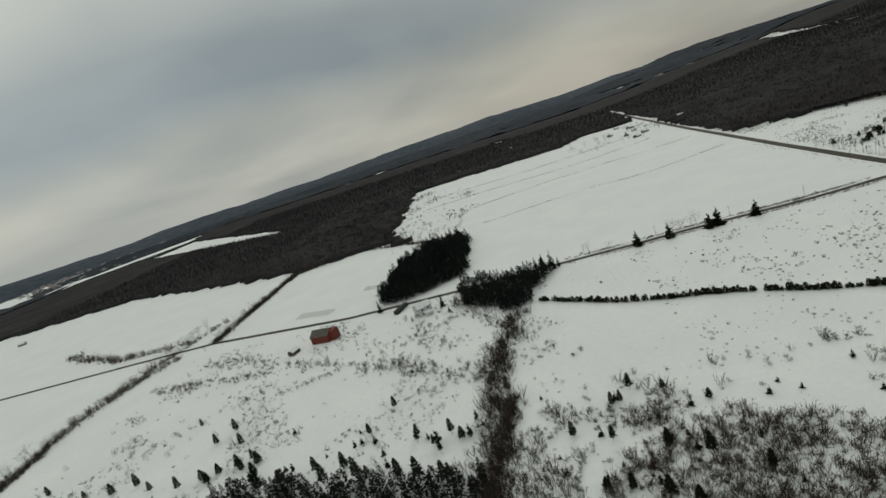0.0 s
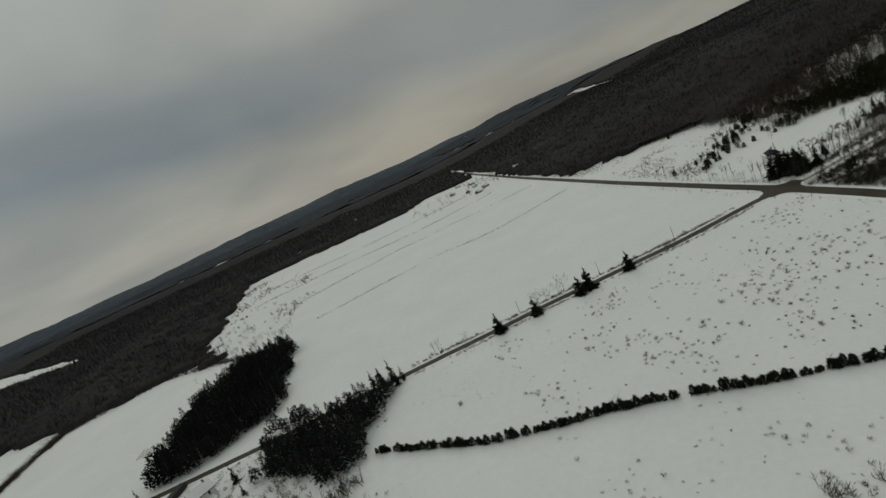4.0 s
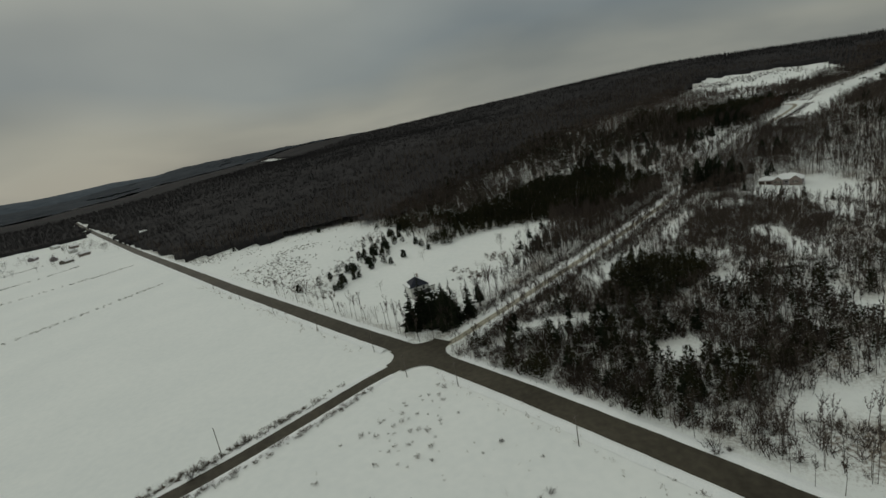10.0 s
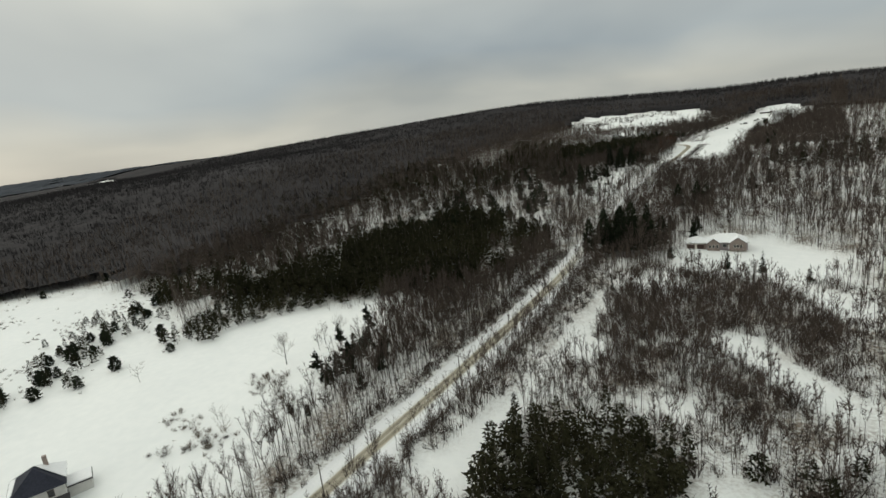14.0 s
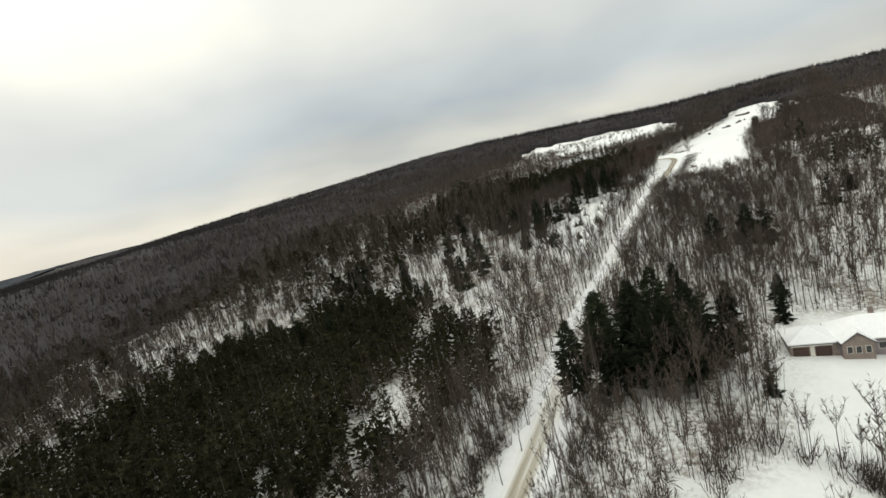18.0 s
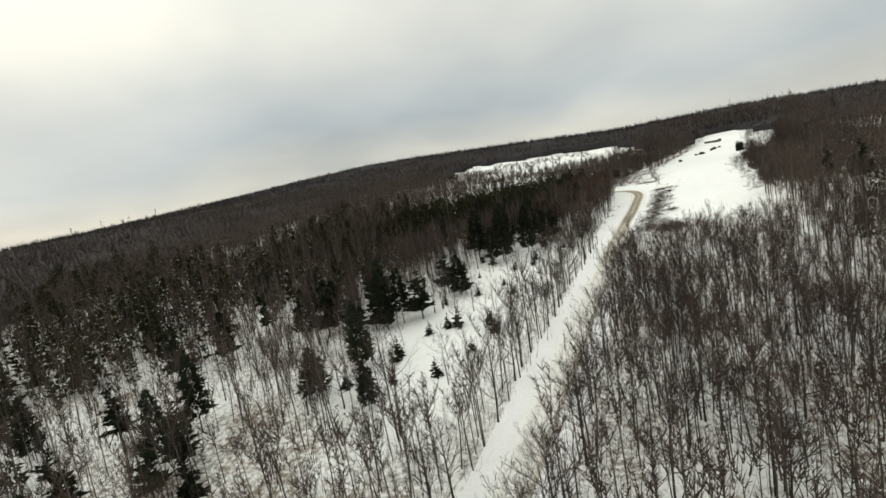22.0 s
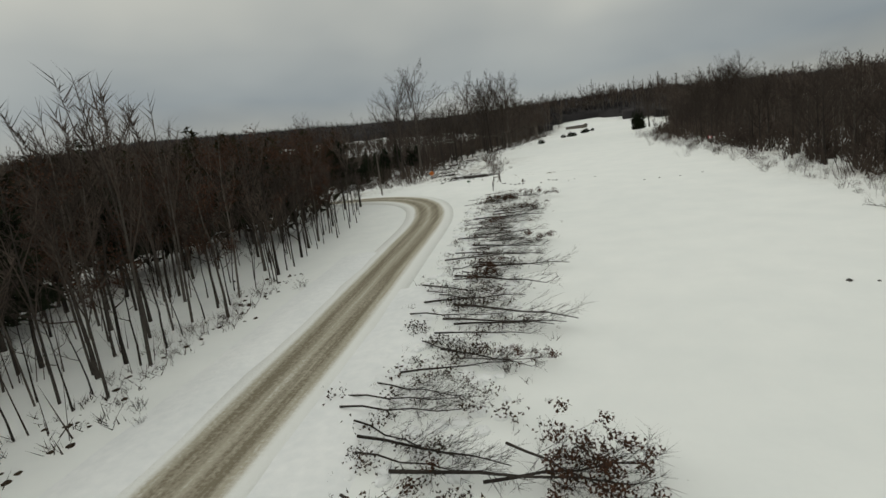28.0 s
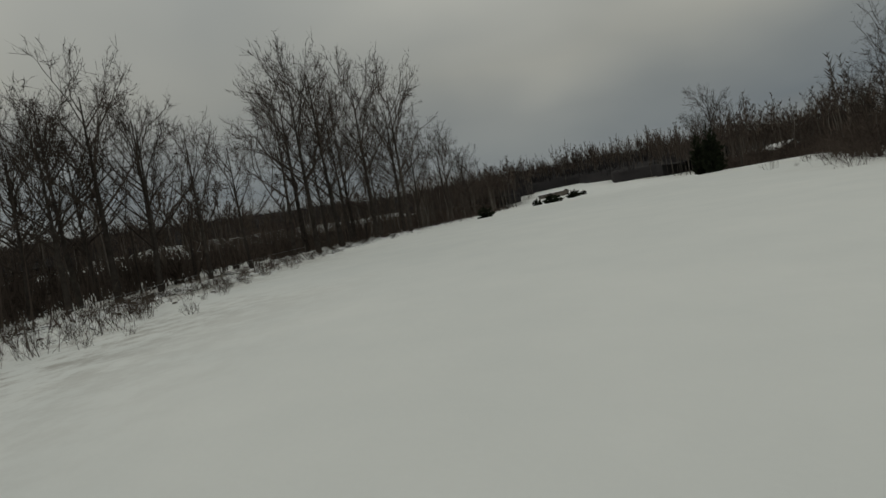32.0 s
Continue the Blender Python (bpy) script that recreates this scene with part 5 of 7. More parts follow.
bm.faces.new(f)
bmesh.ops.recalc_face_normals(bm, faces=bm.faces[:])
bmesh.ops.solidify(bm, geom=bm.faces[:], thickness=0.14)
part("snow", bm, SNOWCAP, roof, "snow lying along the eaves and the back slopes")
for x in (-2.2, 2.0):
    for z in (0.9, 3.3):
        window(cot, x, -4.2, z, 0.9, 1.3, -1, GREYWOOD)
        side_window(cot, 4.2, x, z, 0.9, 1.3, 1, GREYWOOD)
part("door", boxed(-0.5, -4.26, 0.0, 0.45, -4.21, 2.05), DOORBROWN, cot)
porch = part("porch", boxed(-3.6, -6.5, -0.5, 4.6, -4.21, 0.0), GREYWOOD, cot, "open timber porch with a dark snow-edged roof")
bm = bmesh.new(); prism(bm, [(-6.7, 2.2), (-4.21, 2.75), (-4.21, 2.85), (-6.7, 2.32)], -3.7, 4.7)
bmesh.ops.rotate(bm, verts=bm.verts[:], cent=(0, 0, 0), matrix=Matrix.Rotation(radians(90), 3, "Z"))
bmesh.ops.scale(bm, verts=bm.verts[:], vec=(-1, 1, 1)); bmesh.ops.recalc_face_normals(bm, faces=bm.faces[:])
part("roof", bm, SHINGLE, porch)
part("chimney", boxed(1.5, 1.4, 6.2, 2.2, 2.1, 9.2), BRICK, cot, "brick chimney stack")
for k in range(5):
    part("post", boxed(-3.4 + 1.9 * k, -6.35, -0.5, -3.28 + 1.9 * k, -6.23, 2.2), WHITEPAINT, porch)
part("rail", boxed(-3.4, -6.33, 0.75, 4.3, -6.26, 0.84), GREYWOOD, porch)
ann = part("annexe", boxed(4.21, -1.5, -0.6, 8.2, 2.8, 2.5), WHITEWALL, cot, "low white annexe with a flat snowy roof")
part("roof", boxed(4.22, -1.7, 2.5, 8.5, 3.0, 2.72), SHINGLE, ann)
part("snow", boxed(4.23, -1.6, 2.721, 8.4, 2.9, 2.98), SNOWCAP, ann, bevel=0.05)

# brick bungalow with two garage doors and gables
bung = tagged(empty("bungalow", at(60, 266.5, 0.1, 9)), "pale brick bungalow with gabled front, garage and snow-covered roof", "house")
part("wall", boxed(-12, -3.5, -0.6, -4.01, 4.5, 2.7), BRICK, bung)
part("wall", boxed(-4, -3.5, -0.6, 12, 5.5, 2.9), SIDING, bung)


def cross_roof(parent, x0, x1, y0, y1, z0, z1):
    """A roof with its ridge along x and both ends hipped."""
    bm = bmesh.new()
    d = (y1 - y0) / 2
    a = [bm.verts.new(p) for p in ((x0, y0, z0), (x1, y0, z0), (x1, y1, z0), (x0, y1, z0))]
    r = [bm.verts.new((x0 + d, (y0 + y1) / 2, z1)), bm.verts.new((x1 - d, (y0 + y1) / 2, z1))]
    for f in ((a[0], a[1], r[1], r[0]), (a[1], a[2], r[1]), (a[2], a[3], r[0], r[1]), (a[3], a[0], r[0]), (a[3], a[2], a[1], a[0])):
        bm.faces.new(f)
    rf = part("roof", bm, SHINGLE, parent)
    bm = bmesh.new()
    k, up = 0.12, 0.24
    a = [bm.verts.new(p) for p in ((x0 + k, y0 + k, z0 + 0.09), (x1 - k, y0 + k, z0 + 0.09), (x1 - k, y1 - k, z0 + 0.09), (x0 + k, y1 - k, z0 + 0.09))]
    b = [bm.verts.new((v.co.x, v.co.y, v.co.z + up)) for v in a]
    r = [bm.verts.new((x0 + d, (y0 + y1) / 2, z1 + up)), bm.verts.new((x1 - d, (y0 + y1) / 2, z1 + up))]
    for i in range(4):
        bm.faces.new((a[i], a[(i + 1) % 4], b[(i + 1) % 4], b[i]))
    for f in ((b[0], b[1], r[1], r[0]), (b[1], b[2], r[1]), (b[2], b[3], r[0], r[1]), (b[3], b[0], r[0])):
        bm.faces.new(f)
    part("snow", bm, SNOWCAP, rf, "deep smooth snow on the roof")


cross_roof(bung, -12.5, -3.6, -4.1, 5.1, 2.7, 5.0)
cross_roof(bung, -4.4, 12.6, -4.1, 6.1, 2.9, 6.0)
for x0, w, lo, hi, m in ((-1.2, 5.0, 2.95, 4.9, BRICK), (8.2, 6.4, 2.95, 5.3, BRICK)):
    gable_walls(bung, w, 1.6, lo, hi, m, -4.3, x0)
    gable_roof(bung, w, 3.6, lo, hi, SHINGLE, True, 0.35, -3.35, x0)
for x in (-10.2, -6.4):
    gd = part("garage_door", boxed(x - 1.35, -3.56, 0.0, x + 1.35, -3.501, 2.2), DOORBROWN, bung, "dark brown panelled garage door")
    for k in range(3):
        part("panel", boxed(x - 1.2, -3.60, 0.15 + k * 0.7, x + 1.2, -3.561, 0.7 + k * 0.7), DOORBROWN, gd)
    part("lintel", boxed(x - 1.6, -3.62, 2.22, x + 1.6, -3.502, 2.5), TRIM, bung)
part("trim", boxed(-8.6, -3.6, 0.0, -7.9, -3.501, 2.5), TRIM, bung)
for x in (-2.6, -1.2, 0.3):
    window(bung, x, -5.1, 0.9, 0.8, 1.3)
for x in (7.0, 8.2, 9.4):
    window(bung, x, -5.1, 0.9, 0.85, 1.3)
window(bung, 3.2, -3.5, 0.9, 1.6, 1.2)
part("door", boxed(4.6, -3.56, 0.0, 5.55, -3.502, 2.05), WHITEPAINT, bung)
part("chimney", boxed(3.0, 2.0, 4.6, 3.8, 2.8, 7.0), BRICK, bung)

# red barn
barn = tagged(empty("barn", at(54, -496, 0, -12, 1.4)), "red board barn with a grey half-snowed gable roof", "barn")
gable_walls(barn, 9, 13, 4.6, 7.6, REDPAINT)
gable_roof(barn, 9, 13, 4.6, 7.6, GREYWOOD, False, 0.35)
bm = bmesh.new()
prism(bm, [(0.0, 7.8), (-4.7, 4.66), (-4.7, 4.86), (0.0, 8.02)], -6.6, 6.6)
part("snow", bm, SNOWCAP, barn, "snow on one roof slope")
part("door", boxed(-1.6, -6.58, 0, 1.6, -6.51, 3.2), REDPAINT, barn, "red sliding barn door")
part("wing", boxed(-3.6, 6.51, -0.6, 2.4, 10.0, 6.4), REDPAINT, barn, "tall narrow red wing at the gable end")
for x in (-2.8, 2.8):
    window(barn, x, -6.5, 3.4, 0.7, 0.8, -1, WHITEPAINT)

shed = tagged(empty("shed", at(67, -520, 0, 70, 1.25)), "weathered grey board shed with a snowy gable roof", "shed")
gable_walls(shed, 5, 7, 2.3, 3.9, GREYWOOD)
gable_roof(shed, 5, 7, 2.3, 3.9, GREYWOOD, True, 0.3)
part("door", boxed(-0.6, -3.56, 0, 0.6, -3.51, 1.9), BLACKPAINT, shed)

farm = tagged(empty("farmhouse", at(50, -404, 0, 40, 1.25)), "white two-storey farmhouse with a snow-covered gable roof", "house")
gable_walls(farm, 8, 10, 5.4, 8.2, WHITEWALL)
gable_roof(farm, 8, 10, 5.4, 8.2, SHINGLE, True, 0.4)
for x in (-2.2, 2.2):
    for z in (0.9, 3.6):
        window(farm, x, -5.0, z, 0.9, 1.3, -1, GREYWOOD)
        side_window(farm, 4.0, x, z, 0.9, 1.3, 1, GREYWOOD)
part("chimney", boxed(-0.4, 2.6, 7.2, 0.4, 3.4, 9.4), BRICK, farm)
part("door", boxed(-0.5, -5.06, 0, 0.45, -5.01, 2.05), DOORBROWN, farm)
low = part("lean_to", boxed(4.01, -2, -0.6, 8.5, 3, 2.4), WHITEWALL, farm, "low white lean-to")
part("snow", boxed(3.99, -2.2, 2.41, 8.7, 3.2, 2.66), SNOWCAP, low)

wall = tagged(empty("machine_shed", at(27, -430, 0, 72)), "long low black-walled shed with a thin snowy roof edge", "shed")
part("wall", boxed(-2.2, -9, -0.5, 2.2, 9, 2.9), BLACKPAINT, wall)
part("roof", prism(bmesh.new(), [(-2.6, 2.9), (2.6, 3.3), (2.6, 3.5), (-2.6, 3.1)], -9.3, 9.3), SHINGLE, wall)

# far village houses along the cross road
def small_house(m, wallmat, w, l, label):
    ob = tagged(empty("village_house", m), label, "house", "village houses")
    gable_walls(ob, w, l, 3.4, 6.0, wallmat)
    gable_roof(ob, w, l, 3.4, 6.0, SHINGLE, True, 0.4)
    for x in (-w / 4, w / 4):
        window(ob, x, -l / 2, 1.0, 1.0, 1.3)
    for y in (-l / 4, l / 4):
        side_window(ob, w / 2, y, 1.0, 1.0, 1.3)
    part("chimney", boxed(-0.4, 1, 5.2, 0.4, 1.8, 7.2), BRICK, ob)
    return ob


for x, y, a, m, lab in ((-690, -42, 10, BRICK, "brown brick village house with a snowy roof"), (-720, -75, 80, SIDING, "grey-sided village house with a snowy roof"), (-765, -48, 5, WHITEWALL, "white village house with a snowy roof"),
                        (-800, -95, 60, SIDING, "grey-sided village house among bare trees"), (-835, -40, 15, BRICK, "brown brick village house beside the road"), (-655, -66, 40, GREYWOOD, "weathered wooden village house with snow on its roof"),
                        (-740, 44, 0, WHITEWALL, "white village house at the wood's edge"), (-905, -60, 30, WHITEWALL, "white house at the far end of the village"),
                        (-1010, -480, 20, WHITEWALL, "white farmhouse far off among the woods"), (-1250, -330, 50, WHITEWALL, "white building far off among the woods"), (-360, -1330, 20, SIDING, "grey farm building at the field's end"),
                        (-420, -1480, 70, WHITEWALL, "white farm building beyond the fields"), (-60, -1250, 15, BRICK, "brick house beside the far road")):
    small_house(at(x, y, 0, a), m, 8 + (x % 3), 11 + (y % 4), lab)

# buildings at the head of the runway
hang = tagged(empty("hangar", at(40, 815, -0.3, 62, 0.75)), "long low grey hangar with a snow-covered roof", "hangar")
gable_walls(hang, 9, 16, 2.4, 3.4, GREYWOOD)
gable_roof(hang, 9, 16, 2.4, 3.4, SHINGLE, True, 0.4)
for k in range(2):
    part("door", boxed(4.5, -6.5 + k * 7, 0, 4.58, -1.2 + k * 7, 2.2), SIDING, hang, "grey sliding hangar door")
cabin = tagged(empty("cabin", at(96, 732, 0, 20, 0.85)), "dark wooden cabin with a snowy roof behind bare trees", "cabin")
gable_walls(cabin, 7, 9, 2.8, 4.8, GREYWOOD)
gable_roof(cabin, 7, 9, 2.8, 4.8, SHINGLE, True, 0.5)
window(cabin, -1.6, -4.5, 0.9, 1.0, 1.1); window(cabin, 1.6, -4.5, 0.9, 1.0, 1.1)
hilltop = tagged(empty("hill_house", at(150, 655, 0, 10)), "pale house with a snowy roof on the wooded hill", "house")
gable_walls(hilltop, 9, 12, 5.0, 8.0, WHITEWALL)
gable_roof(hilltop, 9, 12, 5.0, 8.0, SHINGLE, True, 0.5)
for x in (-2, 2):
    window(hilltop, x, -6, 1.0, 1.1, 1.4); window(hilltop, x, -6, 3.4, 1.1, 1.2)

# ---- poles, fences and signs ----
def utility_pole(m, h, label, arm=True):
    ob = tagged(empty("utility_pole", m), label, "utility pole", "roadside poles")
    part("pole", rod(bmesh.new(), (0, 0, -0.8), (0, 0, h), 0.15, 0.10, 8), GREYWOOD, ob)
    if arm:
        part("crossarm", boxed(-0.9, -0.05, h - 0.55, 0.9, 0.05, h - 0.43), GREYWOOD, ob)
        for x in (-0.8, 0.0, 0.8):
            part("insulator", rod(bmesh.new(), (x, 0, h - 0.43), (x, 0, h - 0.2), 0.05, 0.035, 6), STONE, ob)
    return ob


for x, y in ((-14, -12.5), (-64, -13), (-118, -13), (-172, -13), (-226, -13), (40, -13.5), (92, -18), (150, -21), (205, -26), (17.5, -19)):
    utility_pole(at(x, y, 0, 90), 9.5, "grey wooden utility pole standing in the snowy verge")
for x, y in ((-1, -83), (-2, -140), (-3, -200), (-2, -262), (16, 70), (17, 120)):
    utility_pole(at(x, y, 0, 0), 9.0, "grey wooden utility pole beside the road")
utility_pole(at(-13, 551.5, 0, 20), 7.4, "bare weathered wooden pole beside the road bend", arm=False)
utility_pole(at(-39, 7, 0, 0), 8.5, "grey wooden pole leaning in the cottage yard", arm=False)

fence = tagged(empty("chain_link_gate", at(7.6, 544, 0, 4)), "grey chain-link gate panel between two steel posts, in snow", "gate")
for y in (-2.3, 2.3):
    part("post", rod(bmesh.new(), (0, y, -0.6), (0, y, 1.15), 0.06, 0.06, 8), GREYWOOD, fence)
for z in (0.15, 1.0):
    part("rail", rod(bmesh.new(), (0, -2.3, z), (0, 2.3, z), 0.025, 0.025, 6), METAL, fence)
part("stile", rod(bmesh.new(), (0, 0, 0.15), (0, 0, 1.0), 0.02, 0.02, 6), METAL, fence)
s = Soup()
for k in range(-9, 47):
    y0 = -2.25 + k * 0.1
    for d in (1, -1):
        a, b = (y0, y0 + 0.83) if d > 0 else (y0 + 0.83, y0)
        if min(a, b) > -2.25 and max(a, b) < 2.28:
            s.tube([(0, a, 0.16), (0, b, 0.99)], [0.004, 0.004], 3)
part("mesh", mesh_from("mesh", *s.arrays(), METAL), METAL, fence, "diamond wire mesh")

rail = tagged(empty("broken_rail_fence", at(7.6, 551, 0, 8)), "weathered wooden post with a broken rail, leaning in the snow", "fence")
part("post", rod(bmesh.new(), (0.6, -1.3, -0.5), (0.5, -1.3, 0.95), 0.11, 0.10, 8), GREYWOOD, rail)
part("post", rod(bmesh.new(), (-0.4, 1.2, -0.5), (-0.35, 1.2, 0.85), 0.10, 0.09, 8), GREYWOOD, rail)
part("rail", rod(bmesh.new(), (0.6, -1.4, 0.85), (-0.4, 1.3, 0.75), 0.08, 0.07, 6), GREYWOOD, rail)
part("brace", rod(bmesh.new(), (0.55, -1.2, 0.7), (0.1, -0.3, -0.1), 0.06, 0.05, 6), GREYWOOD, rail)
post = tagged(empty("fence_post", at(7.8, 555, 0, 12)), "squat weathered wooden fence post in a snowdrift", "post")
part("shaft", boxed(-0.16, -0.13, -0.6, 0.16, 0.13, 1.05), GREYWOOD, post, bevel=0.02)
part("strap", boxed(-0.17, -0.14, 0.72, 0.17, 0.14, 0.78), METAL, post)

wire = tagged(empty("wire_fence", Matrix.Identity(4)), "sagging wire fence on thin stakes along the snowfield edge", "fence")
line = [(6.5, 561.4), (6.3, 562.8), (6.7, 564.8), (6.4, 568), (6.0, 572), (5.2, 577), (4.2, 582), (2.8, 586), (2.0, 593), (1.2, 600), (0.6, 608), (0.0, 616), (-0.4, 624)]
tops = []
for i, (x, y) in enumerate(line):
    z = gz(x, y)
    lean = 0.12 * math.sin(i * 2.3)
    part("stake", rod(bmesh.new(), (x, y, z - 0.4), (x + lean, y + lean * 0.6, z + 1.25), 0.035, 0.03, 6), GREYWOOD, wire)
    tops.append((x + lean, y + lean * 0.6, z))
for zz in (0.5, 1.05):
    s = Soup()
    s.tube([(x, y, z + zz + (0.05 if i % 2 else -0.04)) for i, (x, y, z) in enumerate(tops)], [0.006] * len(tops), 3)
    part("wire", mesh_from("wire", *s.arrays(), METAL), METAL, wire)

sign = tagged(empty("road_sign", at(-6.2, 564.2, 0, 176)), "orange diamond warning sign with black bars on a steel post", "road sign")
part("post", boxed(-0.03, -0.03, -0.5, 0.03, 0.03, 1.9), METAL, sign)
bm = bmesh.new()
bmesh.ops.create_cube(bm, size=1, matrix=Matrix.Translation((0, 0.05, 1.55)) @ Matrix.Rotation(radians(45), 4, "Y") @ Matrix.Diagonal((0.75, 0.012, 0.75, 1)))
plate = part("plate", bm, SIGNORANGE, sign, "orange diamond plate")
for z, w in ((1.68, 0.34), (1.55, 0.5), (1.42, 0.30)):
    part("bar", boxed(-w / 2, 0.06, z - 0.03, w / 2, 0.066, z + 0.03), BLACKPAINT, plate)
sg = tagged(empty("marker_sign", at(3, 550, 0, 185)), "small green marker plate on a thin stake", "sign")
part("stake", rod(bmesh.new(), (0, 0, -0.3), (0, 0, 0.75), 0.02, 0.02, 6), METAL, sg)
part("plate", boxed(-0.3, 0.021, 0.6, 0.3, 0.033, 0.78), GREENSIGN, sg)
fl = tagged(empty("marker_flag", at(46, 566, 0, 190)), "small red and white flag on a thin pole in snow", "flag")
part("pole", rod(bmesh.new(), (0, 0, -0.4), (0, 0, 1.9), 0.025, 0.02, 6), GREYWOOD, fl)
cloth = part("cloth", boxed(0.02, -0.01, 1.35, 0.62, 0.01, 1.8), WHITEPAINT, fl, "red and white cloth")
for x0 in (0.02, 0.46):
    part("stripe", boxed(x0, 0.0101, 1.35, x0 + 0.16, 0.014, 1.8), REDPAINTED, cloth, "red stripe")
for x, y, h in ((-18, 561, 1.2), (-15.5, 562, 1.0), (-13, 563.5, 1.0)):
    st = tagged(empty("verge_post", at(x, y, 0, 30)), "short dark wooden post in the snowy verge", "post", "verge posts")
    part("shaft", rod(bmesh.new(), (0, 0, -0.4), (0, 0, h), 0.06, 0.055, 7), GREYWOOD, st)
    part("cap", rod(bmesh.new(), (0, 0, h), (0, 0, h + 0.06), 0.07, 0.03, 7), SNOWCAP, st, "cap of snow")


# ---- single trees and bushes ----
protos = []


def proto(name, pair, bark, leaf, label, category):
    p = tree_proto(0, name, "trunk", pair, bark, leaf, label, category)
    protos.append(p)
    return p


P_BARE = [proto("bare_tree", t, BARK, TWIG, "leafless grey-brown hardwood tree standing in snow", "tree") for t in NEAR_BARE]
P_FIELD = [proto("field_tree", t, BARK, TWIG, "small round-crowned leafless tree in the snow", "tree") for t in FIELD_BARE]
P_SLIM = [proto("slim_tree", t, BARK, TWIG, "slim upright leafless tree at the wood's edge", "tree") for t in SLIM_BARE]
def leafy_oak(seed, h):
    """A hardwood that has kept tufts of withered leaves."""
    wood, crown = branchy(seed, h, 9, 6, 6, 0.26, 0.36, 1, 0.02, 0.95, 0.03, 1.0)
    r = np.random.default_rng(seed)
    v = crown[0]
    tips = v[(v[:, 2] > h * 0.42)]
    k = np.repeat(r.integers(len(tips), size=150), 16)
    c = tips[k] + r.normal(size=(len(k), 3)) * 0.28
    d = r.normal(size=(len(k), 3)); d /= np.linalg.norm(d, axis=1)[:, None]
    s = Soup()
    s.blades(c - d * 0.07, c + d * 0.09, np.full(len(k), 0.14))
    return wood, crown, s.arrays()


P_OAK = []
for sd, h in ((461, 11.5), (462, 13), (463, 10)):
    w, c, lf = leafy_oak(sd, h)
    p = proto("oak", (w, c), BARK, TWIG, "oak that kept its withered red-brown leaves over winter", "oak")
    tagged(part("foliage", mesh_from("oak_foliage", *lf, DRYLEAF), DRYLEAF, p, "withered red-brown leaves"), kind="stuff")
    P_OAK.append(p)
P_BIG = [proto("spreading_tree", t, BARK, TWIG, "tall spreading leafless tree beside the snowy runway", "tree") for t in BIG_BARE]
P_ROUND = [proto("round_tree", t, BARK, TWIG, "round-crowned leafless tree with fine dark twigs at the snowfield", "tree") for t in ROUND_BARE]
P_SPRUCE = [proto("spruce", t, BARK, NEEDLE, "dark green spruce with drooping boughs in snow", "spruce") for t in NEAR_CONE]
P_PINE = [proto("pine", t, BARK, NEEDLE, "dark green pine with ragged layered boughs", "pine") for t in NEAR_PINE]
P_BUSHY = [proto("pine", t, BARK, NEEDLE, "broad bushy dark pine among bare trees", "pine") for t in NEAR_BUSHY]
P_TALL = [proto("pine", t, BARK, NEEDLE, "tall pine with a bare lower trunk at the road bend", "pine") for t in TALL_PINE]
P_BROAD = [proto("spruce", t, BARK, NEEDLE, "broad dark spruce standing beside the cleared road", "spruce") for t in BROAD_CONE]
P_YOUNG = [proto("young_conifer", t, BARK, NEEDLE, "small bushy young conifer growing out of the snow", "conifer") for t in SMALL_CONE]
P_HEDGE = [proto("hedge_conifer", t, BARK, NEEDLE, "bushy dark conifer in a field hedge", "conifer") for t in HEDGE_CONE]
P_CEDAR = [proto("cedar", CEDAR[0], BARK, NEEDLE, "dense dark columnar cedar at the runway edge", "cedar")]
P_JUNIPER = [proto("juniper", JUNIPER[0], BARK, NEEDLE, "low spreading dark juniper on the snowfield", "juniper")]
rb = np.random.default_rng(17)


def jit(x, y, d=1.0):
    return x + rb.uniform(-d, d), y + rb.uniform(-d, d)


# rows along the climbing road
plant(P_ROUND + P_SLIM[:2], [jit(-3.6 + 0.004 * (300 - y), y, 0.7) for y in np.arange(246, 440, 5.2)], "trees along the road", (0.75, 1.0))
plant(P_ROUND + P_SLIM[:2], [jit(9.8 + 0.012 * (300 - y), y, 1.2) for y in np.arange(236, 446, 4.4)], "trees along the road", (0.8, 1.05))
plant(P_SLIM + P_BARE, [jit(-11 + rb.normal() * 1.2, y, 1.4) for y in np.arange(450, 540, 5.0)], "trees at the road edge", (0.42, 0.7))
plant(P_BARE, [(-10, 466, 0.82), (-11, 487, 0.85), (-9.5, 506, 0.8), (-14, 450, 0.85), (-13, 476, 0.75), (-15, 496, 0.8)], "trees at the road edge")
plant(P_SLIM, [jit(-9.4, y, 0.8) for y in np.arange(478, 530, 2.6)] + [jit(-12, y, 1.2) for y in np.arange(500, 540, 3.0)], "thin trees at the road edge", (0.45, 0.68))
plant(P_ROUND, [(-10, 512, 0.7), (-13.5, 541, 1.1), (-13, 528, 0.75), (-9.8, 472, 0.85), (-24, 492, 1.15), (-27, 500, 1.1)], "trees at the road edge")
plant(P_ROUND + P_BARE, [jit(rb.uniform(11, 44), rb.uniform(285, 440), 1) for _ in range(46)], "trees in the roadside wood", (0.85, 1.05))
plant(P_BARE + P_SLIM, [jit(rb.uniform(-40, -11), rb.uniform(250, 360), 1) for _ in range(26)], "trees in the roadside wood", (0.75, 0.95))
plant(P_SLIM + P_BARE, [jit(20, y, 1.6) for y in np.arange(40, 235, 6)] + [jit(5, y, 1.5) for y in np.arange(60, 240, 8)], "trees along the road", (0.6, 0.85))
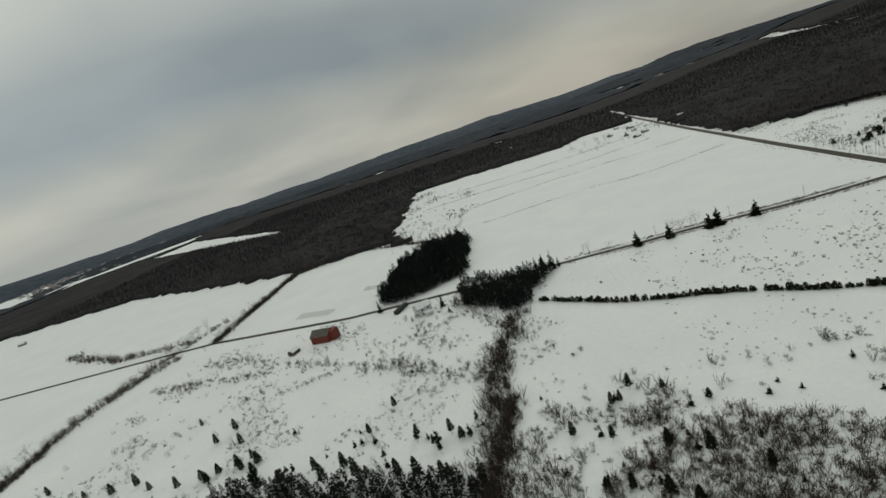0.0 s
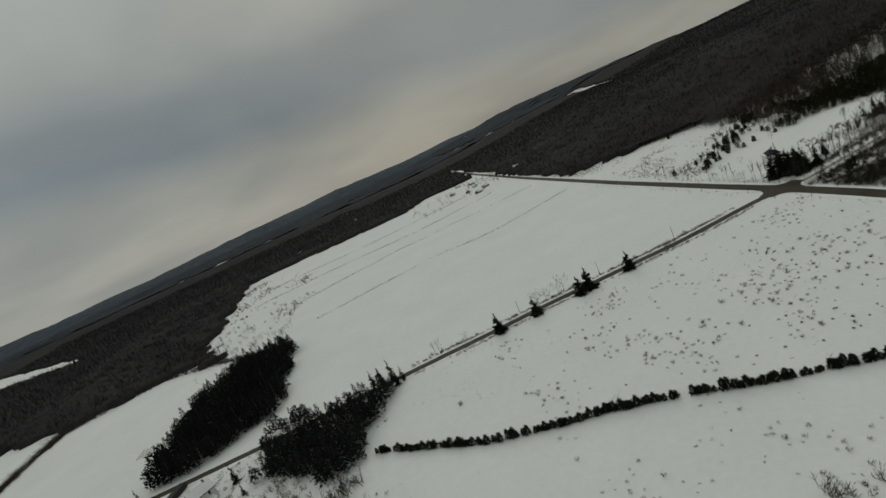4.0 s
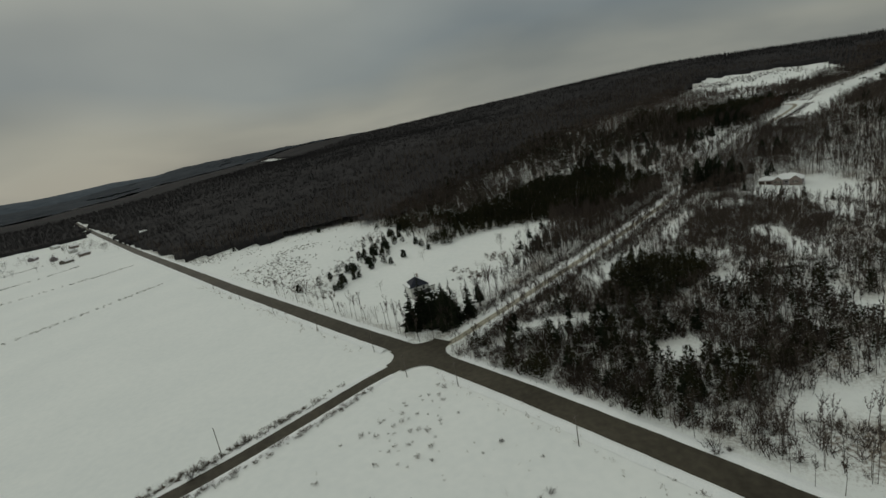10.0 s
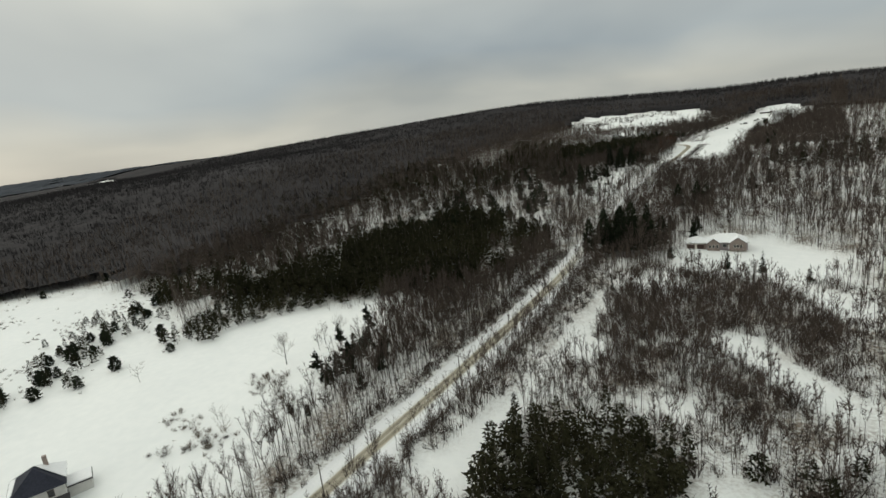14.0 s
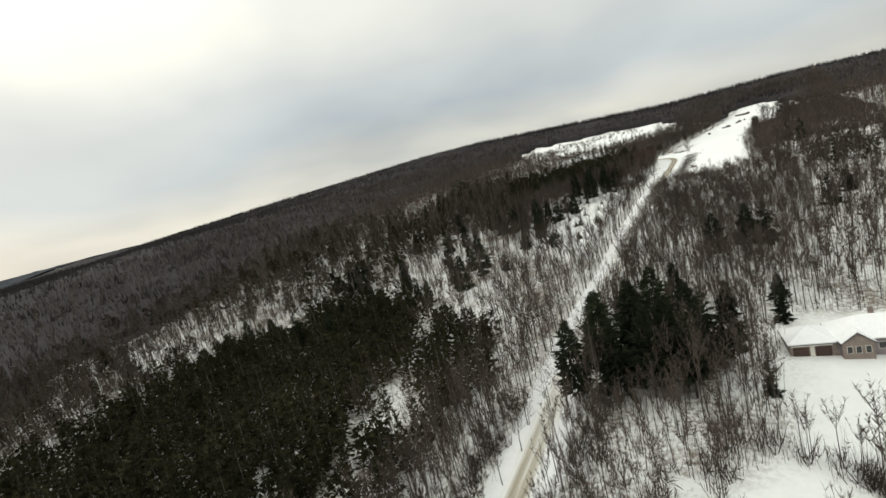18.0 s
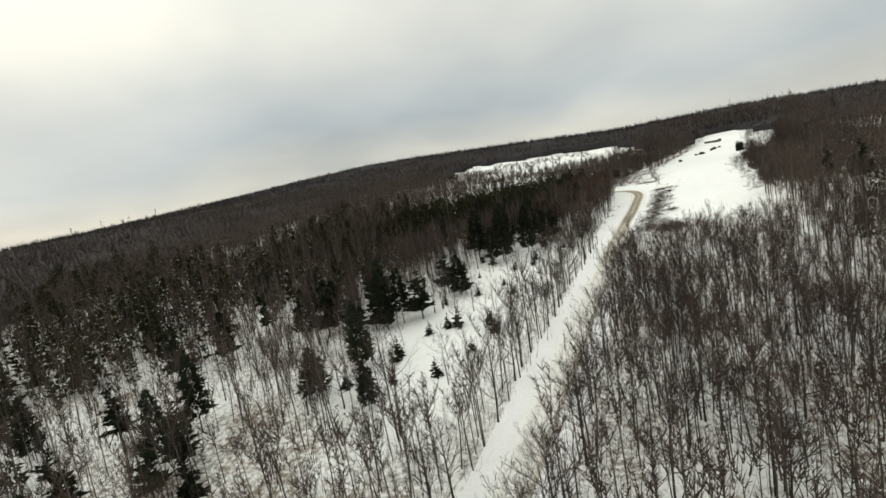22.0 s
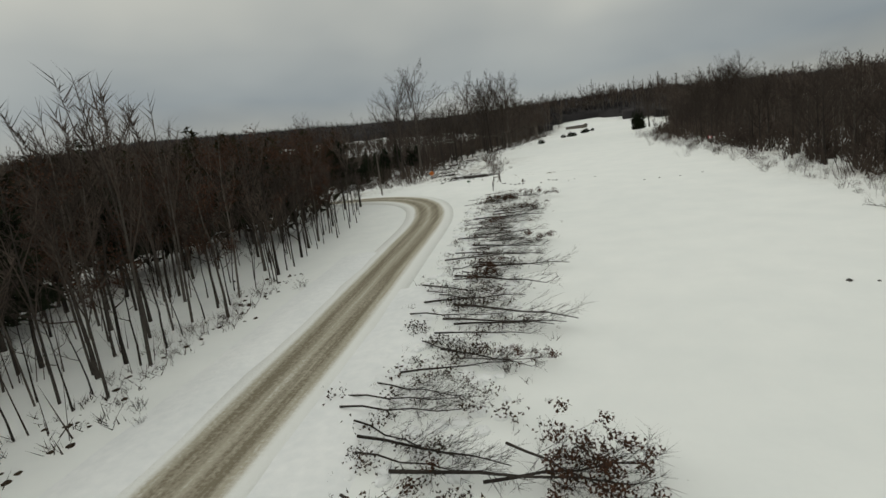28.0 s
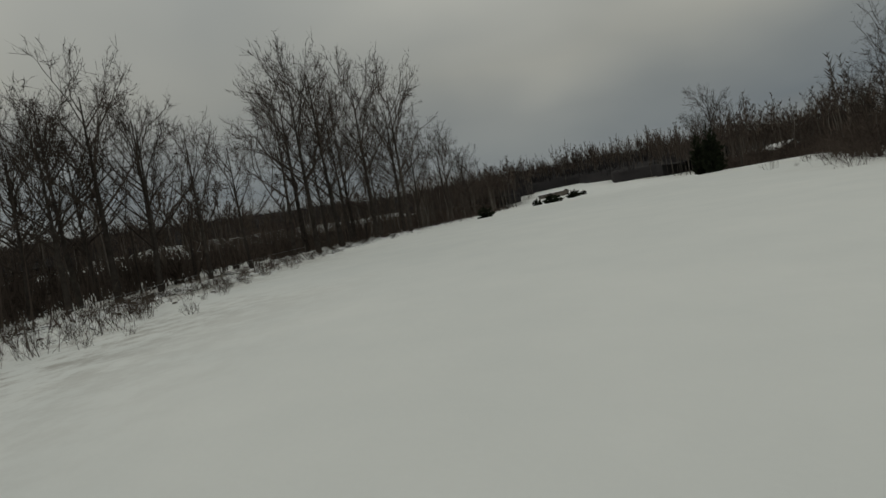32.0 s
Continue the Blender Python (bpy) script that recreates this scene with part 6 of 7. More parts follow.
plant(P_SLIM, [jit(rb.uniform(14, 40), rb.uniform(441, 455), 1) for _ in range(16)], "trees south of the runway", (0.5, 0.75))
# cottage yard
plant(P_FIELD, [(-74, 6, 0.5), (-71, 16, 0.6), (-108, 25, 0.5), (-74, 34, 0.5), (-42, 5, 0.5), (-44, 9, 0.6), (-90, 80, 0.6), (-16, 40, 0.6), (-9, 52, 0.7)], "small yard trees")
plant(P_FIELD, [(-38, 78, 0.4), (-31, 76, 0.5), (-20, 84, 0.7), (-14, 78, 0.7), (-12, 95, 0.75), (-8, 70, 0.7), (-5, 58, 0.65), (-22, 92, 0.55), (-16, 110, 0.6)], "bare yard trees")
plant(P_SPRUCE + P_BROAD, [(-16, 11, 1.2), (-14, 10, 1.5), (-10, 13, 1.5), (-6, 15, 1.55), (-2, 18, 1.4), (4, 19, 1.2), (-13, 18, 1.5), (-9, 19, 1.5), (-4, 22, 1.45), (1, 24, 1.3), (-12, 24, 1.4), (-6, 28, 1.3), (3, 30, 1.1), (-1, 34, 1.0), (2, 15, 1.2), (-12, 15, 1.5), (-7, 24, 1.4)], "spruces at the crossroads")
plant(P_PINE, [(-4, 44, 0.6), (0, 40, 0.75), (-18, 128, 0.55), (-24, 124, 0.5), (-14, 122, 0.6), (-10, 116, 0.6), (-28, 120, 0.45), (-22, 114, 0.4), (-6, 104, 0.5)], "pines beside the sanded road")
plant(P_HEDGE, [jit(-185 + 78 * u, 138 - 112 * u, 7) for u in np.linspace(0, 1, 30)] + [(-134, 35), (-112, 40), (-116, 57), (-109, 68), (-112, 81), (-157, 78), (-146, 92), (-130, 107), (-106, 99), (-286, 110), (-275, 141), (-342, 45), (-137, 13), (-109, 24)], "young pines in the rough field", (0.9, 1.6))
plant(P_PINE + P_HEDGE, [(-31, 109, 0.6), (-33, 116, 0.5), (-36, 124, 0.6), (-38, 132, 0.55), (-40, 142, 0.6), (-30, 130, 0.5), (-24, 128, 0.6), (-18, 126, 0.55), (-34, 138, 0.5), (-28, 118, 0.45), (-30, 140, 0.5)], "pines beside the sanded road")
plant(P_ROUND, [(-47, 109, 0.9), (-45, 125, 0.7), (-43, 131, 0.75), (-41, 128, 0.45), (-44, 121, 0.5)], "round bare yard trees")
plant(P_BUSHY, [(-18, 103, 0.5), (-21, 109, 0.55), (-23, 116, 0.55), (-21, 120, 0.5), (-25, 127, 0.5), (-19, 112, 0.5), (-27, 122, 0.42), (-22, 104, 0.36), (-13, 90, 0.26), (-19, 89, 0.24)], "bushy yard pines")
# trees by the bungalow
plant(P_BUSHY + P_PINE[:1], [(12, 238, 1.1), (17, 244, 1.25), (23, 248, 1.35), (29, 247, 1.3), (35, 251, 1.2), (39, 257, 1.0), (20, 259, 1.15), (31, 262, 1.15), (26, 255, 1.3), (14, 251, 1.05), (20, 240, 1.1), (26, 242, 1.15), (33, 243, 1.1)], "tall pines beside the bungalow")
plant(P_SPRUCE, [(45, 246, 0.62), (68, 238, 0.62), (80, 237, 0.55), (48.4, 278, 0.8), (95, 231, 0.5), (34, 200, 0.6)], "spruces round the bungalow yard")
# evergreens scattered through the left-hand wood
plant(P_BUSHY[1:], [(-37, 359, 0.85), (-42, 377, 0.7), (-27, 346, 0.5), (-44, 379, 0.6)], "pines at the clearing")
plant(P_PINE, [(-57, 374, 0.85), (-46, 378, 0.6), (-58, 314, 0.85), (-50, 322, 0.7), (-70, 330, 0.8), (-38, 320, 0.6), (-80, 350, 0.9), (-66, 396, 0.8), (-30, 350, 0.5)]
      + [jit(rb.uniform(-130, -30), rb.uniform(255, 440), 2) for _ in range(16)], "pines in the hardwood", (0.6, 1.0))
plant(P_BUSHY, [jit(rb.uniform(-120, -30), rb.uniform(300, 440), 2) for _ in range(17)] + [jit(rb.uniform(-160, -80), rb.uniform(255, 330), 2) for _ in range(10)], "bushy pines in the hardwood", (0.55, 0.9))
plant(P_YOUNG, [(-31, 364, 1.0), (-18, 398, 0.9), (-34, 392, 0.8), (-36, 352, 1.2), (-16, 366, 0.8)] + [jit(rb.uniform(-48, -14), rb.uniform(340, 430), 1) for _ in range(16)], "young conifers in the clearing", (0.6, 1.2))
plant(P_PINE, [jit(x, y, 2) for x, y in ((62, 488), (70, 476), (66, 352), (75, 372))], "pines in the right-hand wood", (0.75, 1.0))
plant(P_BUSHY + P_PINE[:1], [(26.6, 280, 0.85), (37.2, 283, 0.6), (48.3, 288, 0.55), (34.2, 316, 0.95), (42.8, 321, 0.95), (47.5, 323, 1.0), (-47.4, 302, 1.0), (-57.9, 329, 0.8), (-50.8, 328, 0.8), (-40.8, 349, 0.7), (-40, 381, 0.8), (-47, 384, 0.9), (-52, 378, 0.8)], "pines standing in the hardwood")
plant(P_BUSHY, [(-30.8, 429, 1.0), (-25, 437, 0.95), (-22, 452, 1.0), (-34, 441, 1.05), (-29, 455, 1.0), (-18, 488, 0.85), (-40, 432, 1.0), (-46, 446, 1.05), (-38, 458, 1.0), (-24, 470, 0.95), (-33, 474, 1.0), (-50, 462, 1.05), (-60, 452, 1.0), (-44, 484, 1.0), (-56, 478, 1.0), (-70, 466, 1.0), (-28, 494, 0.9), (-66, 440, 0.9)], "dark pines beyond the clearing")
plant(P_YOUNG, [(-26.4, 377.3, 1.2), (-24.2, 377.9, 1.3), (-17.7, 380.5, 1.0), (-29.6, 374.2, 1.1), (-14.4, 374.2, 1.15), (-27.4, 397.8, 1.0), (-19.5, 357, 1.2), (-14.1, 439, 1.1), (-21.5, 443.5, 1.2)], "young conifers in the clearing")
plant(P_TALL, [jit(rb.uniform(-40, -16), rb.uniform(502, 546), 1) for _ in range(22)] + [jit(rb.uniform(-36, -18), rb.uniform(462, 500), 1) for _ in range(6)], "pines behind the road bend", (0.65, 0.9))
plant(P_OAK, [jit(rb.uniform(-30, -10.5), rb.uniform(452, 536), 1) for _ in range(30)] + [(-11, 516, 0.95), (-12, 508, 1.0), (-10.5, 498, 0.9)], "oaks behind the road bend", (0.75, 1.0))
plant(P_YOUNG, [jit(rb.uniform(-120, -18), rb.uniform(566, 640), 1) for _ in range(44)], "young conifers in the cut-over ground", (0.5, 1.5))
# round the runway
plant(P_BIG, [(-11.5, 578, 1.22), (-15.5, 577, 1.18), (-18, 584, 0.95), (-9, 606, 0.78), (-3, 638, 0.95), (3, 641, 0.9), (8, 680, 0.9)], "big trees along the snowfield")
plant(P_ROUND, [(-14.5, 592, 1.25), (-12, 610, 1.3), (-7, 612, 1.22), (-10, 616, 1.3), (-14, 614, 1.15), (-6, 617, 1.15), (-11, 603, 1.05), (-8, 609, 1.2), (-13, 607, 1.0), (-5, 622, 1.0), (-18, 612, 1.1),
                (0, 634, 1.75), (-6, 634, 1.65), (1, 646, 1.75), (5, 650, 1.7), (-2, 644, 1.75), (-7, 640, 1.7), (4, 664, 1.5), (6, 690, 1.45), (10, 702, 1.4), (3, 655, 1.6), (-1, 629, 1.5), (2, 660, 1.5), (-4, 652, 1.6)], "round-crowned trees along the snowfield")
plant(P_BARE, [jit(-13 + 0.12 * (y - 600), y, 4) for y in np.arange(612, 780, 6)], "trees along the snowfield", (0.5, 0.75))
n = 420
stand("bare_wood", rb.uniform(-75, -16, n), rb.uniform(618, 760, n), MID_BARE, WOODS_BARK, WOODS_TWIG, 0.8, "tall leafless trees behind the brushy snowfield edge", "trees", 67)
plant(P_ROUND + P_BARE[:1], [jit(50, y, 1.8) for y in np.arange(500, 612, 3.2)] + [jit(66 + 0.5 * (y - 650), y, 2.5) for y in np.arange(650, 720, 4)] + [(57, 665, 1.0), (54, 622, 0.75), (55, 630, 0.8)], "trees right of the snowfield", (0.72, 1.1))
X, Y = np.concatenate([rb.uniform(53, 80, 330), rb.uniform(84, 112, 130)]), np.concatenate([rb.uniform(500, 645, 330), rb.uniform(650, 745, 130)])
stand("bare_wood", X, Y, MID_BARE, WOODS_BARK, WOODS_TWIG, 0.78, "dark leafless wood across the snowfield", "trees", 68)
plant(P_ROUND, [jit(rb.uniform(56, 76), rb.uniform(604, 648), 1) for _ in range(16)], "trees right of the snowfield", (1.25, 1.65))
plant(P_ROUND, [(56.5, 672, 1.5), (60, 690, 1.3), (58, 681, 1.2)], "trees right of the snowfield")
plant(P_CEDAR, [(49.5, 657, 1.25), (50.8, 659, 1.2), (52, 661, 1.1), (50, 662, 1.1), (48.8, 660, 1.15), (51.5, 664, 1.0)], "cedars at the runway edge")
plant(P_JUNIPER, [(16, 650, 0.9), (25.5, 688, 0.8), (28.5, 690, 1.1), (30, 692, 0.9), (36, 716, 1.0), (38, 724, 1.1), (42, 736, 1.0)], "junipers on the snowfield")
# along the southern road
plant(P_BROAD, [(13, -219, 1.15), (13, -193, 1.1), (15, -162, 1.15), (13.5, -155, 1.35), (14, -126, 1.15)], "spruces along the southern road")
plant(P_SPRUCE, [(10, -292, 1.0), (5, -300, 1.05), (1, -306, 1.0), (14, -286, 0.95), (11, -299, 0.9), (18, -290, 0.9), (20, -452, 0.8), (44, -388, 0.9), (60, -380, 0.5), (62, -412, 0.35)], "spruces along the southern road")
plant(P_FIELD, [(1, -259, 0.9), (-3, -186, 0.9), (0, -180, 0.85), (1, -172, 0.95), (-5, -166, 1.0), (-1, -240, 0.55), (136, -202, 0.55), (4, -205, 0.35), (-8, -640, 0.6), (0, -655, 0.6), (-35, -655, 0.5), (2, -690, 0.6), (10, -720, 0.6)], "roadside bare trees", (0.7, 0.9))
plant(P_FIELD, [jit(rb.uniform(-860, -640), rb.uniform(-60, 20), 3) for _ in range(40)] + [jit(x, -662 - 0.02 * x, 4) for x in np.arange(-250, -20, 11)] + [jit(x, -712, 6) for x in np.arange(-90, 240, 7)] + [jit(rb.uniform(-800, -610), rb.uniform(-200, -60), 3) for _ in range(26)], "hedge and village trees", (0.7, 1.05))
plant(P_FIELD, [jit(rb.uniform(-330, -195), rb.uniform(-500, -400), 2) for _ in range(44)], "scrubby trees beside the pine block", (0.5, 0.9))
hedge = smooth_line([(81, -306), (117, -255), (133, -210), (167, -142), (178, -121)], 1.5)
plant(P_HEDGE, [jit(x, y, 0.5) for x, y in hedge if rb.uniform() > 0.14], "hedge of small conifers", (0.65, 1.2))
plant(P_BUSHY, [(218, -270), (229, -280), (227, -276), (223, -256), (253, -284), (262, -264), (223, -377), (212, -407), (227, -358), (234, -366), (191, -397), (161, -549), (178, -511), (198, -495), (190, -518), (279, -291), (281, -282), (285, -270), (282, -235), (240, -362), (232, -352), (246, -300), (236, -240), (208, -633), (217, -596), (220, -572), (218, -555), (227, -538), (230, -517), (225, -505), (222, -496), (219, -485), (216, -477), (224, -480), (228, -500), (268, -250), (292, -262), (300, -280)], "round young pines in the scrub", (0.36, 0.6))
plant(P_BUSHY, [jit(x, y, 2) for x, y in ((220, -472), (239, -429), (238, -413), (251, -379), (251, -394), (238, -448), (262, -359), (246, -420), (256, -370), (244, -460), (234, -466), (250, -404))], "pines at the edge of the dark stand", (0.5, 0.75))
plant(P_YOUNG, [jit(rb.uniform(190, 300), rb.uniform(-480, -300), 1) for _ in range(20)] + [jit(rb.uniform(215, 300), rb.uniform(-300, -170), 1) for _ in range(24)], "young conifers in the scrub", (0.6, 1.5))
plant(P_PINE, [jit(rb.uniform(215, 275), rb.uniform(-470, -320), 1) for _ in range(30)], "pines in the scrub", (0.3, 0.6))
plant(P_PINE, [jit(rb.uniform(26, 118), rb.uniform(8, 66), 1) for _ in range(34)], "pines at the crossroads wood", (0.45, 0.8))

plant(P_BARE + P_SLIM, [jit(rb.uniform(-50, -12), rb.uniform(335, 440), 1) for _ in range(44)], "sparse trees in the clearing", (0.55, 0.85))
plant(P_YOUNG + P_PINE[:1], [jit(rb.uniform(-95, -16), rb.uniform(562, 610), 1) for _ in range(46)], "small evergreens behind the bend", (0.35, 0.8))
plant(P_BUSHY, [jit(rb.uniform(-90, -14), rb.uniform(564, 604), 1) for _ in range(40)], "bushy pines behind the bend", (0.28, 0.5))
bush_meshes = [mesh_from("bush", *b, TWIG) for b in BUSHES]
BUSH_SPOTS = [(121, -3, 1.5), (119, -1, 1.4), (123, 0, 1.3), (144, 7, 1.0), (79, -61, 0.9), (56, -71, 0.9), (73, -28, 0.9), (85, -75, 0.8), (118, -40, 0.9), (88, -54, 0.7), (6, -94, 1.5), (4, -91, 1.3), (174, -292, 1.6), (170, -287, 1.3), (123, -301, 1.3), (128, -298, 1.2),
              (75, -260, 1.1), (42, -231, 1.0), (100, -90, 0.8), (110, -66, 0.8), (130, -60, 0.8), (62, -45, 0.7), (96, -36, 0.8), (-33, 66, 1.3), (-30, 70, 1.5), (-36, 62, 1.2), (-27, 74, 1.0), (-40, 60, 0.8), (-50, 98, 0.9), (160, -35, 1.0), (165, -40, 1.2), (168, -34, 0.9)]
for i, (x, y, s) in enumerate(BUSH_SPOTS):
    ob = new("bush", bush_meshes[i % 3])
    ob.matrix_basis = at(x, y, 0, rb.uniform(0, 360), s)
    tagged(ob, "leafless brown bush in the snowy field", "bush", "field bushes")

# ---- scrub and weeds, too many to count ----
def field_noise(x, y, s=40.0):
    return 0.5 + 0.25 * (np.sin(x / s + 1.7 * np.sin(y / (s * 1.3))) + np.sin(y / (s * 0.7) + 1.1 * np.sin(x / (s * 0.9) + 2)))


def cloud(x0, x1, y0, y1, n, keep, poly=None, clump=32.0, seed=1):
    r = np.random.default_rng(seed)
    X, Y = r.uniform(x0, x1, n), r.uniform(y0, y1, n)
    k = r.uniform(size=n) < (np.clip((field_noise(X, Y, clump) + 0.5 * field_noise(Y, X, clump * 0.37) - 0.78) * 3.2, 0.04, 1) * keep if clump else keep)
    if poly:
        k &= inside(X, Y, poly)
    X, Y = X[k], Y[k]
    k = ~near_road(X, Y, 6.5) & ~(is_open(X, Y) & (X > 0) & (Y > 0) & (Y < 300)) & ~glade(X, Y)
    return X[k], Y[k]


X, Y = cloud(12, 330, -560, -14, 6000, 0.42, seed=301)
strew("weeds", X, Y, WEED, GRASS, (0.6, 1.5), "dry weeds poking through the field snow", "weeds", 302)
X, Y = cloud(20, 330, -660, -300, 9000, 0.7, clump=24.0, seed=303)
strew("scrub", X, Y, THICKET + WIDE_BRUSH, WOODS_TWIG, (0.8, 1.9), "bare brown scrub scattered over the snowy field", "scrub", 304)
X, Y = cloud(205, 400, -330, -120, 6500, 0.9, clump=20.0, seed=305)
strew("scrub", X, Y, FAR_THICKET + WIDE_BRUSH, WOODS_TWIG, (0.9, 2.0), "thick bare scrub over the snow", "scrub", 306)
X, Y = cloud(240, 335, -305, -185, 3200, 0.6, [(246, -250), (262, -195), (310, -180), (335, -230), (300, -305), (262, -280)], clump=False, seed=319)
strew("scrub", X, Y, FAR_THICKET, WOODS_TWIG, (0.8, 1.7), "dense brown alder scrub in the snowy field", "scrub", 320)
X, Y = cloud(30, 215, -230, -16, 6500, 0.34, clump=14.0, seed=307)
strew("scrub", X, Y, WIDE_BRUSH, BRUSH, (0.5, 1.4), "dry stalks and low scrub in the corner field", "scrub", 308)
X, Y = cloud(-400, -10, 0, 140, 14000, 0.55, [(-385, 8), (-290, 122), (-190, 138), (-110, 110), (-95, 20), (-110, 8)], seed=309)
strew("scrub", X, Y, WIDE_BRUSH, BRUSH, (0.5, 1.2), "rough dry growth in the snowy field by the woods", "scrub", 310)
X, Y = cloud(-900, -250, -600, -280, 3600, 0.9, [(-780, -570), (-290, -510), (-260, -440), (-420, -380), (-700, -430)], seed=311)
strew("scrub", X, Y, FAR_THICKET, WOODS_TWIG, (0.8, 1.8), "bare scrub creeping into the field", "scrub", 312)
X, Y = cloud(-260, 0, 610, 955, 8000, 1.0, [(-215, 740), (-60, 645), (-18, 615), (-26, 880), (-70, 950), (-250, 920)], seed=313)
plant(P_YOUNG, [jit(rb.uniform(-190, -30), rb.uniform(680, 900), 2) for _ in range(60)], "young conifers in the cut-over clearing", (0.5, 1.6))
strew("scrub", X, Y, FAR_THICKET[:2] + THICKET[:2], WOODS_TWIG, (0.6, 1.5), "stubble and brush in the cut-over clearing", "scrub", 314)
X, Y = cloud(-130, 5, 553, 645, 5200, 0.9, [(-9, 560), (-95, 560), (-100, 600), (-60, 618), (-24, 614), (2, 604)], seed=315)
strew("scrub", X, Y, THICKET[:2], WOODS_TWIG, (0.3, 0.9), "low brush and dead stalks in snow behind the bend", "scrub", 316)
X, Y = cloud(26, 120, 5, 215, 3200, 0.5, clump=False, seed=317)
strew("scrub", X, Y, THICKET, WOODS_TWIG, (0.6, 1.3), "bare undergrowth in the crossroads wood", "scrub", 318)


def along(line, off, spread, step, seed):
    r = np.random.default_rng(seed)
    l = smooth_line(line, step)
    t = np.gradient(l, axis=0); t /= np.linalg.norm(t, axis=1)[:, None]
    o = off + r.normal(size=len(l)) * spread
    return l[:, 0] + t[:, 1] * o + r.normal(size=len(l)) * step * 0.5, l[:, 1] - t[:, 0] * o + r.normal(size=len(l)) * step * 0.5


for i, (line, w, step, sc) in enumerate((([(74, -663), (84, -613), (97, -528)], 4, 0.8, (0.7, 1.5)), ([(42, -630), (50, -588), (102, -495), (112, -462)], 4, 1.0, (0.6, 1.4)), ([(127, -440), (134, -419), (165, -355), (176, -345)], 6, 0.6, (0.7, 1.6)),
                                         ([(70, -400), (107, -394), (125, -360)], 5, 0.9, (0.6, 1.3)), ([(60, -362), (100, -343), (118, -328)], 4, 0.8, (0.6, 1.3)), ([(223, -313), (238, -280), (250, -262)], 5, 0.5, (0.7, 1.4)),
                                         ([(188, -701), (134, -714), (55, -724), (-2, -688)], 4, 0.7, (0.9, 2.0)), ([(-140, -980), (-90, -890), (-53, -812), (-47, -699)], 4, 1.2, (1.2, 2.6)), ([(205, -328), (300, -338)], 3.2, 0.35, (1.2, 2.4)))):
    X, Y = along(line, 0, w, step, 520 + i)
    k = np.random.default_rng(i).uniform(size=len(X)) < field_noise(X, Y, 16) + 0.3
    strew("scrub", X[k], Y[k], FAR_THICKET, WOODS_TWIG, sc, "grey-brown leafless scrub along the snowy field", "scrub", 530 + i)
r = np.random.default_rng(541)
X, Y = np.concatenate([r.uniform(92, 162, 110), r.uniform(40, 165, 60)]), np.concatenate([r.uniform(-122, -42, 110), r.uniform(-200, -30, 60)])
strew("scrub", X, Y, BUSHES, BRUSH, (0.4, 1.0), "single leafless shrubs dotted over the corner field", "shrubs", 542)
S_LINE = [(8, -279), (5, -185), (9, -86), (6, -32)]
X, Y = along(S_LINE, -7, 1.2, 1.1, 555)
k = np.random.default_rng(9).uniform(size=len(X)) < field_noise(X, Y, 20)
strew("verge_brush", X[k], Y[k], BUSHES, BRUSH, (0.6, 1.2), "bare shrubs along the southern road", "scrub", 556)
for off, step, sd in ((6.6, 0.8, 1), (-6.6, 0.75, 2)):
    X, Y = along(S_LINE, off, 0.9, step, 320 + sd)
    k = np.random.default_rng(sd).uniform(size=len(X)) < field_noise(X, Y, 14) * 1.5
    strew("verge_brush", X[k], Y[k], WIDE_BRUSH, BRUSH, (0.7, 1.7), "dry brush along the road verge", "scrub", 330 + sd)
FIELD_ROWS = [
    ([(-310, -29), (-275, -140), (-285, -228), (-247, -367)], BRUSH, (0.8, 1.5), "weedy fence row across the snowy field"),
    ([(-461, -24), (-450, -144), (-441, -256), (-377, -414)], WOODS_TWIG, (0.8, 1.6), "brushy fence row across the snowy field"),
    ([(-580, -60), (-535, -207), (-532, -356), (-503, -497)], WOODS_TWIG, (0.8, 1.7), "brushy fence row across the far field"),
    ([(-690, -90), (-640, -300), (-620, -520)], WOODS_TWIG, (0.8, 1.7), "brushy fence row across the far field"),
    ([(-22, -659), (-140, -664), (-257, -666)], WOODS_TWIG, (1.2, 2.0), "dark hedge between two snowy fields"),
    ([(95, -322), (150, -335), (196, -337), (290, -337)], WOODS_TWIG, (1.6, 2.8), "dark alder strip across the field"),
    ([(30, -705), (99, -722), (170, -705), (243, -687)], WOODS_TWIG, (1.2, 2.2), "bare hedge trees along a ditch"),
]
FIELD_ROWS += [
    ([(-100, -690), (-60, -700), (20, -715)], WOODS_TWIG, (1.2, 2.0), "bare hedge along the road"),
    ([(60, -352), (110, -420), (140, -500)], WOODS_TWIG, (0.6, 1.2), "low brush along an old fence"),
    ([(-250, 8), (-120, 6), (-30, 5)], GRASS, (0.3, 0.6), "dry grass along the road verge"),
    ([(-250, -14), (-120, -14), (-20, -14)], GRASS, (0.4, 0.8), "dry grass along the road verge"),
    ([(28, -12), (100, -18), (180, -24)], GRASS, (0.3, 0.7), "dry grass along a field fence"),
    ([(-257, -666), (-285, -560), (-262, -505), (-215, -440)], WOODS_TWIG, (1.0, 2.0), "brushy field edge before the wood"),
]
